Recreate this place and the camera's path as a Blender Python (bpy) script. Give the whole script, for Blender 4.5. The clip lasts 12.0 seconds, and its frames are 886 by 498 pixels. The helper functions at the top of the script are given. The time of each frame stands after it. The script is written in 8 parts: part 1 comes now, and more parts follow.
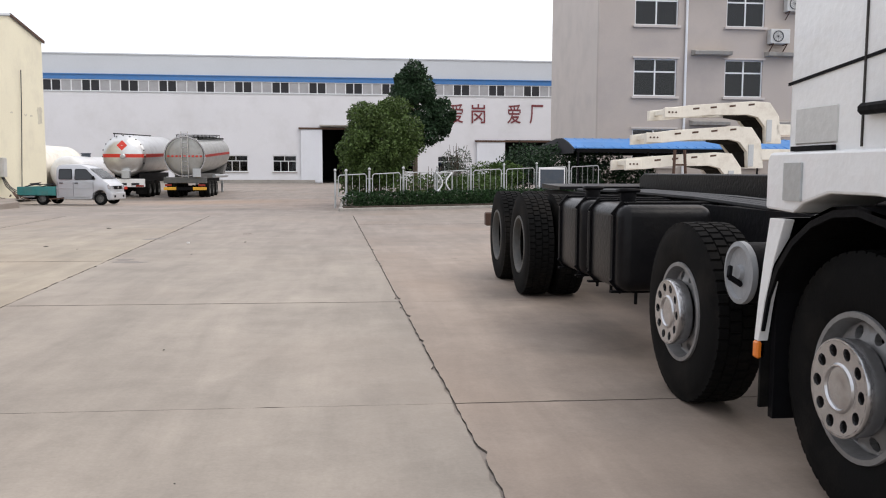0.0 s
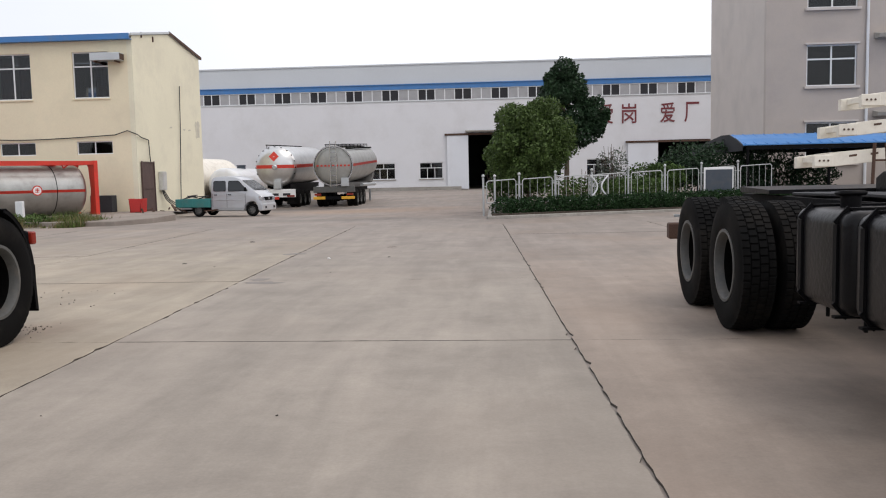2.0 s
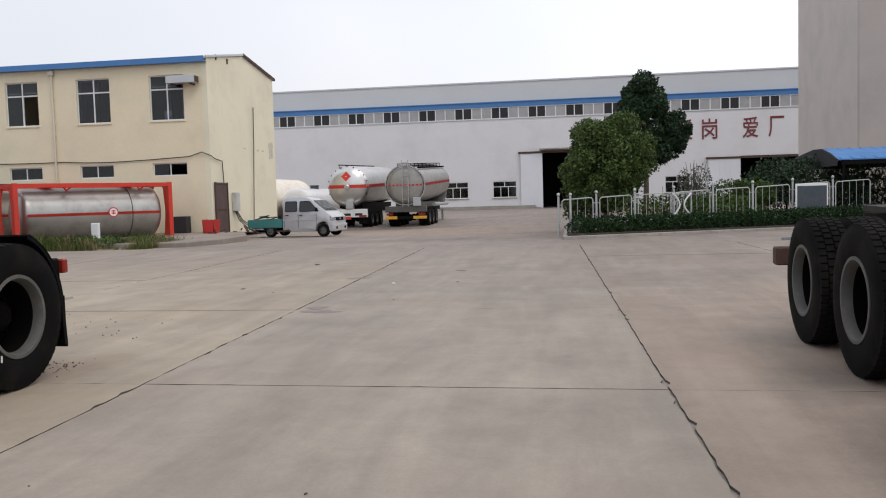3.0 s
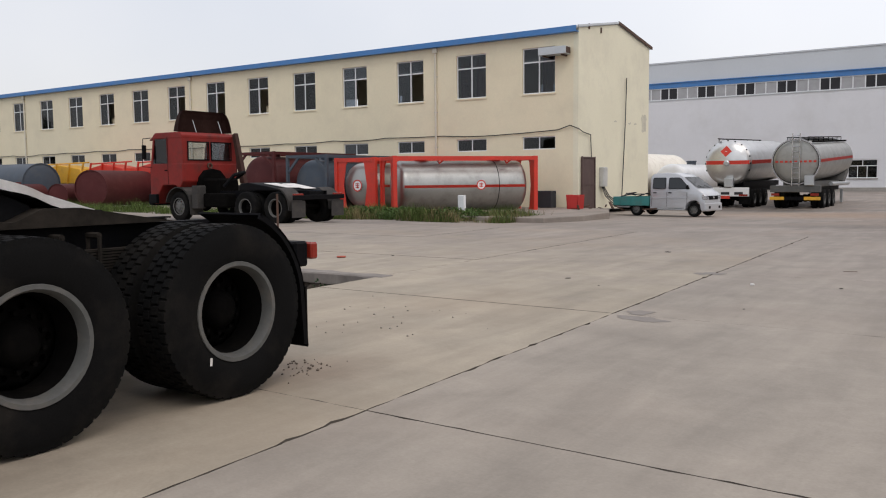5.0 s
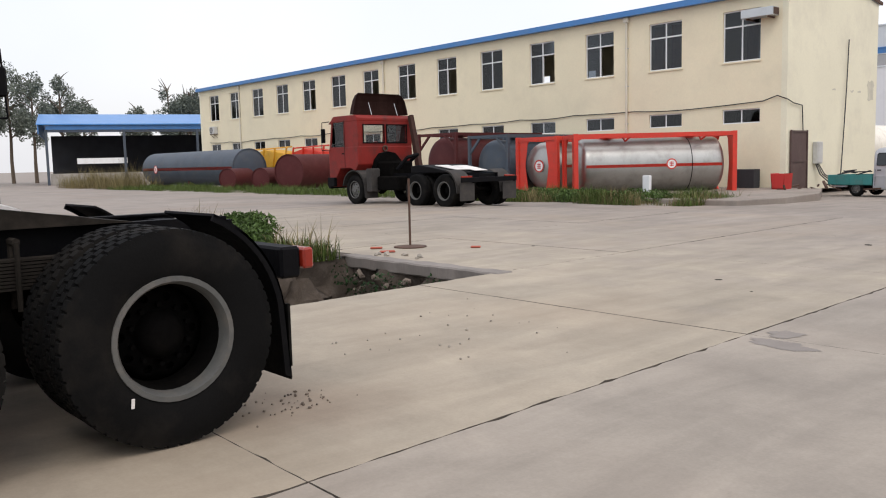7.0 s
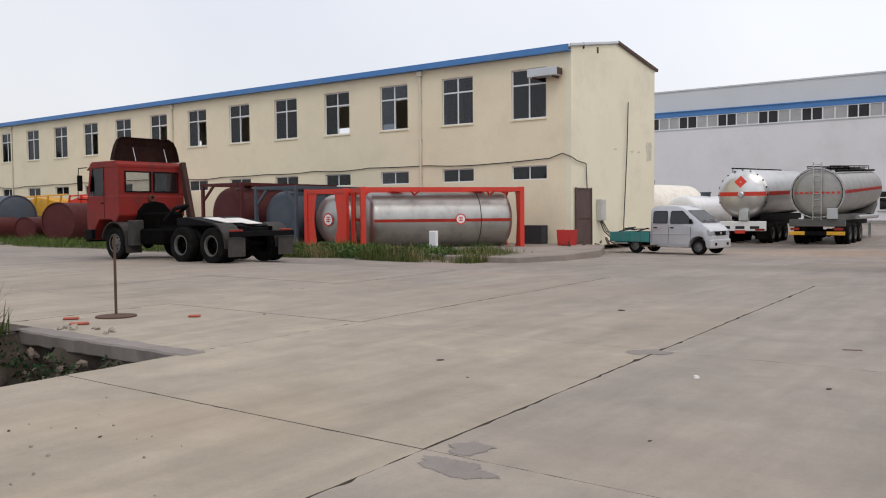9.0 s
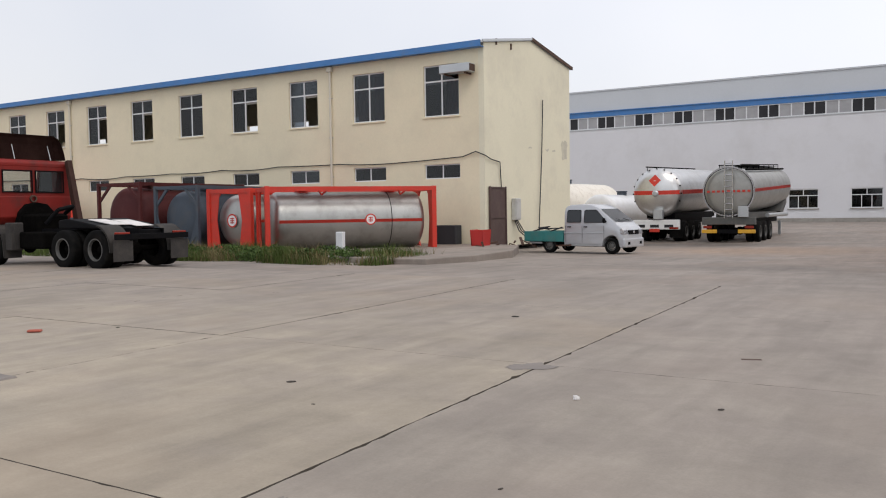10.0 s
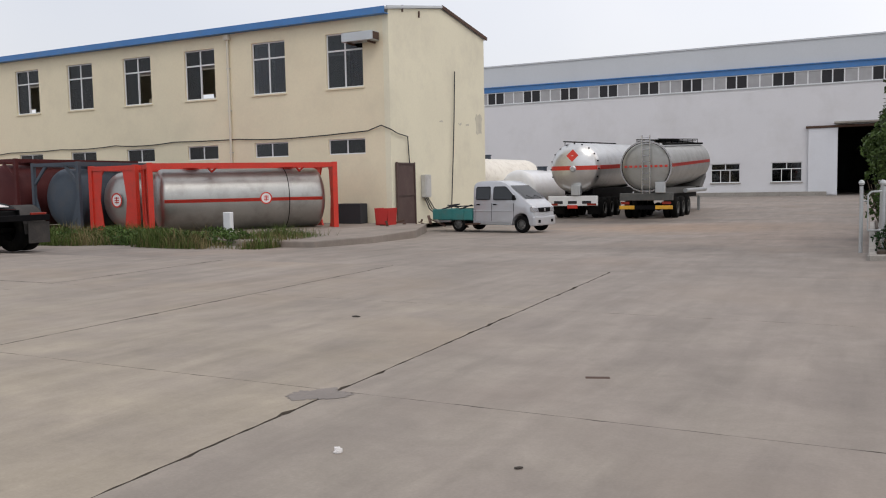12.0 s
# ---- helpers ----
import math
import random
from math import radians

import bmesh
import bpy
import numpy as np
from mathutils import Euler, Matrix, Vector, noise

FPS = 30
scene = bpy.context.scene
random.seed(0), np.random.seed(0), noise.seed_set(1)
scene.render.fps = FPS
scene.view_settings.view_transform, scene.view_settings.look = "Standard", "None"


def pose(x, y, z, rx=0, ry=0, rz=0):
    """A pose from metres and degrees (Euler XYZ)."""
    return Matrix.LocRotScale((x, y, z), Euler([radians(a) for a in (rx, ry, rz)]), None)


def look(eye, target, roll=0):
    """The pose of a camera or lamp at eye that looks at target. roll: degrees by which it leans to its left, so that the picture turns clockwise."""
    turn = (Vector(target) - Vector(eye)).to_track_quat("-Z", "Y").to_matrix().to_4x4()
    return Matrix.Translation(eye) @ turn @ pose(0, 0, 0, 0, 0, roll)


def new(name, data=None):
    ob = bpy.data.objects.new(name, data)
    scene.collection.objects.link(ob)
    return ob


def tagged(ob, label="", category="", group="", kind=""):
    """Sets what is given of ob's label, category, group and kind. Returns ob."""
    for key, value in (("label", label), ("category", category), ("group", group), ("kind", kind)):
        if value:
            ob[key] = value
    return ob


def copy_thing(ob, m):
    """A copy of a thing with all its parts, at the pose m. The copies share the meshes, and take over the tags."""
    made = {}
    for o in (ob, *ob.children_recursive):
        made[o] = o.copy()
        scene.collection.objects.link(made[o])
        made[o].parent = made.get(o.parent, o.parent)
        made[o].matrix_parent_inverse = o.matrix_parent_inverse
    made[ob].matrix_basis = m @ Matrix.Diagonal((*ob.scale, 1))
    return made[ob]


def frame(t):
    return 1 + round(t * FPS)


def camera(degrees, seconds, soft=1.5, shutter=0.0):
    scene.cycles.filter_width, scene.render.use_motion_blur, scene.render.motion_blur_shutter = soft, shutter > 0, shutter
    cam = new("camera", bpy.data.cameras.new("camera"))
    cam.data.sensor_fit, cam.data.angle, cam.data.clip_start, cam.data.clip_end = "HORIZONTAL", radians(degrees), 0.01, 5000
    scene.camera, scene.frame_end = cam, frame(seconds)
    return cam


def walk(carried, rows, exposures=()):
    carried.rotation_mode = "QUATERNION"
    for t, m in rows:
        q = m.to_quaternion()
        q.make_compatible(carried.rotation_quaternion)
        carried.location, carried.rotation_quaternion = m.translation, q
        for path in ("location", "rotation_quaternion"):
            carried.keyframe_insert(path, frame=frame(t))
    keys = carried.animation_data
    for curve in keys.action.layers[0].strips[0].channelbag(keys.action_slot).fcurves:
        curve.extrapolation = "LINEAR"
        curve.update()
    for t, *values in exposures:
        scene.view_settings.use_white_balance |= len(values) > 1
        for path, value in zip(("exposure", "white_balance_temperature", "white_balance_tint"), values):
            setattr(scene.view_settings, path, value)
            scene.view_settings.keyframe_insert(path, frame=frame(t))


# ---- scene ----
cam = camera(55.8, 12.0, soft=1.1)
PATH = [
    (0, (0.003, -0.098, 1.329), (0.221, 1.881, 1.142), 0.2),
    (0.5, (-0.052, 0.458, 1.317), (0.048, 2.445, 1.113), -0.1),
    (1, (-0.076, 0.766, 1.318), (-0.029, 2.75, 1.074), -0.5),
    (1.5, (-0.115, 1.113, 1.357), (-0.157, 3.105, 1.176), -0.7),
    (2, (-0.113, 1.581, 1.338), (-0.242, 3.57, 1.165), -1.2),
    (2.5, (-0.155, 2.052, 1.341), (-0.369, 4.035, 1.191), -1.2),
    (2.7, (-0.154, 2.249, 1.34), (-0.403, 4.229, 1.219), -1.3),
    (4.3, (-0.201, 4.017, 1.346), (-0.907, 5.879, 1.162), -2.2),
    (4.5, (-0.278, 4.231, 1.33), (-1.091, 6.049, 1.145), -1.9),
    (5, (-0.249, 4.644, 1.351), (-1.375, 6.289, 1.185), -0.5),
    (5.5, (-0.183, 5.031, 1.386), (-1.522, 6.507, 1.221), -0.2),
    (6, (-0.226, 5.583, 1.367), (-1.675, 6.948, 1.176), -0.8),
    (6.5, (-0.185, 6.025, 1.352), (-1.694, 7.323, 1.156), -1.9),
    (6.7, (-0.22, 6.198, 1.379), (-1.73, 7.494, 1.169), -1.6),
    (8.3, (-0.487, 7.978, 1.372), (-1.818, 9.467, 1.267), -1.1),
    (8.5, (-0.485, 8.17, 1.367), (-1.776, 9.694, 1.264), -0.9),
    (9, (-0.518, 8.57, 1.413), (-1.703, 10.179, 1.322), -0.5),
    (9.5, (-0.549, 9.05, 1.424), (-1.649, 10.717, 1.322), -0.9),
    (10, (-0.598, 9.735, 1.387), (-1.638, 11.44, 1.295), -0.8),
    (10.5, (-0.562, 10.168, 1.402), (-1.565, 11.894, 1.291), -0.5),
    (11, (-0.532, 10.644, 1.419), (-1.512, 12.381, 1.262), -0.8),
    (11.5, (-0.452, 11.149, 1.433), (-1.41, 12.896, 1.258), -1.1),
    (12, (-0.373, 11.699, 1.435), (-1.282, 13.473, 1.282), -1.1),
]
EXPOSURE = [(0, 0.28, 6700, 12.5), (0.5, 0.1, 6700, 12.5), (1.0, 0.02, 6700, 12.5), (1.5, 0.06, 6700, 12.5), (2.5, -0.1, 6700, 12.5), (4.5, -0.19, 6700, 12.5), (5.0, -0.18, 6700, 12.5), (5.5, 0.06, 6700, 12.5), (6.5, 0.17, 6700, 12.5), (8.5, -0.08, 6700, 12.5), (10.5, -0.17, 6700, 12.5), (12, -0.22, 6700, 12.5)]
walk(cam, [(t, look(eye, target, roll)) for t, eye, target, roll in PATH], EXPOSURE)

# ---- world, sun ----
world = bpy.data.worlds.new("overcast")
scene.world = world
world.use_nodes = True
wn, wl = world.node_tree.nodes, world.node_tree.links
wn.clear()
SUN_EL, SUN_ROT = radians(52), radians(60)
sky = wn.new("ShaderNodeTexSky")
sky.sky_type = "NISHITA"
sky.sun_disc = False
sky.sun_elevation, sky.sun_rotation = SUN_EL, SUN_ROT
sky.dust_density = 4.0
# cloud deck: grey-white layer over the sky, with soft large variation
tc = wn.new("ShaderNodeTexCoord")
cn = wn.new("ShaderNodeTexNoise")
cn.inputs["Scale"].default_value = 1.6
cn.inputs["Detail"].default_value = 4
cr = wn.new("ShaderNodeValToRGB")
cr.color_ramp.elements[0].position, cr.color_ramp.elements[0].color = 0.3, (0.80, 0.85, 0.93, 1)
cr.color_ramp.elements[1].position, cr.color_ramp.elements[1].color = 0.7, (1.0, 1.02, 1.05, 1)
wl.new(tc.outputs["Generated"], cn.inputs["Vector"])
wl.new(cn.outputs["Fac"], cr.inputs["Fac"])
bg1 = wn.new("ShaderNodeBackground")
bg1.inputs["Strength"].default_value = 0.05
bg2 = wn.new("ShaderNodeBackground")
bg2.inputs["Strength"].default_value = 0.92
add = wn.new("ShaderNodeAddShader")
wo = wn.new("ShaderNodeOutputWorld")
wl.new(sky.outputs["Color"], bg1.inputs["Color"])
# an overcast sky is darker near the horizon than overhead
sep = wn.new("ShaderNodeSeparateXYZ")
rise = wn.new("ShaderNodeMapRange")
rise.inputs["From Min"].default_value, rise.inputs["From Max"].default_value = 0.0, 0.9
rise.inputs["To Min"].default_value, rise.inputs["To Max"].default_value = 0.88, 0.96
wl.new(tc.outputs["Generated"], sep.inputs[0])
wl.new(sep.outputs["Z"], rise.inputs["Value"])
# the cloud deck is a little greyer over the -x side
side = wn.new("ShaderNodeMapRange")
side.inputs["From Min"].default_value, side.inputs["From Max"].default_value = -1.0, 0.0
side.inputs["To Min"].default_value, side.inputs["To Max"].default_value = -0.11, 0.07
wl.new(sep.outputs["X"], side.inputs["Value"])
both = wn.new("ShaderNodeMath")
wl.new(rise.outputs["Result"], both.inputs[0])
wl.new(side.outputs["Result"], both.inputs[1])
wl.new(both.outputs[0], bg2.inputs["Strength"])
wl.new(cr.outputs["Color"], bg2.inputs["Color"])
wl.new(bg1.outputs[0], add.inputs[0])
wl.new(bg2.outputs[0], add.inputs[1])
wl.new(add.outputs[0], wo.inputs["Surface"])
sun = new("sun", bpy.data.lights.new("sun", "SUN"))
sun.data.energy, sun.data.angle, sun.data.color = 0.7, radians(25), (1.0, 0.96, 0.9)
sun.matrix_world = look((20, -20, 40), (0, 0, 0))


# ---- materials ----
def material(name, base, rough=0.6, metal=0.0, vary=0.12, scale=1.0, bump=0.02, grime=None, grime_amount=0.0, grime_scale=2.5, per_object=0.0, coat=0.0, gloss=0.5, per_piece=0.0):
    """A surface with broad and fine variation of its colour, fine relief, and patches of grime."""
    m = bpy.data.materials.new(name)
    m.use_nodes = True
    n, l = m.node_tree.nodes, m.node_tree.links
    b = n["Principled BSDF"]
    geo = n.new("ShaderNodeNewGeometry")
    broad, fine = n.new("ShaderNodeTexNoise"), n.new("ShaderNodeTexNoise")
    broad.inputs["Scale"].default_value, broad.inputs["Detail"].default_value = 0.9 * scale, 5
    fine.inputs["Scale"].default_value, fine.inputs["Detail"].default_value = 28 * scale, 4
    l.new(geo.outputs["Position"], broad.inputs["Vector"])
    l.new(geo.outputs["Position"], fine.inputs["Vector"])
    mixv = n.new("ShaderNodeMath")
    mixv.operation = "MULTIPLY_ADD"
    mixv.inputs[1].default_value = 0.6
    l.new(broad.outputs["Fac"], mixv.inputs[0])
    half = n.new("ShaderNodeMath")
    half.operation = "MULTIPLY"
    half.inputs[1].default_value = 0.4
    l.new(fine.outputs["Fac"], half.inputs[0])
    l.new(half.outputs[0], mixv.inputs[2])
    rng = n.new("ShaderNodeMapRange")
    rng.inputs["From Min"].default_value, rng.inputs["From Max"].default_value = 0.3, 0.7
    rng.inputs["To Min"].default_value, rng.inputs["To Max"].default_value = 1 - vary, 1 + vary
    l.new(mixv.outputs[0], rng.inputs["Value"])
    value = rng.outputs["Result"]
    if per_object:
        info = n.new("ShaderNodeObjectInfo")
        ro = n.new("ShaderNodeMapRange")
        ro.inputs["To Min"].default_value, ro.inputs["To Max"].default_value = 1 - per_object, 1 + per_object
        l.new(info.outputs["Random"], ro.inputs["Value"])
        mul = n.new("ShaderNodeMath")
        mul.operation = "MULTIPLY"
        l.new(value, mul.inputs[0])
        l.new(ro.outputs["Result"], mul.inputs[1])
        value = mul.outputs[0]
    if per_piece:
        ro = n.new("ShaderNodeMapRange")
        ro.inputs["To Min"].default_value, ro.inputs["To Max"].default_value = 1 - per_piece, 1 + per_piece
        l.new(geo.outputs["Random Per Island"], ro.inputs["Value"])
        mul = n.new("ShaderNodeMath")
        mul.operation = "MULTIPLY"
        l.new(value, mul.inputs[0])
        l.new(ro.outputs["Result"], mul.inputs[1])
        value = mul.outputs[0]
    tint = n.new("ShaderNodeMix")
    tint.data_type, tint.blend_type = "RGBA", "MULTIPLY"
    tint.inputs["Factor"].default_value = 1
    tint.inputs["A"].default_value = (*base, 1)
    l.new(value, tint.inputs["B"])
    colour = tint.outputs["Result"]
    if grime:
        gn = n.new("ShaderNodeTexNoise")
        gn.inputs["Scale"].default_value, gn.inputs["Detail"].default_value = grime_scale, 7
        gn.inputs["Roughness"].default_value = 0.65
        l.new(geo.outputs["Position"], gn.inputs["Vector"])
        gr = n.new("ShaderNodeMapRange")
        gr.inputs["From Min"].default_value, gr.inputs["From Max"].default_value = 0.48, 0.72
        gr.inputs["To Max"].default_value = grime_amount
        l.new(gn.outputs["Fac"], gr.inputs["Value"])
        gm = n.new("ShaderNodeMix")
        gm.data_type = "RGBA"
        gm.inputs["B"].default_value = (*grime, 1)
        l.new(gr.outputs["Result"], gm.inputs["Factor"])
        l.new(colour, gm.inputs["A"])
        colour = gm.outputs["Result"]
    l.new(colour, b.inputs["Base Color"])
    b.inputs["Roughness"].default_value, b.inputs["Metallic"].default_value = rough, metal
    b.inputs["Coat Weight"].default_value = coat
    b.inputs["Specular IOR Level"].default_value = gloss
    if bump:
        bp = n.new("ShaderNodeBump")
        bp.inputs["Strength"].default_value, bp.inputs["Distance"].default_value = 0.4, bump
        l.new(mixv.outputs[0], bp.inputs["Height"])
        l.new(bp.outputs["Normal"], b.inputs["Normal"])
    return m


def concrete_material(name, base, stain, rust, patches=()):
    """Trowelled yard concrete: fine grain, blotches, traffic streaks, oil and reddish earth.
    patches: (x, y, rx, ry, colour, amount), soft ragged spots of another tone, two holding truck shade."""
    m = material(name, base, 0.75, vary=0.07, scale=0.8, bump=0.006, grime=stain, grime_amount=0.45, grime_scale=0.5, per_object=0.03)
    n, l = m.node_tree.nodes, m.node_tree.links
    b = n["Principled BSDF"]
    colour = b.inputs["Base Color"].links[0].from_socket
    geo = n.new("ShaderNodeNewGeometry")
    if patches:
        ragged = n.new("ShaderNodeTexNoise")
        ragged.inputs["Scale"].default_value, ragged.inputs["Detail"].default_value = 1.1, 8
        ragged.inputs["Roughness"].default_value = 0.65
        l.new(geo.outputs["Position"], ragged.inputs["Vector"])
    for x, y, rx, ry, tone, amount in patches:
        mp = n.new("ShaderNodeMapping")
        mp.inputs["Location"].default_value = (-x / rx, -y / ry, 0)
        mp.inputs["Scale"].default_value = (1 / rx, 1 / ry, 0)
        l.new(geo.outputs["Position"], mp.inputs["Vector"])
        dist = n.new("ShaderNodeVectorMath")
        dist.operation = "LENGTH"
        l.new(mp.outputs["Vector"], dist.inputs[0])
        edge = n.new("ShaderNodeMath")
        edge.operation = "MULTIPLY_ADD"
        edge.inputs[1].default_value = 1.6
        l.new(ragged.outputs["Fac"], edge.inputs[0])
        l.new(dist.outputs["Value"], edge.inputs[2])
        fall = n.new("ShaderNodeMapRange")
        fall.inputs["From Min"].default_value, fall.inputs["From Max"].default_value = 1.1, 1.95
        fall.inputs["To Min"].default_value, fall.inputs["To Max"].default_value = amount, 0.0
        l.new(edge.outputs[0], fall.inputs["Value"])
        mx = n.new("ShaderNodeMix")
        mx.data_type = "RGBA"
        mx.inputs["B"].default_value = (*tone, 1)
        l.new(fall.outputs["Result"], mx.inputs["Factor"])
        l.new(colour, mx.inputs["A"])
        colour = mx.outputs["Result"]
    # scale in x and y, turn, detail, roughness, distortion, range of the noise, brightest, darkest
    for sx, sy, turn, detail, rough, bend, lo, hi, light, dark in (
            (0.9, 0.22, 8, 7, 0.6, 0.3, 0.34, 0.72, 1.06, 0.87),
            (1.9, 0.35, -32, 7, 0.62, 0.9, 0.36, 0.70, 1.06, 0.88),
            (3.2, 0.30, -72, 6, 0.6, 0.5, 0.40, 0.74, 1.03, 0.90),
            (1.7, 1.7, 0, 9, 0.72, 0.4, 0.34, 0.68, 1.10, 0.88),
            (0.21, 0.26, 15, 6, 0.6, 0.6, 0.35, 0.68, 1.08, 0.88),
            (55, 55, 0, 3, 0.6, 0.0, 0.3, 0.7, 1.05, 0.94)):
        mp = n.new("ShaderNodeMapping")
        mp.inputs["Scale"].default_value = (sx, sy, 1)
        mp.inputs["Rotation"].default_value = (0, 0, radians(turn))
        l.new(geo.outputs["Position"], mp.inputs["Vector"])
        s = n.new("ShaderNodeTexNoise")
        s.inputs["Scale"].default_value, s.inputs["Detail"].default_value = 1.0, detail
        s.inputs["Roughness"].default_value, s.inputs["Distortion"].default_value = rough, bend
        l.new(mp.outputs["Vector"], s.inputs["Vector"])
        sr = n.new("ShaderNodeMapRange")
        sr.inputs["From Min"].default_value, sr.inputs["From Max"].default_value = lo, hi
        sr.inputs["To Min"].default_value, sr.inputs["To Max"].default_value = light, dark
        l.new(s.outputs["Fac"], sr.inputs["Value"])
        mu = n.new("ShaderNodeMix")
        mu.data_type, mu.blend_type = "RGBA", "MULTIPLY"
        mu.inputs["Factor"].default_value = 1
        l.new(colour, mu.inputs["A"])
        l.new(sr.outputs["Result"], mu.inputs["B"])
        colour = mu.outputs["Result"]
    rn = n.new("ShaderNodeTexNoise")
    rn.inputs["Scale"].default_value, rn.inputs["Detail"].default_value = 0.3, 6
    l.new(geo.outputs["Position"], rn.inputs["Vector"])
    rr = n.new("ShaderNodeMapRange")
    rr.inputs["From Min"].default_value, rr.inputs["From Max"].default_value = 0.5, 0.75
    rr.inputs["To Max"].default_value = 0.5
    l.new(rn.outputs["Fac"], rr.inputs["Value"])
    rm = n.new("ShaderNodeMix")
    rm.data_type = "RGBA"
    rm.inputs["B"].default_value = (*rust, 1)
    l.new(rr.outputs["Result"], rm.inputs["Factor"])
    l.new(colour, rm.inputs["A"])
    colour = rm.outputs["Result"]
    l.new(colour, b.inputs["Base Color"])
    return m


def glass_material(name, tint, rough=0.04):
    m = bpy.data.materials.new(name)
    m.use_nodes = True
    n, l = m.node_tree.nodes, m.node_tree.links
    n.clear()
    out, mix = n.new("ShaderNodeOutputMaterial"), n.new("ShaderNodeMixShader")
    tr, gl, fr = n.new("ShaderNodeBsdfTransparent"), n.new("ShaderNodeBsdfGlossy"), n.new("ShaderNodeFresnel")
    tr.inputs["Color"].default_value = (*tint, 1)
    gl.inputs["Roughness"].default_value = rough
    fr.inputs["IOR"].default_value = 1.5
    l.new(fr.outputs[0], mix.inputs[0])
    l.new(tr.outputs[0], mix.inputs[1])
    l.new(gl.outputs[0], mix.inputs[2])
    l.new(mix.outputs[0], out.inputs["Surface"])
    return m


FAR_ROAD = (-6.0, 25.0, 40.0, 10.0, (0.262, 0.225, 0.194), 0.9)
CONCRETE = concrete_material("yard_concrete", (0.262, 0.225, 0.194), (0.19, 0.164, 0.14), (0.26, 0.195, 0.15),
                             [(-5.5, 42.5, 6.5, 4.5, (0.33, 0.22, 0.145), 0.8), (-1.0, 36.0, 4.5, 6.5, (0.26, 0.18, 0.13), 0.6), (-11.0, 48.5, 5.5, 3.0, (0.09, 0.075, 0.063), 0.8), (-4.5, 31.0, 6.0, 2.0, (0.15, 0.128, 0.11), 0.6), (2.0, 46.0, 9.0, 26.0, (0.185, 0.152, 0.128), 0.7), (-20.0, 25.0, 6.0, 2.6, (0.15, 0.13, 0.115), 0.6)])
JOINT = material("joint_filler", (0.10, 0.085, 0.07), 0.9, vary=0.3, scale=3)
# for damp stains, and for the pit beam darkened by its shade
STAIN_AND_SHADE = concrete_material("stained_and_shaded_concrete", (0.215, 0.19, 0.17), (0.185, 0.162, 0.145), (0.22, 0.185, 0.155))
KERB = material("kerb_concrete", (0.33, 0.31, 0.28), 0.8, vary=0.2, grime=(0.16, 0.14, 0.12), grime_amount=0.6)
SOIL = material("soil", (0.062, 0.047, 0.035), 0.95, vary=0.4, scale=3, bump=0.08, grime=(0.13, 0.108, 0.088), grime_amount=0.6, grime_scale=7)
YELLOW = material("cream_render", (0.77, 0.695, 0.51), 0.85, vary=0.05, scale=0.5, bump=0.006, grime=(0.64, 0.575, 0.43), grime_amount=0.5, grime_scale=0.6)
PALE = material("pale_plaster", (0.77, 0.73, 0.565), 0.85, vary=0.05, scale=0.5, bump=0.006, grime=(0.62, 0.58, 0.46), grime_amount=0.6, grime_scale=0.6)
PATCH = material("grey_patch", (0.56, 0.53, 0.43), 0.9, vary=0.25, scale=2)
INSIDE = material("room_plaster", (0.22, 0.21, 0.19), 0.9)
BLUE = material("blue_sheet_metal", (0.05, 0.19, 0.46), 0.45, vary=0.1, grime=(0.13, 0.2, 0.3), grime_amount=0.4)
BLUE_ROOF = material("blue_roof_sheet", (0.06, 0.22, 0.52), 0.35, vary=0.12, grime=(0.16, 0.30, 0.5), grime_amount=0.4, gloss=0.4)
WHITE_SHEET = material("white_wall_sheet", (0.72, 0.74, 0.78), 0.5, vary=0.03, scale=0.3, grime=(0.6, 0.61, 0.62), grime_amount=0.4, grime_scale=0.3)
ROOF_SHEET = material("grey_roof_sheet", (0.56, 0.59, 0.62), 0.45, vary=0.04, scale=0.3)
WHITE_WALL = material("white_plaster", (0.70, 0.70, 0.72), 0.8, vary=0.03, scale=0.4, grime=(0.52, 0.51, 0.50), grime_amount=0.35, grime_scale=0.35)
TAUPE = material("beige_wall_tiles", (0.43, 0.375, 0.335), 0.5, vary=0.06, scale=0.5, grime=(0.33, 0.29, 0.27), grime_amount=0.5, grime_scale=0.4, bump=0.004)
GREYTILE = material("pale_grey_render", (0.55, 0.50, 0.465), 0.7, vary=0.05, grime=(0.42, 0.39, 0.37), grime_amount=0.5, grime_scale=0.5)
FRAME_W = material("white_window_frame", (0.72, 0.73, 0.74), 0.45, vary=0.06)
GLASS = glass_material("window_glass", (0.40, 0.43, 0.46))
# the patch at (-5.45, 6.7) is oily dirt plus painted shade under the near tractor
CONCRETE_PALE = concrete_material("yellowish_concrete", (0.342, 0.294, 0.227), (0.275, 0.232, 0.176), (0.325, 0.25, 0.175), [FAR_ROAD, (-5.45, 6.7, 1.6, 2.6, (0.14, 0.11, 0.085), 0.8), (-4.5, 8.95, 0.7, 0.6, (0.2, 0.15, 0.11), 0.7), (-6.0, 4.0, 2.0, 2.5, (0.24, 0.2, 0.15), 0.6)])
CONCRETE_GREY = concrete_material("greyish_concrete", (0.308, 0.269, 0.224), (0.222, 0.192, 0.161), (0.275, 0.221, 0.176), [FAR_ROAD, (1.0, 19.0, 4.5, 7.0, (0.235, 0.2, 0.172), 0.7)])
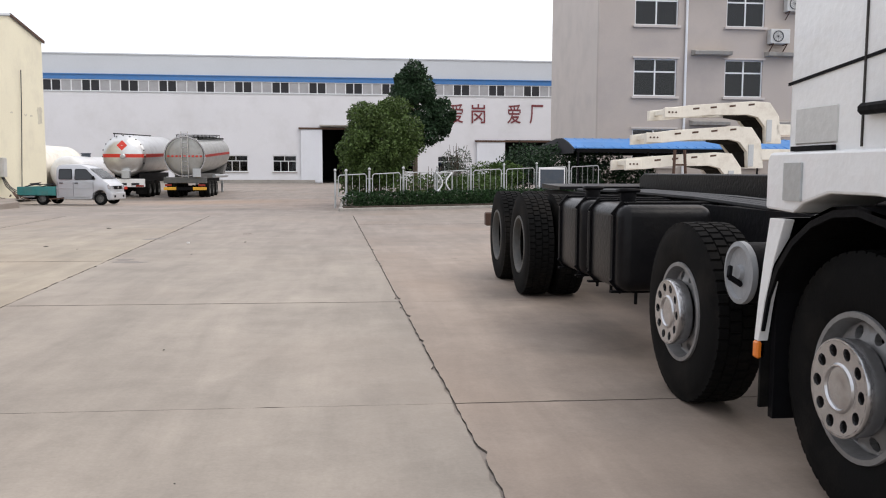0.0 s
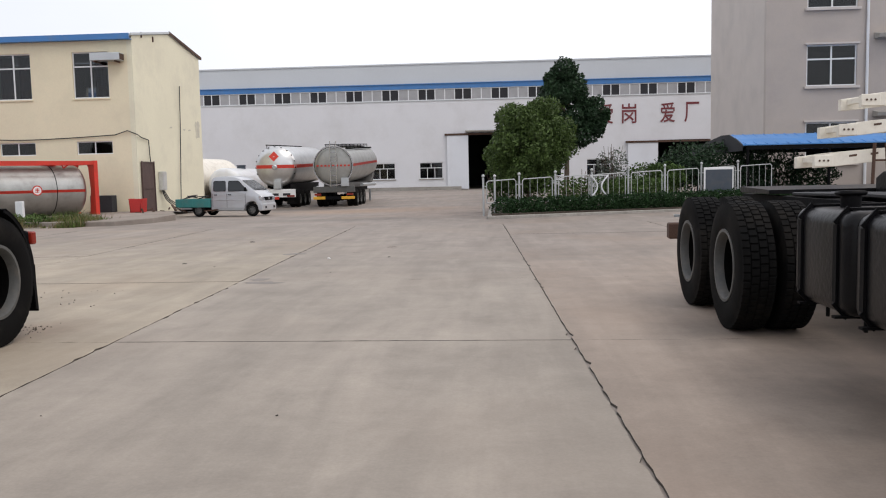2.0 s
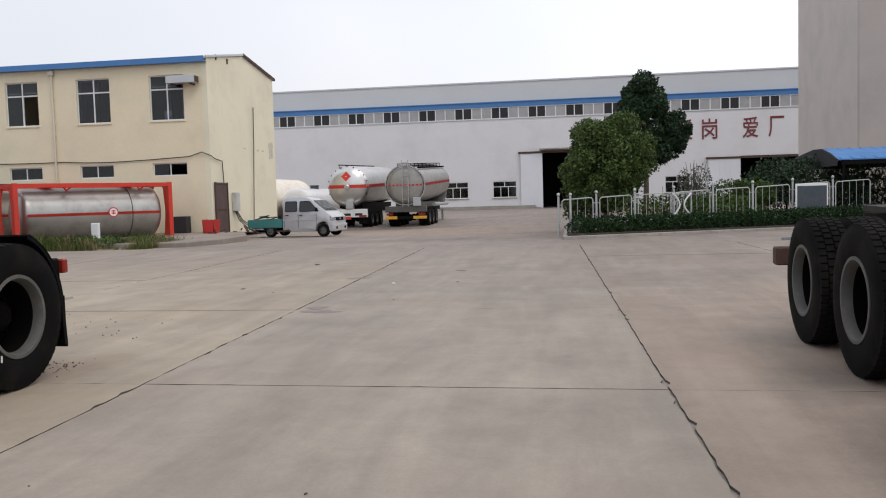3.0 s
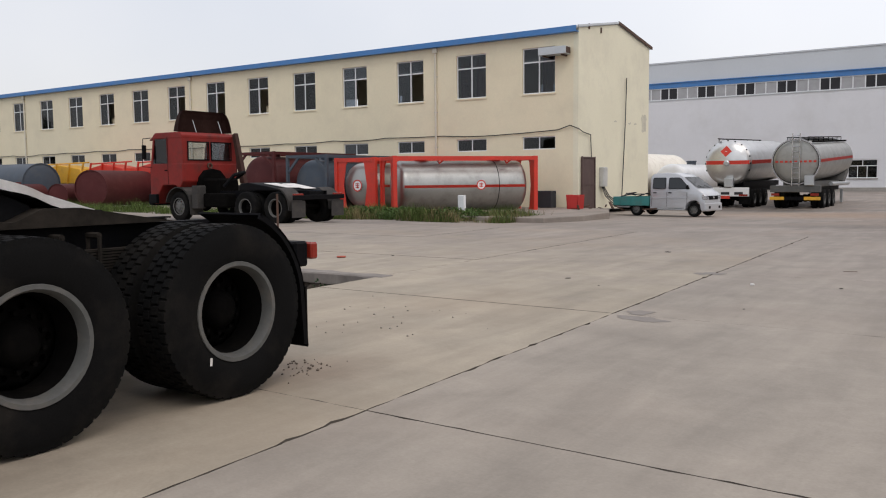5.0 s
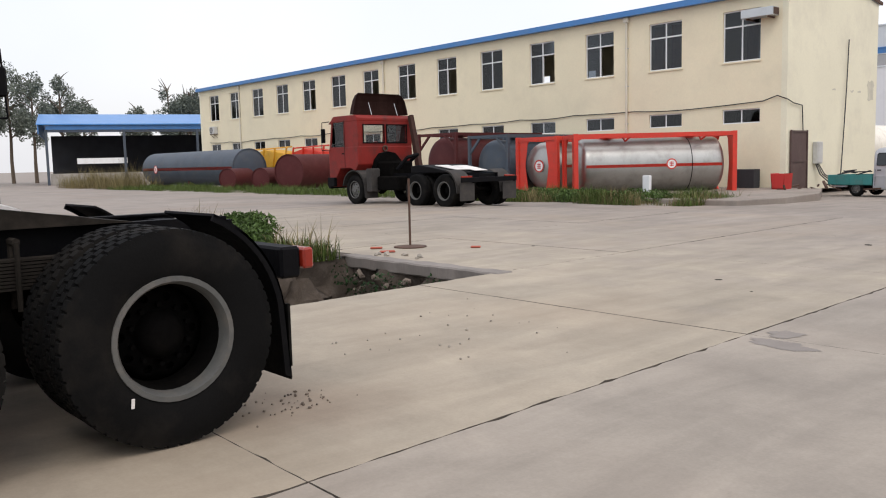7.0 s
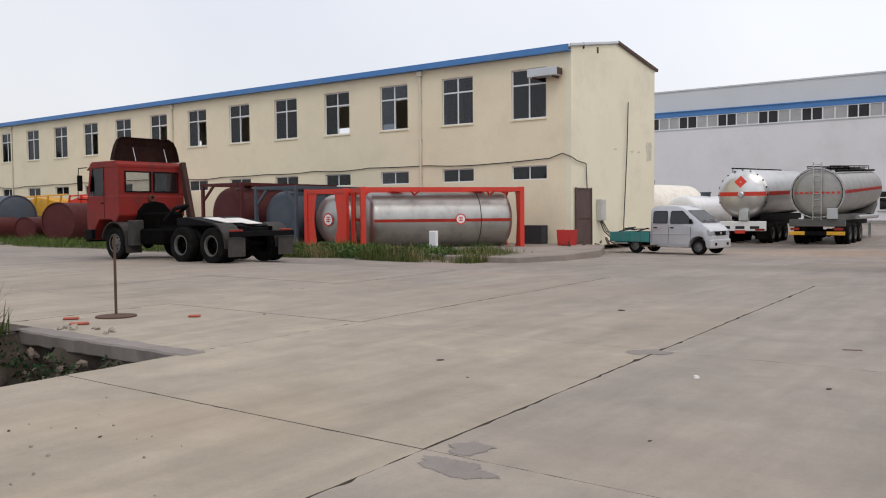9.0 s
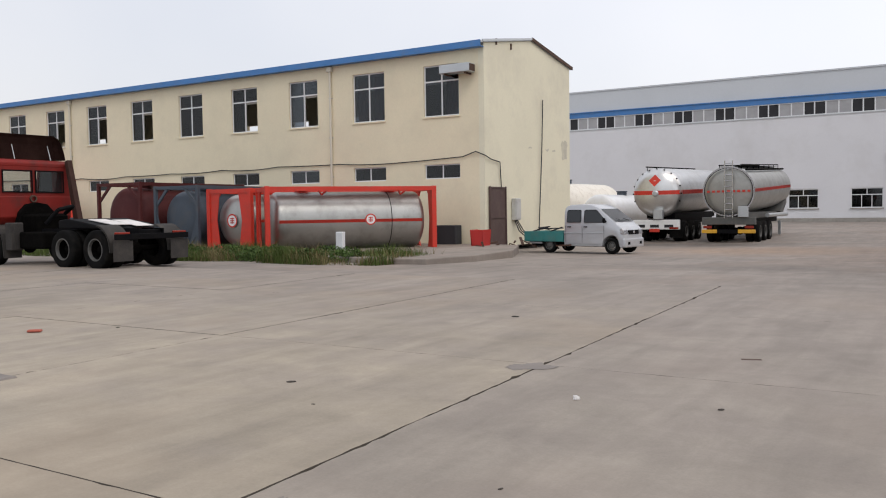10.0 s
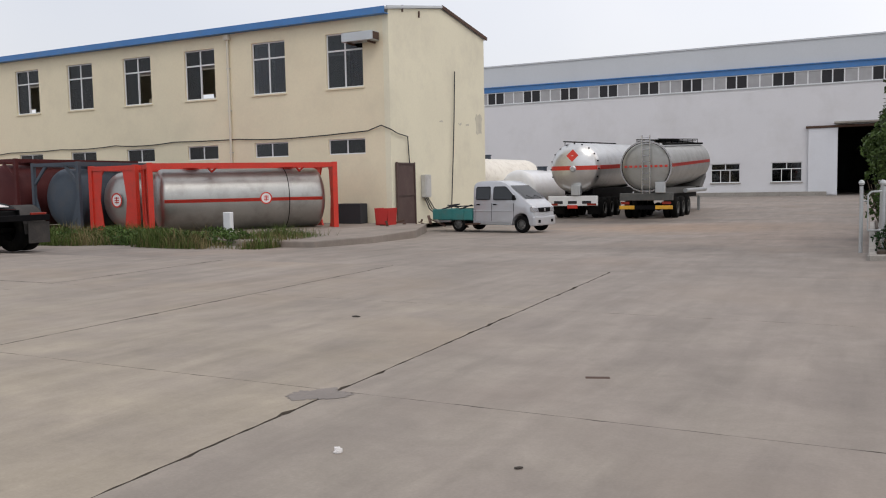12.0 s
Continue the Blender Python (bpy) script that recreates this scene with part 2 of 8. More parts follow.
# last patch: shade under the white truck painted in, with brown earth
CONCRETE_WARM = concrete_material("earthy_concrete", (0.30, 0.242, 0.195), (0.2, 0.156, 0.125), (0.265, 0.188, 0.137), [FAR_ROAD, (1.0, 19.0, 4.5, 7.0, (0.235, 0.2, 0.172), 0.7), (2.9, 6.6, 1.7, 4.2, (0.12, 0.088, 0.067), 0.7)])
CAR_GLASS = glass_material("car_glass", (0.82, 0.85, 0.86))
DARKGLASS = material("dark_tinted_glass", (0.02, 0.023, 0.026), 0.06, vary=0.1, bump=0)
FROST = material("frosted_strip_pane", (0.36, 0.36, 0.37), 0.35, vary=0.15, scale=2)
# near-black for real dark parts, and for shade painted into interiors and openings
DARK = material("dark_parts_and_inner_shade", (0.03, 0.03, 0.034), 0.9, vary=0.3)
BRICK = material("red_brick", (0.36, 0.09, 0.06), 0.85, vary=0.2, scale=4)
# opaque grey: the sky's reflection on windscreens is put into the colour
SCREEN = material("windscreen_painted_sky_sheen", (0.11, 0.115, 0.12), 0.12, vary=0.1, bump=0)
RAIL = material("weathered_white_tube", (0.50, 0.52, 0.52), 0.45, 0.2, vary=0.15, grime=(0.3, 0.27, 0.24), grime_amount=0.5, grime_scale=3)
RED_SIGN = material("red_sign_paint", (0.17, 0.028, 0.035), 0.6, vary=0.15, grime=(0.25, 0.12, 0.11), grime_amount=0.4, grime_scale=1.5)
RED = material("faded_red_paint", (0.20, 0.017, 0.013), 0.5, vary=0.2, grime=(0.075, 0.022, 0.018), grime_amount=0.75, grime_scale=2.2, gloss=0.22)
RED_CAB = material("red_cab_paint", (0.42, 0.03, 0.018), 0.35, vary=0.08, coat=0.3, grime=(0.25, 0.03, 0.02), grime_amount=0.4)
RED_FRAME = material("red_frame_paint", (0.62, 0.036, 0.018), 0.45, vary=0.12, grime=(0.38, 0.05, 0.03), grime_amount=0.5, grime_scale=4)
MAROON = material("maroon_primer", (0.075, 0.017, 0.017), 0.6, vary=0.2, grime=(0.1, 0.03, 0.03), grime_amount=0.6, gloss=0.2)
YELLOW_P = material("yellow_paint", (0.72, 0.38, 0.03), 0.5, vary=0.15, grime=(0.4, 0.2, 0.04), grime_amount=0.4)
SILVER = material("brushed_tank_steel", (0.66, 0.66, 0.65), 0.30, 0.85, vary=0.10, scale=1.5, grime=(0.40, 0.38, 0.35), grime_amount=0.5, grime_scale=1.4)
DULL = material("dull_tank_steel", (0.42, 0.42, 0.40), 0.40, 0.8, vary=0.14, scale=1.3, grime=(0.22, 0.21, 0.185), grime_amount=0.55, grime_scale=1.6)
STEELGREY = material("slate_grey_paint", (0.062, 0.078, 0.10), 0.5, vary=0.2, grime=(0.1, 0.1, 0.1), grime_amount=0.5, gloss=0.25)
CREAM = material("cream_trailer_paint", (0.76, 0.72, 0.63), 0.5, vary=0.07, grime=(0.45, 0.38, 0.3), grime_amount=0.45, grime_scale=3)
WHITE = material("white_vehicle_paint", (0.78, 0.79, 0.79), 0.3, vary=0.04, coat=0.4, grime=(0.6, 0.58, 0.54), grime_amount=0.4)
VAN_SILVER = material("silver_white_van_paint", (0.50, 0.515, 0.54), 0.3, 0.2, vary=0.04, coat=0.5, grime=(0.45, 0.43, 0.4), grime_amount=0.3)
TEAL = material("teal_truck_bed_paint", (0.03, 0.19, 0.18), 0.5, vary=0.2, grime=(0.12, 0.13, 0.11), grime_amount=0.5)
BLACK = material("black_chassis_paint", (0.005, 0.005, 0.006), 0.6, vary=0.3, grime=(0.012, 0.011, 0.010), grime_amount=0.5, grime_scale=3, gloss=0.07)
BLACKBOX = material("black_plastic_tank", (0.007, 0.007, 0.008), 0.33, vary=0.2, grime=(0.018, 0.017, 0.016), grime_amount=0.4, gloss=0.16)
RUBBER = material("tyre_rubber", (0.006, 0.006, 0.006), 0.8, vary=0.3, scale=3, bump=0.006, grime=(0.022, 0.019, 0.016), grime_amount=0.65, grime_scale=3, gloss=0.07)
RIM_GREY = material("grey_rim_paint", (0.085, 0.086, 0.082), 0.6, 0.0, vary=0.2, grime=(0.15, 0.13, 0.11), grime_amount=0.6, grime_scale=6)
LID = material("grey_lid_paint", (0.26, 0.27, 0.28), 0.5, vary=0.1, grime=(0.18, 0.17, 0.16), grime_amount=0.5, grime_scale=6)
RIM_SILVER = material("silver_rim_paint", (0.24, 0.24, 0.24), 0.45, 0.4, vary=0.15, grime=(0.13, 0.12, 0.11), grime_amount=0.6, grime_scale=6)
# this near-black holds the shade deep inside rims as well as dust
RIM_DARK = material("dark_hub_dust_and_shade", (0.004, 0.0038, 0.0036), 0.9, vary=0.3, grime=(0.011, 0.0095, 0.008), grime_amount=0.5, grime_scale=6, gloss=0.03)
OLD_BROWN = material("old_brown_paint", (0.045, 0.022, 0.018), 0.7, vary=0.25, grime=(0.08, 0.045, 0.035), grime_amount=0.6, grime_scale=3, gloss=0.15)
DUSTY = material("dusty_grey_paint", (0.045, 0.042, 0.04), 0.75, vary=0.3, grime=(0.085, 0.075, 0.065), grime_amount=0.6, grime_scale=3, gloss=0.15)
# dusty steel; also the colour of the shadow filler in the gooseneck necks
DUST_AND_SHADE = material("dusty_steel_and_neck_shade", (0.017, 0.0145, 0.012), 0.85, vary=0.35, grime=(0.045, 0.037, 0.03), grime_amount=0.6, grime_scale=4, gloss=0.1)
CHROME = material("polished_wheel_steel", (0.52, 0.52, 0.53), 0.25, 0.9, vary=0.12, grime=(0.25, 0.24, 0.23), grime_amount=0.4, grime_scale=8)
RUST = material("rusty_iron", (0.085, 0.045, 0.03), 0.85, vary=0.35, scale=3, grime=(0.07, 0.045, 0.035), grime_amount=0.7)
PIPE = material("cream_pvc_pipe", (0.62, 0.58, 0.48), 0.5, vary=0.08)
CABLE = material("black_cable", (0.02, 0.02, 0.022), 0.6)
GALV = material("galvanised_steel", (0.5, 0.52, 0.53), 0.4, 0.7, vary=0.12)
AC_WHITE = material("aged_white_plastic", (0.55, 0.55, 0.53), 0.5, vary=0.1, grime=(0.35, 0.32, 0.29), grime_amount=0.5)
ORANGE = material("amber_lens", (0.7, 0.18, 0.02), 0.25, vary=0.1)
REDLENS = material("red_lens", (0.24, 0.02, 0.010), 0.2, vary=0.1)
TARP = material("white_tarpaulin", (0.7, 0.68, 0.66), 0.7, vary=0.12, grime=(0.4, 0.36, 0.32), grime_amount=0.5)
LEAF_A = material("bright_leaves", (0.066, 0.106, 0.028), 0.5, vary=0.3, scale=1.2, gloss=0.25, per_piece=0.4)
LEAF_B = material("dark_leaves", (0.022, 0.048, 0.021), 0.45, vary=0.3, scale=1.2, gloss=0.25, per_piece=0.45)
LEAF_C = material("hedge_leaves", (0.017, 0.043, 0.014), 0.6, vary=0.3, scale=3, gloss=0.15, per_piece=0.5)
LEAF_D = material("shrub_leaves", (0.062, 0.105, 0.028), 0.6, vary=0.3, scale=2, gloss=0.15, per_piece=0.45)
GRASS = material("weed_blades", (0.075, 0.108, 0.028), 0.7, vary=0.35, scale=1.2, gloss=0.12, per_piece=0.45)
STRAW = material("dry_weed", (0.17, 0.14, 0.068), 0.8, vary=0.3, scale=2, gloss=0.12, per_piece=0.35)
BARK = material("bark", (0.12, 0.09, 0.065), 0.9, vary=0.3, scale=4, bump=0.02)
FAR_LEAF = material("distant_leaves", (0.15, 0.17, 0.14), 0.8, vary=0.3, gloss=0.12, per_piece=0.3)
PURPLE = material("curtain_cloth", (0.23, 0.12, 0.16), 0.9, vary=0.4, scale=6, grime=(0.5, 0.2, 0.08), grime_amount=0.8, grime_scale=4)
BROWN_GATE = material("brown_steel_sheet", (0.085, 0.05, 0.045), 0.6, vary=0.15, grime=(0.14, 0.1, 0.08), grime_amount=0.4)
RED_PLASTIC = material("red_plastic", (0.5, 0.03, 0.025), 0.5, vary=0.1)
CLOD = material("dark_dirt", (0.05, 0.042, 0.035), 0.95, vary=0.3, scale=8)
RUBBLE = material("earthy_rubble", (0.15, 0.12, 0.095), 0.95, vary=0.5, scale=6)
STONE = material("loose_stone", (0.3, 0.27, 0.23), 0.9, vary=0.4, scale=5)


# ---- mesh helpers ----
def box(bm, x0, y0, z0, x1, y1, z1, bevel=0.0, m=None, segments=1):
    mm = Matrix.LocRotScale(((x0 + x1) / 2, (y0 + y1) / 2, (z0 + z1) / 2), None, (abs(x1 - x0), abs(y1 - y0), abs(z1 - z0)))
    made = bmesh.ops.create_cube(bm, size=1, matrix=(m @ mm) if m else mm)["verts"]
    if bevel:
        edges = list({e for v in made for e in v.link_edges})
        bmesh.ops.bevel(bm, geom=edges, offset=bevel, segments=segments, affect="EDGES", profile=0.5)
    return bm


def rod(bm, p0, p1, r, seg=8, r2=None):
    p0, p1 = Vector(p0), Vector(p1)
    d = p1 - p0
    m = Matrix.Translation((p0 + p1) / 2) @ d.to_track_quat("Z", "Y").to_matrix().to_4x4()
    bmesh.ops.create_cone(bm, cap_ends=True, segments=seg, radius1=r, radius2=r if r2 is None else r2, depth=d.length, matrix=m)
    return bm


def tube(bm, points, r, seg=6):
    for a, b in zip(points[:-1], points[1:]):
        rod(bm, a, b, r, seg)
    return bm


def beam(bm, p0, p1, w, h):
    """A square-section member from p0 to p1."""
    p0, p1 = Vector(p0), Vector(p1)
    d = p1 - p0
    m = Matrix.Translation((p0 + p1) / 2) @ d.to_track_quat("Z", "Y").to_matrix().to_4x4() @ Matrix.Diagonal((w, h, d.length, 1))
    bmesh.ops.create_cube(bm, size=1, matrix=m)
    return bm


def prism(bm, outline, axis, a, b, bevel=0.0):
    """An outline of (u, v) pairs, extruded along an axis from a to b: u, v are the other two axes in order."""
    def at(u, v, w):
        return {"x": (w, u, v), "y": (u, w, v), "z": (u, v, w)}[axis]
    lo = [bm.verts.new(at(u, v, a)) for u, v in outline]
    hi = [bm.verts.new(at(u, v, b)) for u, v in outline]
    n = len(outline)
    faces = [bm.faces.new(lo), bm.faces.new(list(reversed(hi)))]
    for i in range(n):
        faces.append(bm.faces.new((lo[i], hi[i], hi[(i + 1) % n], lo[(i + 1) % n])))
    bmesh.ops.recalc_face_normals(bm, faces=faces)
    if bevel:
        bmesh.ops.bevel(bm, geom=list({e for f in faces for e in f.edges}), offset=bevel, segments=2, affect="EDGES", profile=0.5)
    return bm


def lathe(bm, profile, m, seg=32):
    """Turns (radius, height) pairs round the z axis of m."""
    rings = []
    for r, h in profile:
        if r < 1e-5:
            rings.append([bm.verts.new(m @ Vector((0, 0, h)))])
        else:
            rings.append([bm.verts.new(m @ Vector((r * math.cos(2 * math.pi * i / seg), r * math.sin(2 * math.pi * i / seg), h))) for i in range(seg)])
    for a, b in zip(rings[:-1], rings[1:]):
        for i in range(seg):
            j = (i + 1) % seg
            if len(a) == 1 and len(b) == 1:
                continue
            if len(a) == 1:
                bm.faces.new((a[0], b[i], b[j]))
            elif len(b) == 1:
                bm.faces.new((a[i], b[0], a[j]))
            else:
                bm.faces.new((a[i], b[i], b[j], a[j]))
    return bm


def link(name, bm, mat, smooth=False):
    bmesh.ops.recalc_face_normals(bm, faces=bm.faces[:])
    me = bpy.data.meshes.new(name)
    bm.to_mesh(me)
    bm.free()
    me.materials.append(mat)
    if smooth:
        me.shade_smooth()
        me.set_sharp_from_angle(angle=radians(38))
    return new(name, me)


def part(name, bm, mat, parent, label="", smooth=False):
    ob = link(name, bm, mat, smooth)
    ob.parent = parent
    if label:
        ob["label"] = label
    return ob


def piece(name, mesh, parent, m):
    ob = new(name, mesh)
    ob.parent = parent
    ob.matrix_basis = m
    return ob


def thing(name, label, category, m=None, group="", kind=""):
    ob = new(name)
    ob.empty_display_size = 0.2
    if m is not None:
        ob.matrix_basis = m
    return tagged(ob, label, category, group, kind)


def solo(name, bm, mat, label, category, group="", kind="", smooth=False):
    return tagged(link(name, bm, mat, smooth), label, category, group, kind)


def B():
    return bmesh.new()


# ---- ground ----
PIT = (-10.7, 8.6, -7.42, 13.75)  # x0, y0, x1, y1

def ground_h(x, y):
    """The yard falls gently to a drain by the cream building's end."""
    return -0.34 * math.exp(-(((x + 12) / 16) ** 2 + ((y - 47) / 16) ** 2))


def ground_sheet():
    bm = B()
    xs = sorted({-1500, -400, -150, PIT[0], PIT[2], 80, 200, 1500, *range(-64, 48, 4)})
    ys = sorted({-1500, -400, -100, -20, 0, PIT[1], PIT[3], 200, 400, 1500, *range(16, 100, 4)})
    v = [[bm.verts.new((x, y, -0.014 + ground_h(x, y))) for y in ys] for x in xs]
    for i in range(len(xs) - 1):
        for j in range(len(ys) - 1):
            if not (PIT[0] <= xs[i] < PIT[2] and PIT[1] <= ys[j] < PIT[3]):
                bm.faces.new((v[i][j], v[i + 1][j], v[i + 1][j + 1], v[i][j + 1]))
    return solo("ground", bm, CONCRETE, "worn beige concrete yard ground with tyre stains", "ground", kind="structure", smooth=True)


GROUND = ground_sheet()


def pit():
    x0, y0, x1, y1 = PIT
    bm = B()
    depth = -1.3
    n = 60
    rings = []
    for k, z in enumerate((-0.02, -0.12, -0.25, -0.4, -0.55, -0.7, -0.85, -1.0, -1.15, depth)):
        ring = []
        for a, b in (((x0, y0), (x1, y0)), ((x1, y0), (x1, y1)), ((x1, y1), (x0, y1)), ((x0, y1), (x0, y0))):
            for i in range(n):
                t = i / n
                x, y = a[0] + (b[0] - a[0]) * t, a[1] + (b[1] - a[1]) * t
                q = (noise.noise(Vector((x * 2.3, y * 2.3, z * 3))) * 0.12 + noise.noise(Vector((x * 7, y * 7, z * 8))) * 0.07) * min(k, 2)
                cx, cy = (x0 + x1) / 2, (y0 + y1) / 2
                ring.append(bm.verts.new((x + (cx - x) * (0.022 * k) + q, y + (cy - y) * (0.014 * k) + q, z + (0.08 * q if 0 < k < 9 else 0))))
        rings.append(ring)
    for a, b in zip(rings[:-1], rings[1:]):
        for i in range(len(a)):
            j = (i + 1) % len(a)
            bm.faces.new((a[i], a[j], b[j], b[i]))
    bm.faces.new(rings[-1])
    solo("pit_soil", bm, SOIL, "raw earth sides of an open pit in the yard", "pit", kind="structure", smooth=True)
    bm = B()
    box(bm, x0 - 0.1, y1 - 0.1, -0.16, x1 - 0.02, y1 + 0.18, 0.012, 0.02)
    bmesh.ops.subdivide_edges(bm, edges=[e for e in bm.edges if e.calc_length() > 2], cuts=40)
    for v in bm.verts:
        v.co += Vector((0, 0.018 * noise.noise(v.co * 5), 0.014 * noise.noise(v.co * 4 + Vector((7, 0, 0)))))
    # darker than kerb concrete: the shade on the beam's face is in the colour
    solo("pit_edge_beam", bm, STAIN_AND_SHADE, "grey concrete edge beam along the open pit", "kerb", kind="structure")


pit()


# ---- cream two-storey building ----
def wall_x(bm, x0, x1, z0, z1, y0, y1, holes):
    """A wall along x, between y0 and y1, with holes (x0, x1, z0, z1); one closed skin."""
    xs = sorted({x0, x1, *[v for h in holes for v in h[:2] if x0 < v < x1]})
    zs = sorted({z0, z1, *[v for h in holes for v in h[2:] if z0 < v < z1]})
    cells = {(i, k) for i in range(len(xs) - 1) for k in range(len(zs) - 1)
             if not any(h[0] < (xs[i] + xs[i + 1]) / 2 < h[1] and h[2] < (zs[k] + zs[k + 1]) / 2 < h[3] for h in holes)}
    verts = {}

    def v(i, k, y):
        if (i, k, y) not in verts:
            verts[i, k, y] = bm.verts.new((xs[i], y, zs[k]))
        return verts[i, k, y]

    for i, k in cells:
        bm.faces.new((v(i, k, y0), v(i + 1, k, y0), v(i + 1, k + 1, y0), v(i, k + 1, y0)))
        bm.faces.new((v(i, k, y1), v(i, k + 1, y1), v(i + 1, k + 1, y1), v(i + 1, k, y1)))
        for other, a, b in (((i - 1, k), (i, k), (i, k + 1)), ((i + 1, k), (i + 1, k), (i + 1, k + 1)), ((i, k - 1), (i, k), (i + 1, k)), ((i, k + 1), (i, k + 1), (i + 1, k + 1))):
            if other not in cells:
                bm.faces.new((v(*a, y0), v(*b, y0), v(*b, y1), v(*a, y1)))
    return bm


BX0, BX1, BY0, BY1 = -67.4, -16.24, 38.6, 47.1
WINX = [-19.03 - 3.6 * k for k in range(14)]


def cream_building():
    holes = [(x, x + 1.66, 5.17, 7.22) for x in WINX] + [(x, x + 1.68, 2.66, 3.25) for x in WINX]
    bm = wall_x(B(), BX0, BX1 - 0.24, -0.1, 7.78, BY0, BY0 + 0.24, holes)
    solo("wall_cream_front", bm, YELLOW, "cream painted front wall of a two-storey workshop block", "wall", kind="structure")
    bm = wall_x(B(), BX0, BX1 - 0.24, -0.1, 7.9, BY1 - 0.24, BY1, [(x + 0.1, x + 1.3, 5.1, 6.6) for x in WINX])
    solo("wall_cream_back", bm, YELLOW, "cream rear wall with window openings", "wall", kind="structure")
    bm = prism(B(), [(BY0, -0.1), (BY1, -0.1), (BY1, 7.98), (42.87, 8.62), (BY0, 7.9)], "x", BX1 - 0.24, BX1)
    solo("wall_cream_gable", bm, PALE, "pale cream gable wall with patched plaster", "wall", kind="structure")
    bm = prism(B(), [(BY0, -0.1), (BY1, -0.1), (BY1, 7.98), (42.87, 8.62), (BY0, 7.9)], "x", BX0 - 0.24, BX0)
    solo("wall_cream_far_gable", bm, PALE, "pale cream far gable wall", "wall", kind="structure")
    bm = box(B(), BX0, BY0 + 0.24, 3.85, BX1 - 0.24, BY1 - 0.24, 4.05)
    solo("floor_upper", bm, INSIDE, "bare concrete upper floor slab", "floor", kind="structure")
    # roof with its edges
    roof = thing("roof_cream_building", "low pitched sheet roof with blue front fascia", "roof", kind="structure")
    bm = prism(B(), [(BY0 - 0.28, 7.84), (42.87, 8.64), (42.87, 8.72), (BY0 - 0.28, 7.93)], "x", BX0 - 0.3, BX1 + 0.06)
    part("roof_slope", bm, ROOF_SHEET, roof)
    bm = prism(B(), [(42.87, 8.64), (BY1 + 0.2, 7.98), (BY1 + 0.2, 8.07), (42.87, 8.72)], "x", BX0 - 0.3, BX1 + 0.06)
    part("roof_slope", bm, ROOF_SHEET, roof)
    bm = box(B(), BX0 - 0.3, BY0 - 0.31, 7.70, BX1 + 0.02, BY0 - 0.283, 7.95)
    box(bm, BX0 - 0.3, BY0 - 0.283, 7.70, BX1 + 0.02, BY0 - 0.01, 7.73)
    part("fascia", bm, BLUE, roof, "blue sheet metal fascia and soffit")
    bm = B()
    beam(bm, (BX1 + 0.07, 42.87, 8.70), (BX1 + 0.07, BY1 + 0.22, 8.04), 0.05, 0.14)
    part("verge_trim", bm, RUST, roof, "dark weathered verge strip")
    bm = B()
    beam(bm, (BX1 + 0.07, BY0 - 0.2, 7.93), (BX1 + 0.07, 42.87, 8.70), 0.04, 0.09)
    part("verge_trim", bm, GALV, roof)
    for y, dz in ((39.6, 0.2), (40.9, 0.2)):
        bm = box(B(), BX1 + 0.003, y, 7.95, BX1 + 0.06, y + 0.05, 8.2)
        part("purlin_end", bm, RUST, roof)


cream_building()


def window_upper(ajar=False, x=WINX[0]):
    label = "white framed four-pane window with one sash open" if ajar else "white framed four-pane window, panes dark"
    w = thing("window_upper", label, "window", pose(x, BY0, 5.17), "upper windows of the cream building", "structure")
    W, H, D = 1.66, 2.05, 0.06
    bm = B()
    for x0, z0, x1, z1 in ((0, 0, 0.05, H), (W - 0.05, 0, W, H), (0.05, 0, W - 0.05, 0.05), (0.05, H - 0.05, W - 0.05, H), (0.05, 1.38, W - 0.05, 1.44), (0.80, 0.05, 0.86, 1.38), (0.80, 1.44, 0.86, H - 0.05)):
        box(bm, x0, 0.08, z0, x1, 0.08 + D, z1)
    part("window_frame", bm, FRAME_W, w)
    for x0, x1, z0, z1 in ((0.05, 0.80, 1.44, 2.0), (0.86, 1.61, 1.44, 2.0), (0.05, 0.80, 0.05, 1.38), (0.86, 1.61, 0.05, 1.38))[: 3 if ajar else 4]:
        p = part("pane", box(B(), x0, 0.105, z0, x1, 0.111, z1), GLASS, w)
        p.visible_shadow = False
    part("window_sill", box(B(), -0.04, -0.05, -0.06, W + 0.04, 0.08, -0.005), YELLOW, w)
    return w


WU = window_upper()
WOPEN = window_upper(True, WINX[2])
for k, x in enumerate(WINX):
    if k not in (0, 2):
        copy_thing(WOPEN if k in (3, 5, 6, 7, 9) else WU, pose(x, BY0, 5.17))


def window_small():
    w = thing("window_small", "low white framed two-pane window with dark glass", "window", pose(WINX[0], BY0, 2.66), "small windows of the cream building", "structure")
    W, H = 1.68, 0.59
    bm = B()
    for x0, z0, x1, z1 in ((0, 0, 0.05, H), (W - 0.05, 0, W, H), (0.05, 0, W - 0.05, 0.045), (0.05, H - 0.045, W - 0.05, H), (0.82, 0.045, 0.87, H - 0.045)):
        box(bm, x0, 0.07, z0, x1, 0.12, z1)
    part("window_frame", bm, FRAME_W, w)
    for x0, x1 in ((0.05, 0.82), (0.87, 1.63)):
        part("pane", box(B(), x0, 0.09, 0.045, x1, 0.096, H - 0.045), GLASS, w)
    return w


WS = window_small()
for x in WINX[1:]:
    copy_thing(WS, pose(x, BY0, 2.66))

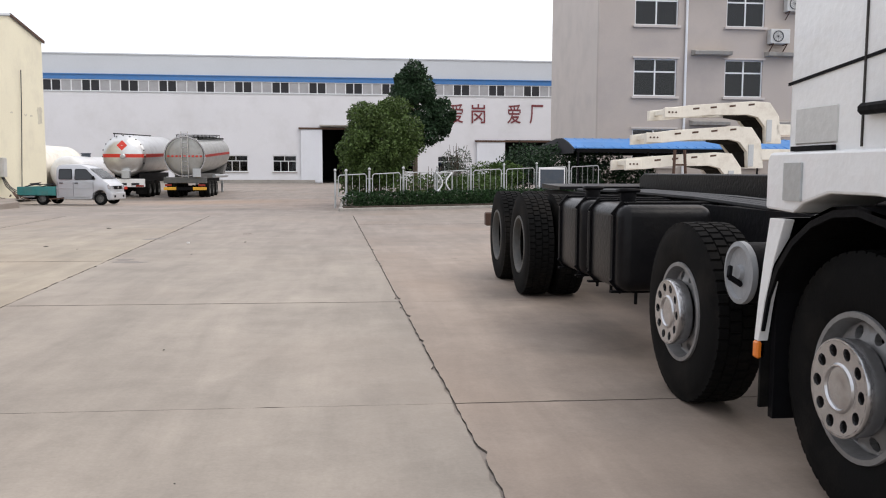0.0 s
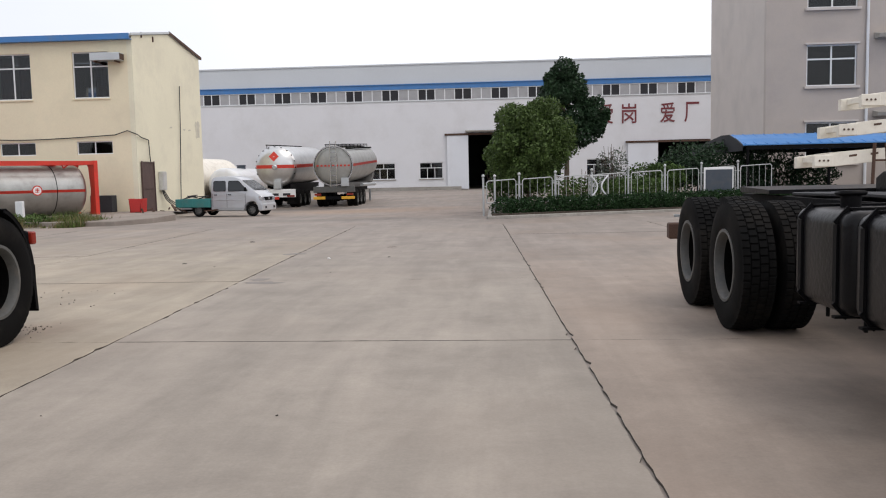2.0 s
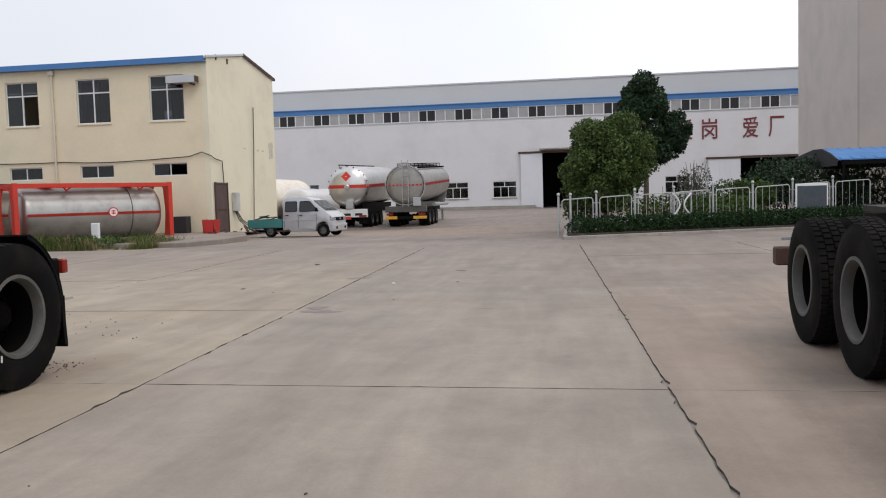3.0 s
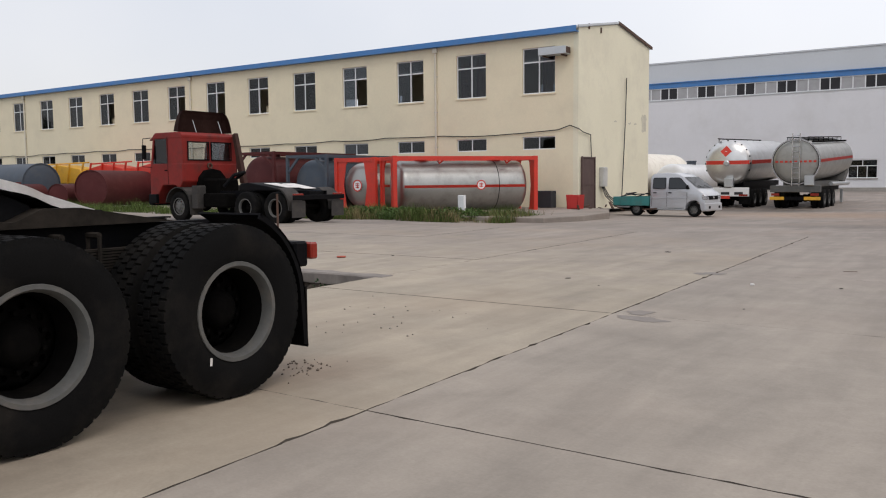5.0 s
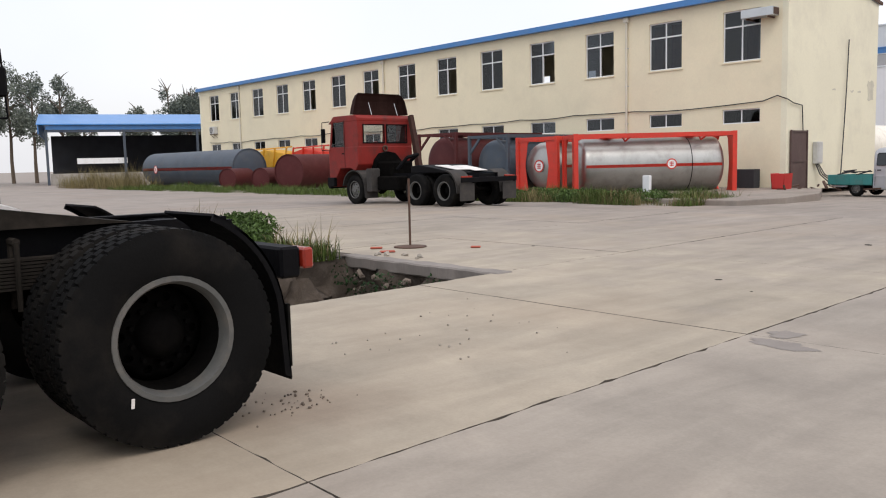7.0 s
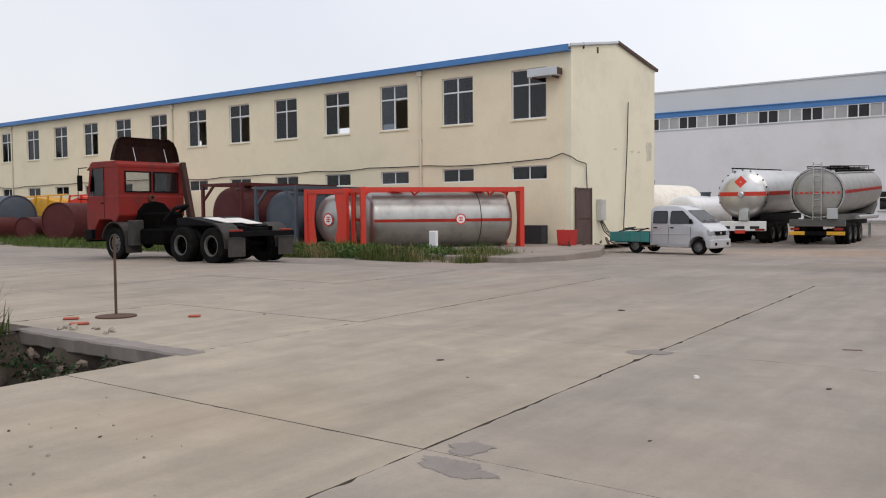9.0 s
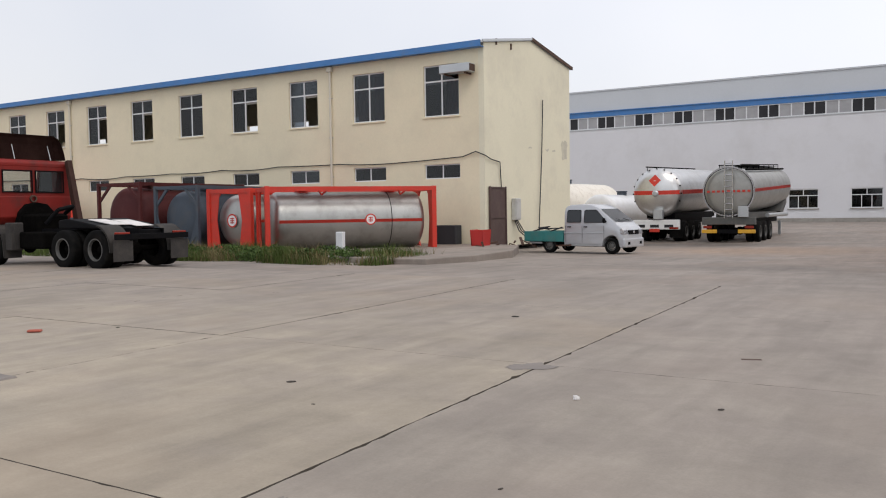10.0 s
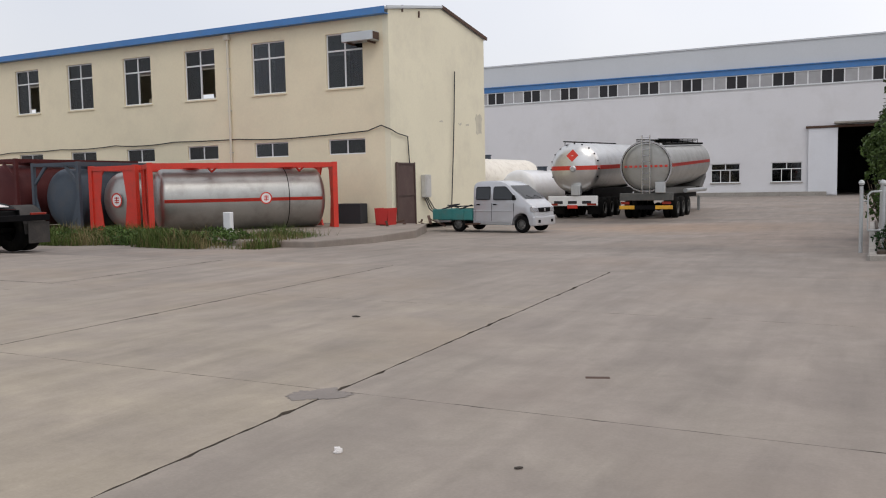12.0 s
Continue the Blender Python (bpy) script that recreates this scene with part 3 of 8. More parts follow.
for x, wdt in ((WINX[1] + 0.08, 0.6), (WINX[1] + 0.95, 0.6), (WINX[0] + 0.9, 0.55)):
    bm = B()
    n = 14
    for i in range(n):
        a, b = x + wdt * i / n, x + wdt * (i + 1) / n
        ya, yb = BY0 + 0.3 + 0.03 * math.sin(i * 1.7), BY0 + 0.3 + 0.03 * math.sin((i + 1) * 1.7)
        vs = [bm.verts.new(p) for p in ((a, ya, 5.2), (b, yb, 5.2), (b, yb, 7.1), (a, ya, 7.1))]
        bm.faces.new(vs)
    bmesh.ops.solidify(bm, geom=bm.faces[:], thickness=0.01)
    solo("curtain", bm, PURPLE, "drawn patterned curtain behind a window", "curtain")


def downpipe(x):
    d = thing("downpipe", "cream plastic downpipe with a rain hopper on the cream wall", "downpipe", pose(x, BY0 - 0.07, 0), "downpipes of the cream building")
    bm = rod(B(), (0, 0, 0), (0, 0, 7.45), 0.055, 10)
    part("pipe", bm, PIPE, d, smooth=True)
    part("hopper", box(B(), -0.13, -0.1, 7.45, 0.13, 0.06, 7.68, 0.02), PIPE, d)
    for z in (1.2, 2.9, 4.6, 6.3):
        part("clip", box(B(), -0.08, -0.02, z, 0.08, 0.068, z + 0.03), GALV, d)


for x in (-23.8, -42.0, -60.6):
    downpipe(x)


def ac_duct():
    d = thing("cooler_duct", "grey sheet metal air duct from a window", "duct", pose(-17.95, BY0, 6.75))
    part("duct", box(B(), 0, -0.55, 0, 1.35, -0.06, 0.34, 0.02), GALV, d)
    part("grille", box(B(), 1.353, -0.5, 0.04, 1.37, -0.1, 0.3), RUST, d)
    part("bracket", box(B(), 0.2, -0.5, -0.06, 0.26, -0.003, -0.003), RUST, d)
    part("bracket", box(B(), 1.1, -0.5, -0.06, 1.16, -0.003, -0.003), RUST, d)


ac_duct()


def ac_unit(m, label, group=""):
    a = thing("air_conditioner", label, "air conditioner", m, group)
    part("casing", box(B(), 0, -0.34, 0, 0.85, -0.02, 0.6, 0.02), AC_WHITE, a)
    bm = B()
    lathe(bm, [(0.23, 0.0), (0.23, 0.02), (0.2, 0.02), (0.2, 0.0)], Matrix.Translation((0.33, -0.341, 0.3)) @ pose(0, 0, 0, 90), 24)
    for k in range(6):
        a0 = k * math.pi / 6
        rod(bm, (0.33 - 0.2 * math.cos(a0), -0.352, 0.3 - 0.2 * math.sin(a0)), (0.33 + 0.2 * math.cos(a0), -0.352, 0.3 + 0.2 * math.sin(a0)), 0.004, 4)
    part("fan_guard", bm, DARK, a)
    for x in (0.1, 0.7):
        bm = B()
        box(bm, x, -0.36, -0.04, x + 0.04, 0.0, -0.002)
        beam(bm, (x + 0.02, -0.34, -0.03), (x + 0.02, 0.0, -0.3), 0.03, 0.03)
        part("bracket", bm, RUST, a)
    return a


ac_unit(pose(-65.4, BY0, 4.1), "off-white outdoor air conditioner unit on the cream wall")


def cable():
    pts = []
    for k in range(13):
        x0 = -66 + 3.55 * k
        for i in range(6):
            s = i / 6
            pts.append((x0 + 3.55 * s, BY0 - 0.05, 3.42 - 0.09 * 4 * s * (1 - s) * (0.6 + 0.4 * math.sin(k * 2.1)) - 0.05 * math.sin(k + s)))
    pts += [(-19.0, BY0 - 0.05, 3.42), (-17.2, BY0 - 0.06, 3.5), (-16.6, BY0 - 0.08, 3.68), (-16.16, BY0 - 0.05, 3.5), (-16.17, 39.0, 3.38), (-16.17, 39.75, 3.3), (-16.17, 39.85, 2.3)]
    solo("cable", tube(B(), pts, 0.022, 5), CABLE, "black cable sagging along the cream wall", "cable")


cable()
solo("cable", tube(B(), [(-16.16, 43.9, 6.2), (-16.15, 43.75, 4.2), (-16.15, 43.6, 2.6), (-16.12, 43.3, 0.35), (-16.0, 43.2, 0.0)], 0.025, 5), CABLE, "thin black cable hanging down the gable wall", "cable")
for y, z, h, w in ((46.15, 3.7, 0.85, 0.6), (44.3, 4.0, 0.08, 0.35), (45.1, 4.02, 0.06, 0.3), (42.6, 4.02, 0.06, 0.25)):
    bm = B()
    box(bm, BX1 + 0.002, y, z, BX1 + 0.006, y + w, z + h)
    bmesh.ops.subdivide_edges(bm, edges=bm.edges[:], cuts=4, use_grid_fill=True)
    for v in bm.verts:
        v.co.y += 0.12 * noise.noise(v.co * 4)
        v.co.z += 0.08 * noise.noise(v.co * 5 + Vector((3, 1, 2)))
    solo("plaster_patch", bm, PATCH, "grey patch of fallen plaster on the gable wall", "wall patch", kind="structure")


# ---- white workshop hall ----
HY = 86.4

def hall():
    x0, x1 = -62.0, 48.0
    low = [(-7.83 - 4.84 * k, -5.45 - 4.84 * k, 1.13, 2.77) for k in range(4)] + [(-2.85, 2.6, -0.1, 5.65), (16.0, 24.0, -0.1, 4.5), (4.2, 6.4, 1.13, 2.77), (9.0, 11.2, 1.13, 2.77)]
    bm = wall_x(B(), x0, x1, -0.1, 8.95, HY, HY + 0.3, low)
    solo("wall_hall_front", bm, WHITE_WALL, "white plastered lower wall of a large workshop hall", "wall", kind="structure")
    bm = box(B(), x0, HY - 0.03, 10.12, x1, HY + 0.3, 10.62)
    box(bm, x0, HY - 0.12, 10.58, x1, HY - 0.03, 10.66)
    solo("fascia_hall", bm, BLUE, "blue sheet metal band below the hall roof", "fascia", kind="structure")
    bm = box(B(), x0, HY - 0.06, 8.9, x1, HY - 0.003, 8.97)
    solo("trim_hall", bm, GALV, "grey drip strip below the hall strip windows", "trim", kind="structure")
    bm = box(B(), x0, HY + 0.1, 10.66, x1, HY + 0.3, 12.6)
    box(bm, x0, HY + 0.02, 12.55, x1, HY + 0.35, 12.68)
    solo("wall_hall_parapet", bm, ROOF_SHEET, "pale grey sheet metal parapet of the hall", "wall", kind="structure")
    bm = prism(B(), [(HY + 0.3, 10.7), (HY + 15, 12.3), (HY + 15, 12.4), (HY + 0.3, 10.8)], "x", x0, x1)
    solo("roof_hall", bm, ROOF_SHEET, "pale grey sheet roof of the hall", "roof", kind="structure")
    # the black of this wall stands in for the shade indoors
    solo("wall_hall_back", box(B(), x0, HY + 30, -0.1, x1, HY + 30.3, 10.6), DARK, "far inside wall of the hall, near-black for indoor shade", "wall", kind="structure")
    bm = prism(B(), [(HY + 15, 12.3), (HY + 30, 10.66), (HY + 30, 10.76), (HY + 15, 12.4)], "x", x0, x1)
    solo("roof_hall_rear", bm, ROOF_SHEET, "pale grey rear slope of the hall roof", "roof", kind="structure")
    for x in (x0, x1):
        bm = prism(B(), [(HY, -0.1), (HY + 30, -0.1), (HY + 30, 10.7), (HY + 15, 12.25), (HY, 10.7)], "x", x - 0.1, x + 0.1)
        solo("wall_hall_gable", bm, WHITE_SHEET, "white sheet gable of the hall", "wall", kind="structure")
    # unseen beam added behind the strip windows, near-black like the unlit interior
    solo("hall_inner_beam", box(B(), x0 + 0.2, HY + 1.2, 8.2, x1 - 0.2, HY + 1.6, 8.9), DARK, "unseen near-black beam added inside the hall", "beam", kind="structure")


hall()


def strip_bay():
    w = thing("window_strip", "strip window bay of two dark and two frosted panes", "window", pose(-15.14, HY, 8.97), "strip windows of the hall", "structure")
    P, H = 3.67, 1.15
    bm = B()
    for x in (0, 0.83, 1.7, 2.68):
        box(bm, x - 0.05, 0.02, 0, x + 0.05, 0.12, H)
    box(bm, 0.05, 0.02, 0, P - 0.05, 0.12, 0.07)
    box(bm, 0.05, 0.02, H - 0.07, P - 0.05, 0.12, H)
    part("window_frame", bm, FRAME_W, w)
    for x0, x1, mat in ((0.05, 0.78, DARK), (0.88, 1.65, DARK), (1.75, 2.63, FROST), (2.73, 3.62, FROST)):
        part("pane", box(B(), x0, 0.06, 0.07, x1, 0.08, H - 0.07), mat, w)
    return w


SB = strip_bay()
for k in range(-12, 17):
    if k:
        copy_thing(SB, pose(-15.14 + 3.67 * k, HY, 8.97))


def hall_window():
    w = thing("window_hall", "white framed hall window with dark panes", "window", pose(-7.83, HY, 1.13), "ground floor windows of the hall", "structure")
    W, H = 2.38, 1.64
    bm = B()
    for x0, z0, x1, z1 in ((0, 0, 0.07, H), (W - 0.07, 0, W, H), (0.07, 0, W - 0.07, 0.07), (0.07, H - 0.07, W - 0.07, H), (0.07, 1.05, W - 0.07, 1.12), (0.76, 0.07, 0.82, 1.05), (1.52, 0.07, 1.58, 1.05), (1.15, 1.12, 1.22, H - 0.07)):
        box(bm, x0, 0.08, z0, x1, 0.16, z1)
    part("window_frame", bm, FRAME_W, w)
    for x0, x1, z0, z1 in ((0.07, 0.76, 0.07, 1.05), (0.82, 1.52, 0.07, 1.05), (1.58, 2.31, 0.07, 1.05), (0.07, 1.15, 1.12, 1.57), (1.22, 2.31, 1.12, 1.57)):
        part("pane", box(B(), x0, 0.11, z0, x1, 0.12, z1), GLASS, w)
    part("window_sill", box(B(), -0.06, -0.08, -0.1, W + 0.06, 0.07, -0.004), KERB, w)
    return w


HW = hall_window()
for x in (-12.67, -17.51, -22.35, 4.1, 8.9):
    copy_thing(HW, pose(x, HY, 1.13))


def sliding_door(x, w, h, label):
    d = thing("door_sliding", label, "door", pose(x, HY, 0), "sliding doors of the hall", "structure")
    part("leaf", box(B(), 0, -0.22, 0.05, w, -0.14, h, 0.01), WHITE_SHEET, d)
    bm = B()
    for k in range(1, int(w / 0.5)):
        box(bm, k * 0.5, -0.235, 0.1, k * 0.5 + 0.03, -0.222, h - 0.05)
    part("rib", bm, WHITE_SHEET, d)
    part("rail", box(B(), -0.2, -0.3, h + 0.02, w + 5.2, -0.003, h + 0.2), RUST, d, "dark steel hanging rail")
    return d


sliding_door(-5.0, 2.15, 5.4, "white sheet sliding door pushed open beside a dark doorway")
sliding_door(13.0, 2.95, 4.25, "white sheet sliding door beside a dark hall doorway")
solo("door_canopy", box(B(), -3.1, HY - 0.7, 5.72, 3.0, HY - 0.003, 5.86, 0.01), KERB, "thin grey concrete canopy over the hall doorway", "canopy", kind="structure")
bm = box(B(), -26, HY - 1.0, -0.1, -3.6, HY - 0.003, 0.32, 0.02)
solo("kerb_hall", bm, KERB, "low grey concrete ledge along the hall wall", "kerb", kind="structure")


def sign_character(text, x, m):
    cu = bpy.data.curves.new("sign_character", "FONT")
    cu.body, cu.size, cu.extrude = text, 1.75, 0.02
    cu.offset = 0.014
    tmp = bpy.data.objects.new("tmp", cu)
    scene.collection.objects.link(tmp)
    me = bpy.data.meshes.new_from_object(tmp.evaluated_get(bpy.context.evaluated_depsgraph_get()))
    bpy.data.objects.remove(tmp)
    lo, hi = Vector((1e9,) * 3), Vector((-1e9,) * 3)
    for v in me.vertices:
        lo, hi = Vector(map(min, lo, v.co)), Vector(map(max, hi, v.co))
    for v in me.vertices:
        v.co = Vector(((v.co.x - lo.x) / (hi.x - lo.x) * 1.42, (v.co.y - lo.y) / (hi.y - lo.y) * 1.95, v.co.z))
    me.materials.clear()
    me.materials.append(RED_SIGN)
    ob = new("sign_character", me)
    ob.matrix_basis = m
    tagged(ob, "dark red sign character on the white hall wall", "sign", "characters on the hall wall")


for ch, x in (("爱", 10.15), ("岗", 12.45), ("爱", 16.2), ("厂", 18.55)):
    sign_character(ch, x, pose(x, HY - 0.03, 6.2, 90))


# ---- beige tiled office block ----
OY, OX = 46.0, 13.75
OWIN = [(15.78, 2.5), (21.1, 2.25), (25.4, 2.5), (30.5, 2.5)]

def office():
    x1, top = 44.0, 19.0
    holes = [(x, x + w, z, z + 2.08) for x, w in OWIN for z in (1.62, 5.53, 9.44, 13.35)]
    bm = wall_x(B(), OX, x1, -0.1, top, OY, OY + 0.3, holes)
    solo("wall_office_front", bm, TAUPE, "beige-grey small-tiled front wall of an office block", "wall", kind="structure")
    solo("wall_office_side", box(B(), OX, OY + 0.3, -0.1, OX + 0.3, OY + 11, top), GREYTILE, "pale grey side wall of the office block", "wall", kind="structure")
    solo("wall_office_back", box(B(), OX + 0.3, OY + 10.7, -0.1, x1, OY + 11, top), TAUPE, "beige rear wall of the office block", "wall", kind="structure")
    solo("wall_office_end", box(B(), x1 - 0.3, OY + 0.3, -0.1, x1, OY + 10.7, top), TAUPE, "beige end wall of the office block", "wall", kind="structure")
    for z in (4.0, 7.9, 11.8, 15.7):
        solo("floor_office", box(B(), OX + 0.3, OY + 0.3, z, x1 - 0.3, OY + 10.7, z + 0.2), INSIDE, "plain office floor slab", "floor", kind="structure")
    solo("roof_office", box(B(), OX - 0.3, OY - 0.3, top, x1 + 0.3, OY + 11.3, top + 0.3), KERB, "flat concrete roof of the office block", "roof", kind="structure")
    solo("wall_office_inner", box(B(), OX + 0.3, OY + 5, -0.1, x1 - 0.3, OY + 5.2, top - 0.1), INSIDE, "plain inner corridor wall", "wall", kind="structure")


office()


def office_window(x, z, w, label):
    o = thing("window_office", label, "window", pose(x, OY, z), "windows of the office block", "structure")
    H = 2.08
    bm = B()
    for x0, z0, x1, z1 in ((0, 0, 0.07, H), (w - 0.07, 0, w, H), (0.07, 0, w - 0.07, 0.07), (0.07, H - 0.07, w - 0.07, H), (0.07, 1.32, w - 0.07, 1.4), (w / 2 - 0.04, 0.07, w / 2 + 0.04, 1.32), (w / 2 - 0.04, 1.4, w / 2 + 0.04, H - 0.07)):
        box(bm, x0, 0.08, z0, x1, 0.16, z1)
    part("window_frame", bm, FRAME_W, o)
    for x0, x1, z0, z1 in ((0.07, w / 2 - 0.04, 0.07, 1.32), (w / 2 + 0.04, w - 0.07, 0.07, 1.32), (0.07, w / 2 - 0.04, 1.4, H - 0.07), (w / 2 + 0.04, w - 0.07, 1.4, H - 0.07)):
        part("pane", box(B(), x0, 0.11, z0, x1, 0.12, z1), GLASS, o)
    part("window_sill", box(B(), -0.12, -0.16, -0.13, w + 0.12, 0.07, -0.004), GREYTILE, o)
    part("lintel", box(B(), -0.1, -0.12, H + 0.004, w + 0.1, 0.07, H + 0.1), GREYTILE, o)


for x, w in OWIN:
    for z in (1.62, 5.53, 9.44, 13.35):
        office_window(x, z, w, "white framed office window with dark glass")
bm = rod(B(), (18.75, OY - 0.09, 0), (18.75, OY - 0.09, 19), 0.075, 8)
solo("downpipe", bm, FRAME_W, "white downpipe on the beige office wall", "downpipe")
for z in (3.9, 7.8, 11.7):
    bm = prism(B(), [(OY, z), (OY - 0.55, z + 0.02), (OY - 0.6, z + 0.22), (OY, z + 0.34)], "x", 19.1, 21.3, 0.02)
    solo("ledge", bm, KERB, "stained concrete air conditioner ledge on the office wall", "ledge", kind="structure")
    bm = prism(B(), [(OY, z), (OY - 0.55, z + 0.02), (OY - 0.6, z + 0.22), (OY, z + 0.3)], "x", 23.4, 25.2, 0.02)
    solo("ledge", bm, KERB, "stained concrete air conditioner ledge on the office wall", "ledge", kind="structure")
ac_unit(pose(23.5, OY - 0.05, 8.5) @ Matrix.Diagonal((1.35, 1.35, 1.35, 1)), "off-white outdoor air conditioner unit on an office ledge", "air conditioners of the office")
ac_unit(pose(24.4, OY - 0.05, 10.3) @ Matrix.Diagonal((1.35, 1.35, 1.35, 1)), "off-white outdoor air conditioner unit on the office wall", "air conditioners of the office")


# ---- open shelters ----
def bicycle_shelter(x0, x1, y0, label):
    s = thing("bicycle_shelter", label, "shelter", pose(x0, y0, 0), "blue-roofed bicycle shelters")
    L = x1 - x0
    arch = [(0.0, 2.26), (0.8, 2.50), (1.8, 2.70), (2.8, 2.72), (4.2, 2.62), (6.2, 2.45), (8.0, 2.26)]
    bm = prism(B(), arch + [(y, z + 0.04) for y, z in reversed(arch)], "x", 0, L)
    roof = part("roof_sheet", bm, BLUE_ROOF, s, "blue curved sheet roof")
    k = 0.1
    while k < L:
        part("rib", beam(B(), (k, 0.02, 2.32), (k, 1.8, 2.75), 0.04, 0.03), BLUE_ROOF, roof)
        k += 0.4
    for x in (-0.06, L + 0.01):
        bm = prism(B(), [(0.02, 2.06), (7.98, 2.06)] + [(y, z + 0.045) for y, z in reversed(arch)], "x", x, x + 0.05)
        part("end_truss", bm, DARK, s, "dark end truss sheet")
    part("eaves_beam", box(B(), 0.12, 0.02, 2.10, L - 0.12, 0.1, 2.255), BLACK, s)
    part("eaves_beam", box(B(), 0.1, 7.9, 2.12, L - 0.1, 7.98, 2.26), BLACK, s)
    x = 0.2
    while x < L:
        for y in (0.06, 7.94):
            part("post", rod(B(), (x, y, 0), (x, y, 2.12), 0.05, 8), BLACK, s)
        x += 3.0
    return s


bicycle_shelter(9.2, 20.4, 34.0, "long shelter with a blue curved roof on dark posts")
bicycle_shelter(21.0, 33.0, 34.0, "long shelter with a blue curved roof behind stacked trailers")


def blue_shed():
    """Open storage shed across the end of the road."""
    s = thing("storage_shed", "open-fronted storage shed with a blue gabled roof", "shed", pose(-86, 31.5, 0, 0, 0, -18))
    W, D = 42.0, 16.0
    bm = prism(B(), [(0.6, 5.75), (-D / 2, 7.15), (-D - 0.6, 5.75), (-D - 0.6, 5.85), (-D / 2, 7.27), (0.6, 5.85)], "y", -0.8, W + 0.5)
    part("roof", bm, BLUE_ROOF, s)
    part("eaves_beam", box(B(), 0.0, 0, 5.3, 0.3, W, 5.7), BLUE, s)
    for y in range(0, 43, 7):
        part("post", box(B(), 0.05, y - 0.12, 0, 0.29, y + 0.12, 5.3), STEELGREY, s)
    part("gable", prism(B(), [(0.5, 4.9), (-D, 4.9), (-D, 5.7), (-D / 2, 7.1), (0.5, 5.7)], "y", -0.7, -0.6), BLUE, s)
    # near-black inner walls carry the shade under the shed roof
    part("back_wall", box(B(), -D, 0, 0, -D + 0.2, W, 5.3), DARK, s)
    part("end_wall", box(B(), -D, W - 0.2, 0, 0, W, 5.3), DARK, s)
    part("low_wall", box(B(), -0.1, 0.2, 0, 0.04, W, 1.1), KERB, s, "low grey block wall")
    part("fence_panel", box(B(), -0.05, 2.6, 2.0, 0.03, 7.2, 2.55), WHITE, s, "white board on the shed front")
    return s


blue_shed()


# ---- wheels ----
def tyre_mesh(bm, m, r, w, lugs=52, block=True):
    """A tyre whose axis is the z axis of m, outer face up, its middle at the origin."""
    h = w / 2
    side = [(r * 0.50, h * 0.78), (r * 0.56, h * 0.92), (r * 0.64, h * 0.97), (r * 0.66, h * 0.985), (r * 0.75, h), (r * 0.86, h * 0.985), (r * 0.92, h * 0.93), (r * 0.955, h * 0.88)]
    if not block:
        lathe(bm, side + [(r * 0.985, h * 0.74), (r, h * 0.45), (r, -h * 0.45), (r * 0.985, -h * 0.74)] + [(q, -z) for q, z in reversed(side)] + [side[0]], m, 40)
        return
    # levels across the tread: height, high or low, and half-pitch shift
    levels = []
    for k, (z0, z1) in enumerate(((0.86, 0.50), (0.44, 0.04), (-0.04, -0.44), (-0.50, -0.86))):
        levels += [(z0 + 0.015, False, k), (z0, True, k), (z1, True, k), (z1 - 0.015, False, k)]
    low = r * 0.975
    rows = []
    n = lugs * 4
    for q, z in side:
        rows.append([(q, 2 * math.pi * i / n, z) for i in range(n)])
    for z, high, k in levels:
        row = []
        for i in range(lugs):
            for f, up in ((0.02, False), (0.10, True), (0.80, True), (0.90, False)):
                a = 2 * math.pi * (i + f + 0.5 * (k % 2) + 0.10 * math.sin(7 * z)) / lugs
                top = r * (1 - 0.012 * abs(z) ** 3)
                row.append((top if (high and up) else low, a, z * h))
        rows.append(row)
    for q, z in reversed(side):
        rows.append([(q, 2 * math.pi * i / n, -z) for i in range(n)])
    rings = [[bm.verts.new(m @ Vector((q * math.cos(a), q * math.sin(a), z))) for q, a, z in row] for row in rows]
    for a, b in zip(rings, rings[1:] + rings[:1]):
        for i in range(n):
            j = (i + 1) % n
            bm.faces.new((a[i], b[i], b[j], a[j]))


def holed_disc(bm, m, r_in, r_out, z_in, z_out, n, hole, depth=0.03):
    """A dished ring with n round holes."""
    for k in range(n):
        a0, a1 = 2 * math.pi * k / n, 2 * math.pi * (k + 1) / n
        am, rm = (a0 + a1) / 2, (r_in + r_out) / 2

        def at(r, a):
            t = (r - r_in) / (r_out - r_in)
            return m @ Vector((r * math.cos(a), r * math.sin(a), z_in + (z_out - z_in) * t))

        edge = [at(r_out, am), at(r_out, a1), at(rm, a1), at(r_in, a1), at(r_in, am), at(r_in, a0), at(rm, a0), at(r_out, a0)]
        rim, low = [], []
        for i in range(8):
            b = i * math.pi / 4
            rr, aa = rm + hole * math.cos(b), am + hole * math.sin(b) / rm
            rim.append(at(rr, aa))
            low.append(at(rr, aa) - (m.to_3x3() @ Vector((0, 0, depth))))
        ev, rv, lv = [[bm.verts.new(p) for p in q] for q in (edge, rim, low)]
        for i in range(8):
            j = (i + 1) % 8
            bm.faces.new((ev[i], ev[j], rv[j], rv[i]))
            bm.faces.new((rv[i], rv[j], lv[j], lv[i]))


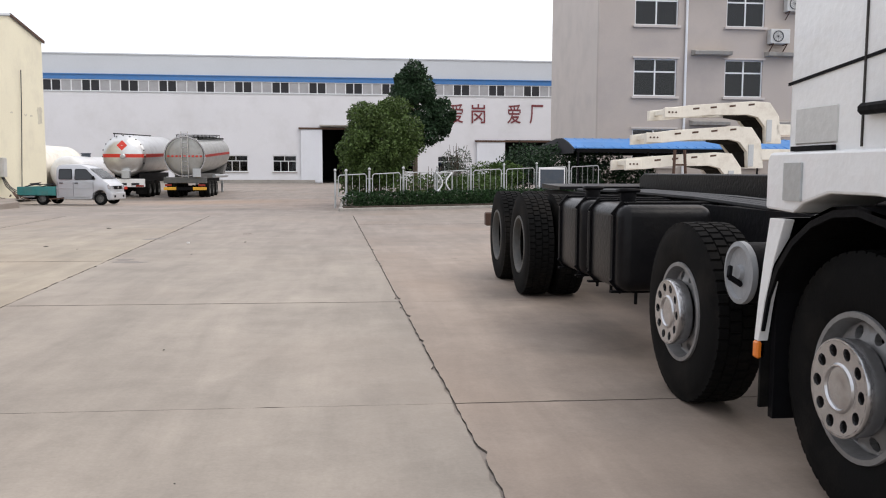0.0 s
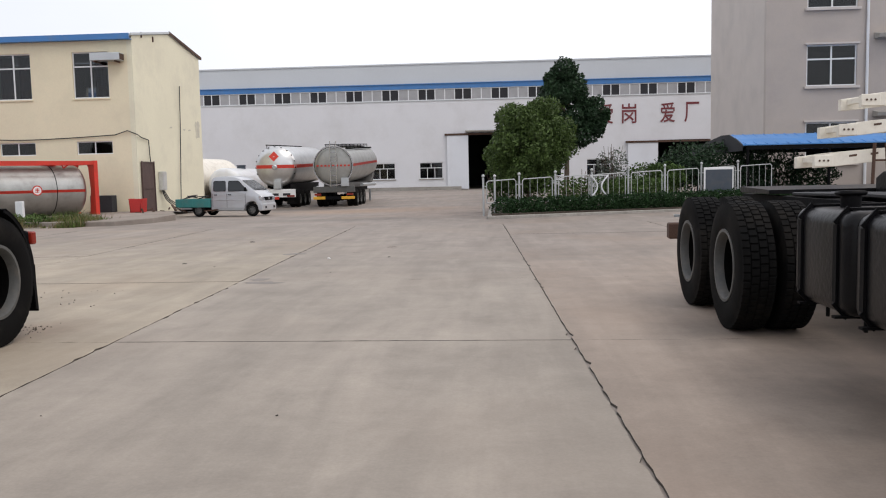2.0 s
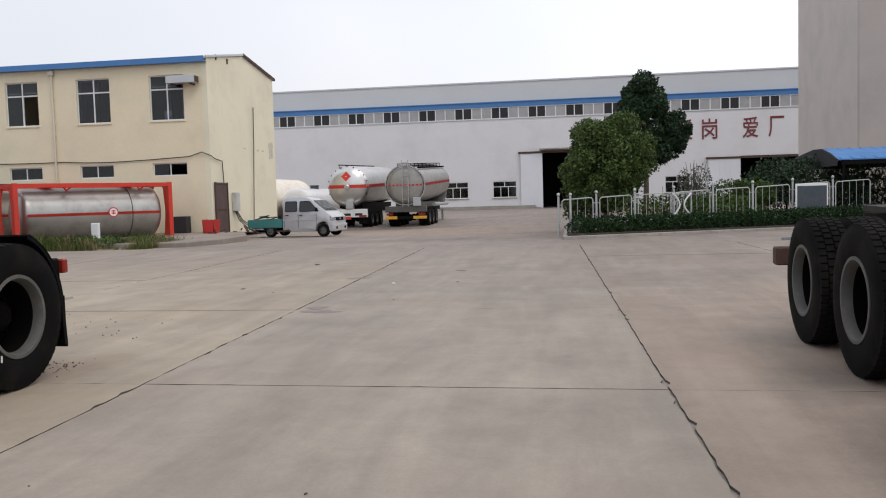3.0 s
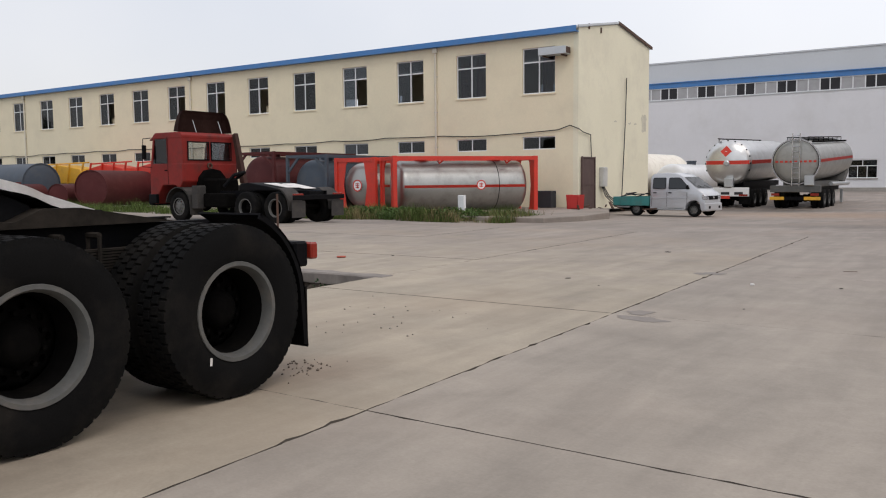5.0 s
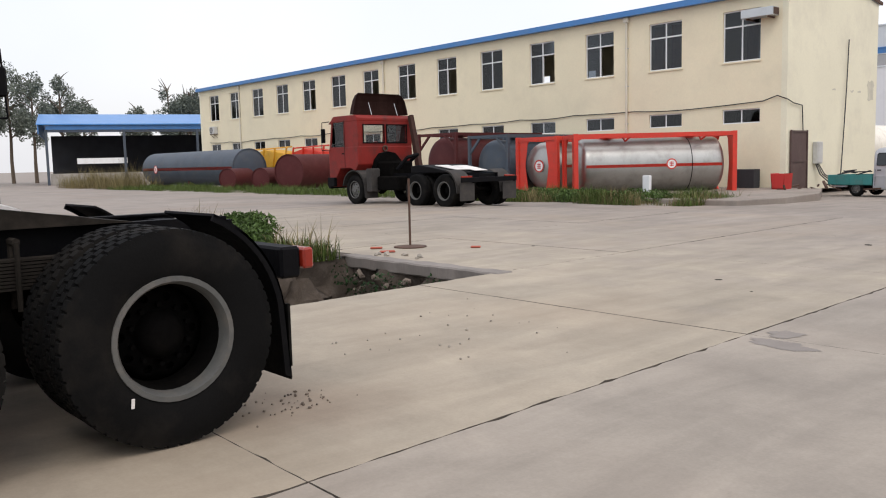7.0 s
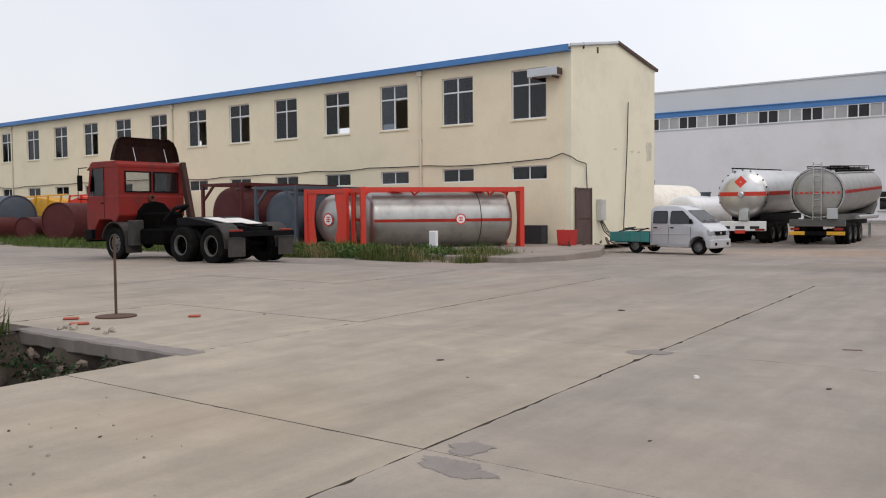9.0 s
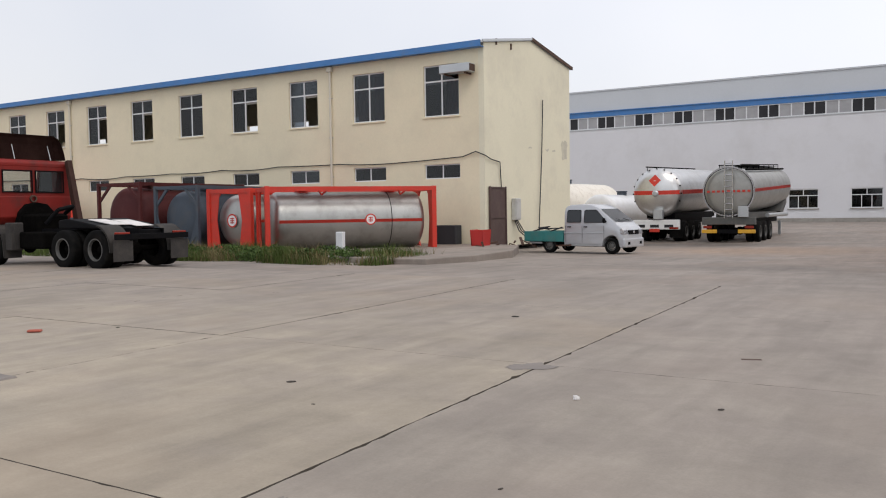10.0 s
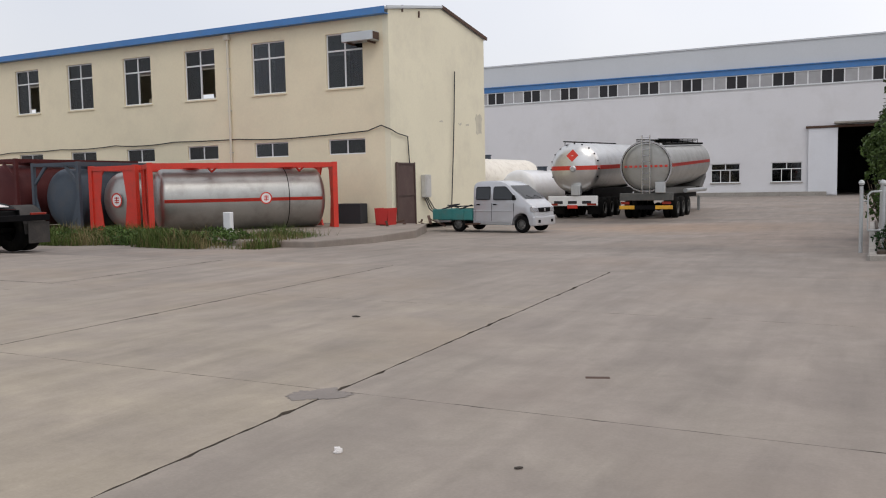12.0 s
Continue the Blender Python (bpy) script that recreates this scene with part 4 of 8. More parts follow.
def wheel(parent, x, y, side, r=0.54, w=0.29, style="rear", block=True):
    """A wheel at a hub place of its vehicle; side +1: outer face to +x. The outer face lies at x."""
    m = Matrix.Translation((x - side * w / 2, y, r)) @ pose(0, 0, 0, 0, 90 * side)
    bm = B()
    tyre_mesh(bm, m, r, w, block=block)
    t = part("wheel", bm, RUBBER, parent, "black rubber tyre with worn block tread", smooth=True)
    h = w / 2
    bm = B()
    if style == "rear":
        # deep dished rim of a twin wheel
        lathe(bm, [(r * 0.575, h * 0.90), (r * 0.57, h * 0.98), (r * 0.525, h * 0.98), (r * 0.50, h * 0.80), (r * 0.488, h * 0.45)], m, 40)
        part("rim", bm, RIM_GREY, t, "dusty grey steel rim", smooth=True)
        bm = B()
        holed_disc(bm, m, r * 0.24, r * 0.46, -h * 0.45, -h * 0.75, 10, r * 0.045)
        lathe(bm, [(0, -h * 0.95), (r * 0.46, -h * 0.95), (r * 0.46, -h * 0.75)], m, 40)
        lathe(bm, [(r * 0.24, -h * 0.45), (r * 0.21, -h * 0.1), (r * 0.15, h * 0.12), (r * 0.10, h * 0.18), (0, h * 0.18)], m, 24)
        # inner half of the barrel takes the hub's black as recess shade
        lathe(bm, [(r * 0.488, h * 0.45), (r * 0.475, h * 0.2), (r * 0.46, -h * 0.75)], m, 40)
        for k in range(10):
            a = 2 * math.pi * k / 10
            rod(bm, m @ Vector((r * 0.28 * math.cos(a), r * 0.28 * math.sin(a), -h * 0.5)), m @ Vector((r * 0.28 * math.cos(a), r * 0.28 * math.sin(a), -h * 0.25)), 0.014, 6)
        bmesh.ops.remove_doubles(bm, verts=bm.verts[:], dist=0.002)
        part("hub", bm, RIM_DARK, t, "hub, near-black for the shade deep in the rim", smooth=True)
    elif style == "chrome":
        lathe(bm, [(r * 0.555, h * 0.90), (r * 0.55, h * 0.99), (r * 0.51, h * 0.99), (r * 0.50, h * 0.80), (r * 0.485, h * 0.55)], m, 40)
        holed_disc(bm, m, r * 0.32, r * 0.485, h * 0.75, h * 0.55, 10, r * 0.055)
        lathe(bm, [(0, -h * 0.2), (r * 0.485, -h * 0.2), (r * 0.485, h * 0.55)], m, 40)
        bmesh.ops.remove_doubles(bm, verts=bm.verts[:], dist=0.002)
        part("rim", bm, RIM_SILVER, t, "silver steel rim with round holes", smooth=True)
        bm = B()
        lathe(bm, [(r * 0.355, h * 0.9), (r * 0.365, h * 1.38), (r * 0.357, h * 1.45), (r * 0.343, h * 1.46)], m, 40)
        holed_disc(bm, m, r * 0.205, r * 0.343, h * 1.41, h * 1.46, 10, r * 0.048)
        lathe(bm, [(r * 0.205, h * 1.41), (r * 0.185, h * 1.41), (r * 0.172, h * 1.47), (r * 0.16, h * 1.48), (r * 0.15, h * 1.42), (r * 0.10, h * 1.44), (r * 0.07, h * 1.42), (0, h * 1.42)], m, 32)
        bmesh.ops.remove_doubles(bm, verts=bm.verts[:], dist=0.002)
        # black discs added behind the holes as the shade inside them
        dark = lathe(B(), [(0, h * 1.36), (r * 0.34, h * 1.36), (r * 0.34, h * 1.30), (0, h * 1.30)], m, 32)
        lathe(dark, [(r * 0.3, h * 0.42), (r * 0.47, h * 0.42), (r * 0.47, h * 0.36), (r * 0.3, h * 0.36), (r * 0.3, h * 0.42)], m, 32)
        part("hub", dark, RIM_DARK, t)
        part("wheel_cover", bm, CHROME, t, "polished steel wheel cover with round holes", smooth=True)
    else:
        # plain car wheel or small truck front wheel
        lathe(bm, [(r * 0.60, h * 0.90), (r * 0.58, h * 0.98), (r * 0.54, h * 0.92), (r * 0.50, h * 0.55)], m, 32)
        holed_disc(bm, m, r * 0.2, r * 0.50, h * 0.75, h * 0.55, 8, r * 0.07)
        lathe(bm, [(r * 0.2, h * 0.75), (r * 0.18, h * 0.98), (0, h * 1.0)], m, 16)
        part("rim", bm, RIM_GREY, t, "grey steel rim", smooth=True)
    return t


def twin(parent, x, y, side, r=0.54, block=True):
    wheel(parent, x, y, side, r, block=block)
    bm = B()
    m = Matrix.Translation((x - side * (0.29 / 2 + 0.335), y, r)) @ pose(0, 0, 0, 0, 90 * side)
    tyre_mesh(bm, m, r, 0.29, block=block)
    part("inner_tyre", bm, RUBBER, parent, "black inner twin tyre", smooth=True)


def fender(parent, x0, x1, y, r, a0, a1, mat, label, thick=0.012, drop=0.0, side=-1, name="mudguard"):
    """A curved sheet over a wheel, from angle a0 to a1 (degrees, 0 rearwards, 90 up)."""
    bm = B()
    n = 10
    pts = []
    for i in range(n + 1):
        a = radians(a0 + (a1 - a0) * i / n)
        pts.append((y - r * math.cos(a), 0.54 + r * math.sin(a)))
    if drop:
        pts.insert(0, (pts[0][0] - 0.03, pts[0][1] - drop))
    inner = [(py + thick * (1 if py < y else -1) * 0.5, pz - thick) for py, pz in pts]
    prism(bm, pts + inner[::-1], "x", x0, x1)
    # turned-down edge
    lip = x0 if side < 0 else x1 - 0.015
    edge = [(y + (py - y) * 0.94, 0.54 + (pz - 0.54) * 0.94) for py, pz in pts]
    prism(bm, pts + edge[::-1], "x", lip, lip + 0.015)
    return part(name, bm, mat, parent, label)


def chassis(parent, y0, y1, z0=0.78, z1=1.05, mat=None, cross=7):
    mat = mat or BLACK
    for s in (-1, 1):
        bm = B()
        x = 0.40 * s
        box(bm, x - 0.008, y0, z0, x + 0.008, y1, z1)
        box(bm, x - 0.08 * s, y0, z1 - 0.012, x, y1, z1)
        box(bm, x - 0.08 * s, y0, z0, x, y1, z0 + 0.012)
        part("frame_rail", bm, mat, parent)
    for k in range(cross):
        y = y0 + 0.15 + (y1 - y0 - 0.3) * k / (cross - 1)
        part("crossmember", box(B(), -0.385, y - 0.06, z0 + 0.04, 0.385, y + 0.06, z1 - 0.03, 0.01), mat, parent)


def axle(parent, y, r=0.54, half=0.9):
    bm = rod(B(), (-half, y, r), (half, y, r), 0.075, 10)
    lathe(bm, [(0, -0.2), (0.15, -0.14), (0.21, 0), (0.15, 0.14), (0, 0.2)], Matrix.Translation((0, y, r)) @ pose(0, 0, 0, 90), 16)
    part("axle", bm, RIM_DARK, parent, smooth=True)


def leaf_spring(parent, x, y0, y1, z):
    bm = B()
    n = 9
    for k in range(n):
        a = 0.04 * k * (y1 - y0) / 1.3
        box(bm, x - 0.045, y0 + a, z - 0.018 * k, x + 0.045, y1 - a, z - 0.018 * k + 0.013)
    for y in ((y0 + y1) / 2 - 0.12, (y0 + y1) / 2 + 0.12):
        for dx in (-0.06, 0.06):
            rod(bm, (x + dx, y, z - 0.25), (x + dx, y, z + 0.1), 0.014, 6)
        rod(bm, (x - 0.06, y, z + 0.1), (x + 0.06, y, z + 0.1), 0.02, 6)
    part("leaf_spring", bm, DUST_AND_SHADE, parent, "dusty leaf spring with clamp bolts")


# ---- black tractor unit beside the walk ----
def near_tractor():
    t = thing("tractor_truck", "dusty black tractor truck with twin rear axles and a covered coupling", "truck", pose(-5.44, 8.17, 0, 0, 0, 180))
    # its own frame: +x is world -x, +y is world -y; the seen side is -x
    for y in (0.0, 1.3):
        for s in (-1, 1):
            twin(t, 1.24 * s, y, s, 0.545)
        axle(t, y)
    chassis(t, -0.72, 5.2, 0.80, 1.08)
    for s in (-1, 1):
        leaf_spring(t, 0.56 * s, -0.1, 1.4, 0.93)
        sg = fender(t, (-1.17 if s < 0 else 0.56), (-0.56 if s < 0 else 1.17), 0, 0.66, 8, 66, BLACK, "black plastic rear mudguard", drop=0.42, side=s, name="mudguard")
        part("tail_lamp", box(B(), s * 0.95 - 0.10, -0.93, 0.79, s * 0.95 + 0.10, -0.861, 0.91, 0.012), REDLENS, t, "orange-red tail lamp")
        part("mud_flap", box(B(), s * 0.85 - 0.30, -0.70, 0.27, s * 0.85 + 0.30, -0.685, 0.62), RUBBER, t)
    part("rear_beam", box(B(), -1.02, -0.86, 0.74, 1.02, -0.73, 0.92, 0.015), BLACK, t)
    part("top_plate", prism(B(), [(-0.1, 1.09), (1.9, 1.09), (1.9, 1.13), (1.0, 1.13), (0.84, 1.20), (0.6, 1.20), (0.05, 1.11)], "x", -0.55, 0.55), DUST_AND_SHADE, t, "dusty mounting plate")
    # coupling plate, tilted, with ramps
    bm = B()
    prism(bm, [(0.42, 1.13), (0.5, 1.16), (1.3, 1.44), (1.5, 1.42), (1.5, 1.36), (1.25, 1.36)], "x", -0.46, 0.46, 0.01)
    for s in (-1, 1):
        prism(bm, [(0.75, 1.09), (1.25, 1.09), (1.1, 1.33), (0.85, 1.22)], "x", s * 0.36 - 0.06, s * 0.36 + 0.06)
    part("coupling_plate", bm, BLACK, t, "greasy black coupling plate")
    bm = B()
    nx, ny = 14, 18
    grid = []
    for i in range(nx + 1):
        row = []
        for j in range(ny + 1):
            x, y = -0.56 + 1.04 * i / nx, 0.46 + 0.88 * j / ny
            z = 1.19 + 0.29 * min(max((y - 0.46) / 0.86, 0), 1) + 0.012 * noise.noise(Vector((x * 7, y * 7, 0)))
            if x < -0.47:
                z -= (-0.47 - x) * (0.75 + 0.5 * noise.noise(Vector((y * 4, 1, 5))))
                x = -0.47 + (x + 0.47) * 0.35
            row.append(bm.verts.new((x + 0.02 * noise.noise(Vector((y * 5, x, 2))), y, z)))
        grid.append(row)
    for i in range(nx):
        for j in range(ny):
            bm.faces.new((grid[i][j], grid[i + 1][j], grid[i + 1][j + 1], grid[i][j + 1]))
    bmesh.ops.solidify(bm, geom=bm.faces[:], thickness=0.008)
    part("cover_sheet", bm, TARP, t, "crumpled white plastic sheet", smooth=True)
    part("fuel_tank", box(B(), -1.2, 2.4, 0.45, -0.55, 3.6, 1.0, 0.07, segments=3), BLACKBOX, t)
    part("fuel_tank", box(B(), 0.55, 2.4, 0.45, 1.2, 3.6, 1.0, 0.07, segments=3), BLACKBOX, t)
    for s in (-1, 1):
        wheel(t, 1.22 * s, 4.7, s, 0.545, style="plain")
    axle(t, 4.7)
    for y, a in ((0.0, 310), (1.3, 344)):
        q = radians(a)
        m = Matrix.Translation((-1.243, y + 0.36 * math.cos(q), 0.545 + 0.36 * math.sin(q))) @ pose(0, 0, 0, a - 35)
        part("chalk_mark", box(B(), -0.003, -0.024, -0.008, 0.0, 0.024, 0.008, m=m), TARP, t, "white scuff mark on the tyre wall")
    for s in (-1, 1):
        part("rear_bracket", prism(B(), [(-0.74, 0.62), (-0.60, 0.62), (-0.48, 1.06), (-0.74, 1.06)], "x", 0.42 * s - 0.02, 0.42 * s + 0.02), BLACK, t)
    part("brake_hose", tube(B(), [(-0.3, 1.9, 1.1), (-0.42, 2.2, 1.25), (-0.35, 2.6, 1.3), (-0.2, 3.2, 1.2)], 0.02, 6), CABLE, t)
    part("air_tank", rod(B(), (0, 1.9, 0.66), (0, 2.35, 0.66), 0.14, 16), BLACK, t, smooth=True)
    cab_body(t, 3.75, 5.95, RED, deflector=False)
    return t


# ---- cab-over truck cab ----
def cab_body(t, y0, y1, mat, zf=0.95, zr=2.95, deflector=True, half=1.22, screen=None):
    """A cab between y0 (rear) and y1 (front)."""
    d = y1 - y0
    prof = [(y0, zf + 0.35), (y0, zr - 0.1), (y0 + 0.12, zr), (y1 - 0.35, zr), (y1 - 0.22, zr - 0.08), (y1 - 0.03, zf + 0.95), (y1, zf + 0.8), (y1, zf - 0.35), (y1 - 0.25, zf - 0.45), (y1 - 0.45, zf - 0.1), (y1 - 0.7, zf + 0.22), (y0 + 0.45, zf + 0.22), (y0 + 0.2, zf + 0.1)]
    lo, hi = zf + 0.98, zr - 0.22
    lower = [(y0, zf + 0.35), (y0, lo), (y1 - 0.035, lo), (y1, zf + 0.8)] + prof[7:]
    cab = part("cab", prism(B(), lower, "x", -half, half, 0.03), mat, t)
    part("roof", prism(B(), [(y0, hi), (y0, zr - 0.1), (y0 + 0.12, zr), (y1 - 0.35, zr), (y1 - 0.22, zr - 0.08), (y1 - 0.2, hi)], "x", -half, half, 0.03), mat, cab)
    for s in (-1, 1):
        x0, x1 = (-half + 0.01, -half + 0.06) if s < 0 else (half - 0.06, half - 0.01)
        part("side_panel", box(B(), x0, y0 + 0.01, lo - 0.02, x1, y1 - 0.96, hi + 0.02), mat, cab)
        part("pillar", prism(B(), [(y1 - 0.14, lo - 0.02), (y1 - 0.05, lo - 0.02), (y1 - 0.21, hi + 0.02), (y1 - 0.29, hi + 0.02)], "x", x0, x1), mat, cab)
    part("rear_panel", box(B(), -half + 0.05, y0 + 0.01, lo - 0.02, half - 0.05, y0 + 0.05, zf + 1.12), mat, cab)
    part("rear_panel", box(B(), -half + 0.05, y0 + 0.01, zr - 0.36, half - 0.05, y0 + 0.05, hi + 0.02), mat, cab)
    for x0, x1 in ((-half + 0.05, -0.95), (-0.08, 0.08), (0.95, half - 0.05)):
        part("rear_pillar", box(B(), x0, y0 + 0.011, zf + 1.12, x1, y0 + 0.049, zr - 0.36), mat, cab)
    for x in (-0.55, 0.55):
        part("seat_back", box(B(), x - 0.24, y0 + 0.35, lo - 0.1, x + 0.24, y0 + 0.5, lo + 0.12, 0.04), BLACK, cab)
    # windscreen, side and rear windows, set proud of the body
    bm = B()
    a, b = (y1 - 0.03 + 0.012, lo + 0.03), (y1 - 0.215 + 0.012, hi + 0.06)
    vs = [bm.verts.new(p) for p in ((-half + 0.1, a[0], a[1]), (half - 0.1, a[0], a[1]), (half - 0.15, b[0], b[1]), (-half + 0.15, b[0], b[1]))]
    bm.faces.new(vs)
    bmesh.ops.solidify(bm, geom=bm.faces[:], thickness=0.012)
    part("windscreen", bm, screen or CAR_GLASS, cab, "windscreen glass")
    for s in (-1, 1):
        x = half * s
        bm = prism(B(), [(y1 - 0.95, lo), (y1 - 0.13, lo), (y1 - 0.27, hi), (y1 - 0.95, hi)], "x", x - 0.035 * (s > 0) + 0.02 * (s < 0), x - 0.025 * (s > 0) + 0.03 * (s < 0))
        part("side_window", bm, CAR_GLASS, cab)
        bm = tube(B(), [(x, y1 - 0.1, hi + 0.05), (x + 0.22 * s, y1 + 0.05, hi + 0.02), (x + 0.26 * s, y1 + 0.05, lo - 0.1), (x, y1 - 0.1, lo - 0.12)], 0.014, 6)
        part("mirror_arm", bm, BLACK, cab)
        part("mirror", box(B(), x + 0.19 * s - 0.085, y1 + 0.0, lo + 0.16, x + 0.19 * s + 0.085, y1 + 0.08, hi - 0.2, 0.025), BLACK, cab, "black side mirror")
        bm = box(B(), x - 0.004, y1 - 1.02, zf + 0.25, x + 0.004, y1 - 1.0, hi + 0.05)
        box(bm, x - 0.02 * (s < 0), y1 - 0.98, zf + 0.72, x + 0.02 * (s > 0), y1 - 0.84, zf + 0.76)
        part("door_handle", bm, BLACK, cab)
        part("step", box(B(), x - 0.12, y1 - 0.45, zf - 0.42, x + 0.02, y1 - 0.03, zf - 0.1, 0.02), BLACK, cab)
    for x0, x1 in ((-0.95, -0.08), (0.08, 0.95)):
        part("rear_window", box(B(), x0, y0 + 0.02, zf + 1.12, x1, y0 + 0.028, zr - 0.36), CAR_GLASS, cab)
        bm = B()
        for q in ((x0 - 0.04, zf + 1.08, x1 + 0.04, zf + 1.12), (x0 - 0.04, zr - 0.36, x1 + 0.04, zr - 0.32), (x0 - 0.04, zf + 1.12, x0, zr - 0.36), (x1, zf + 1.12, x1 + 0.04, zr - 0.36)):
            box(bm, q[0], y0 - 0.02, q[1], q[2], y0 - 0.001, q[3])
        part("window_seal", bm, BLACK, cab)
    bm = B()
    for k in range(5):
        box(bm, -0.7, y1 + 0.002, zf + 0.02 + 0.13 * k, 0.7, y1 + 0.02, zf + 0.1 + 0.13 * k, 0.006)
    part("grille", bm, BLACK, cab)
    part("bumper", box(B(), -half - 0.02, y1 - 0.12, zf - 0.5, half + 0.02, y1 + 0.08, zf - 0.12, 0.03), BLACK, cab)
    for s in (-1, 1):
        part("headlamp", box(B(), 0.85 * s - 0.2, y1 + 0.08, zf - 0.4, 0.85 * s + 0.2, y1 + 0.1, zf - 0.2, 0.01), CHROME, cab)
    part("sun_visor", prism(B(), [(y1 - 0.2, zr - 0.12), (y1 + 0.06, zr - 0.26), (y1 + 0.075, zr - 0.24), (y1 - 0.2, zr - 0.06)], "x", -half + 0.08, half - 0.08), mat, cab)
    if deflector:
        bm = B()
        # a concave shell, its sides bent back towards the rear
        rows = []
        for z, w, y, back in ((0.03, 1.10, 0.62, 0.42), (0.25, 1.06, 0.60, 0.40), (0.5, 1.0, 0.55, 0.34), (0.68, 0.92, 0.48, 0.24), (0.78, 0.80, 0.40, 0.10)):
            row = []
            for u, v in ((-1, 1), (-0.985, 0.45), (-0.9, 0.1), (-0.5, 0), (0, 0), (0.5, 0), (0.9, 0.1), (0.985, 0.45), (1, 1)):
                row.append(bm.verts.new((w * half / 1.1 * u, y0 + y - back * v, zr + z)))
            rows.append(row)
        for a, b in zip(rows[:-1], rows[1:]):
            for q in range(8):
                bm.faces.new((a[q], a[q + 1], b[q + 1], b[q]))
        bmesh.ops.solidify(bm, geom=bm.faces[:], thickness=0.03)
        part("wind_deflector", bm, OLD_BROWN, cab, "dark brown rusty wind deflector shell")
        for x in (-0.55, 0.6):
            part("stay", tube(B(), [(x, y0 + 0.03, zr), (x + 0.12, y0 + 0.36, zr + 0.45)], 0.012), GALV, cab)
    return cab


def red_tractor():
    """Old red tractor truck parked across the road, heading away along -x."""
    t = thing("tractor_truck", "old faded red tractor truck with a dark roof deflector", "truck", pose(-19.72, 24.85, -0.04, 0, 0, 90))
    for y in (0.0, 1.38):
        for s in (-1, 1):
            twin(t, 1.22 * s, y, s, 0.52, block=False)
        axle(t, y, 0.52)
    for s in (-1, 1):
        wheel(t, 1.2 * s, 4.75, s, 0.52, style="plain", block=False)
        fender(t, (-1.24 if s < 0 else 0.6), (-0.6 if s < 0 else 1.24), 0.0, 0.64, 15, 80, DUSTY, "dusty grey rear mudguard", drop=0.25, side=s)
        part("mud_flap", box(B(), s * 0.92 - 0.3, -0.76, 0.22, s * 0.92 + 0.3, -0.74, 0.75), DUSTY, t)
        part("tail_lamp", box(B(), s * 0.93 - 0.25, -0.80, 0.86, s * 0.93 + 0.2, -0.745, 0.98, 0.01), REDLENS, t, "red tail lamp cluster")
        fender(t, (-1.24 if s < 0 else 0.7), (-0.7 if s < 0 else 1.24), 4.75, 0.68, 0, 170, DUSTY, "dusty grey front wheel arch", side=s, drop=0.3)
    axle(t, 4.75, 0.52)
    chassis(t, -0.75, 5.8, 0.80, 1.06)
    part("rear_beam", box(B(), -1.2, -0.82, 0.78, 1.2, -0.76, 0.93, 0.01), BLACK, t)
    bm = prism(B(), [(-0.1, 1.07), (1.9, 1.07), (1.9, 1.3), (1.5, 1.34), (0.5, 1.2)], "x", -0.95, 0.95, 0.03)
    part("coupling_plate", bm, BLACK, t, "black coupling plate and cover")
    bm = prism(B(), [(0.05, 1.16), (0.45, 1.21), (1.1, 1.30), (1.1, 1.32), (0.45, 1.235), (0.05, 1.18)], "x", -0.6, -0.05, 0.004)
    prism(bm, [(-0.1, 1.12), (0.9, 1.28), (0.9, 1.30), (-0.1, 1.14)], "x", 0.02, 0.6, 0.004)
    part("cover_sheet", bm, TARP, t, "white plastic sheets on the coupling")
    for x in (-1.0, 0.55):
        part("fuel_tank", box(B(), x, 2.5, 0.5, x + 0.45, 3.7, 0.98, 0.06, segments=2), RIM_DARK, t)
    part("engine", box(B(), -0.5, 3.5, 0.9, 0.5, 4.6, 1.5, 0.08), RIM_DARK, t, "greasy engine block below the cab")
    # solid black block in place of the open cavity and its shade
    part("engine_cavity_shade", prism(B(), [(-0.62, 1.2), (-0.55, 1.55), (-0.32, 1.78), (0.0, 1.84), (0.32, 1.78), (0.55, 1.55), (0.62, 1.2)], "y", 4.28, 4.5, 0.02), RIM_DARK, t, "black block standing in for the shaded engine cavity")
    part("exhaust_port", lathe(B(), [(0.07, 0.0), (0.11, 0.0), (0.11, 0.06), (0.07, 0.06), (0.07, 0.0)], Matrix.Translation((-0.05, 4.44, 1.95)) @ pose(0, 0, 0, 90), 16), RUST, t, "rusty pipe stub")
    for s in (-1, 1):
        part("side_step", box(B(), s * 1.0 - 0.2, 3.75, 0.45, s * 1.0 + 0.2, 4.05, 1.25, 0.03), DUSTY, t, "dusty grey cab step panel")
    part("hose", tube(B(), [(-0.4, 3.3, 1.2), (-0.2, 3.0, 1.6), (0.2, 2.9, 1.7), (0.3, 3.4, 1.5)], 0.06, 8), BLACK, t)
    part("air_intake", prism(B(), [(3.8, 1.3), (4.05, 1.3), (4.4, 3.1), (4.26, 3.15)], "x", 1.0, 1.18, 0.02), OLD_BROWN, t, "dark slanted air intake stack")
    cab_body(t, 4.45, 6.25, RED, zf=1.05, zr=3.12, deflector=True)
    return t


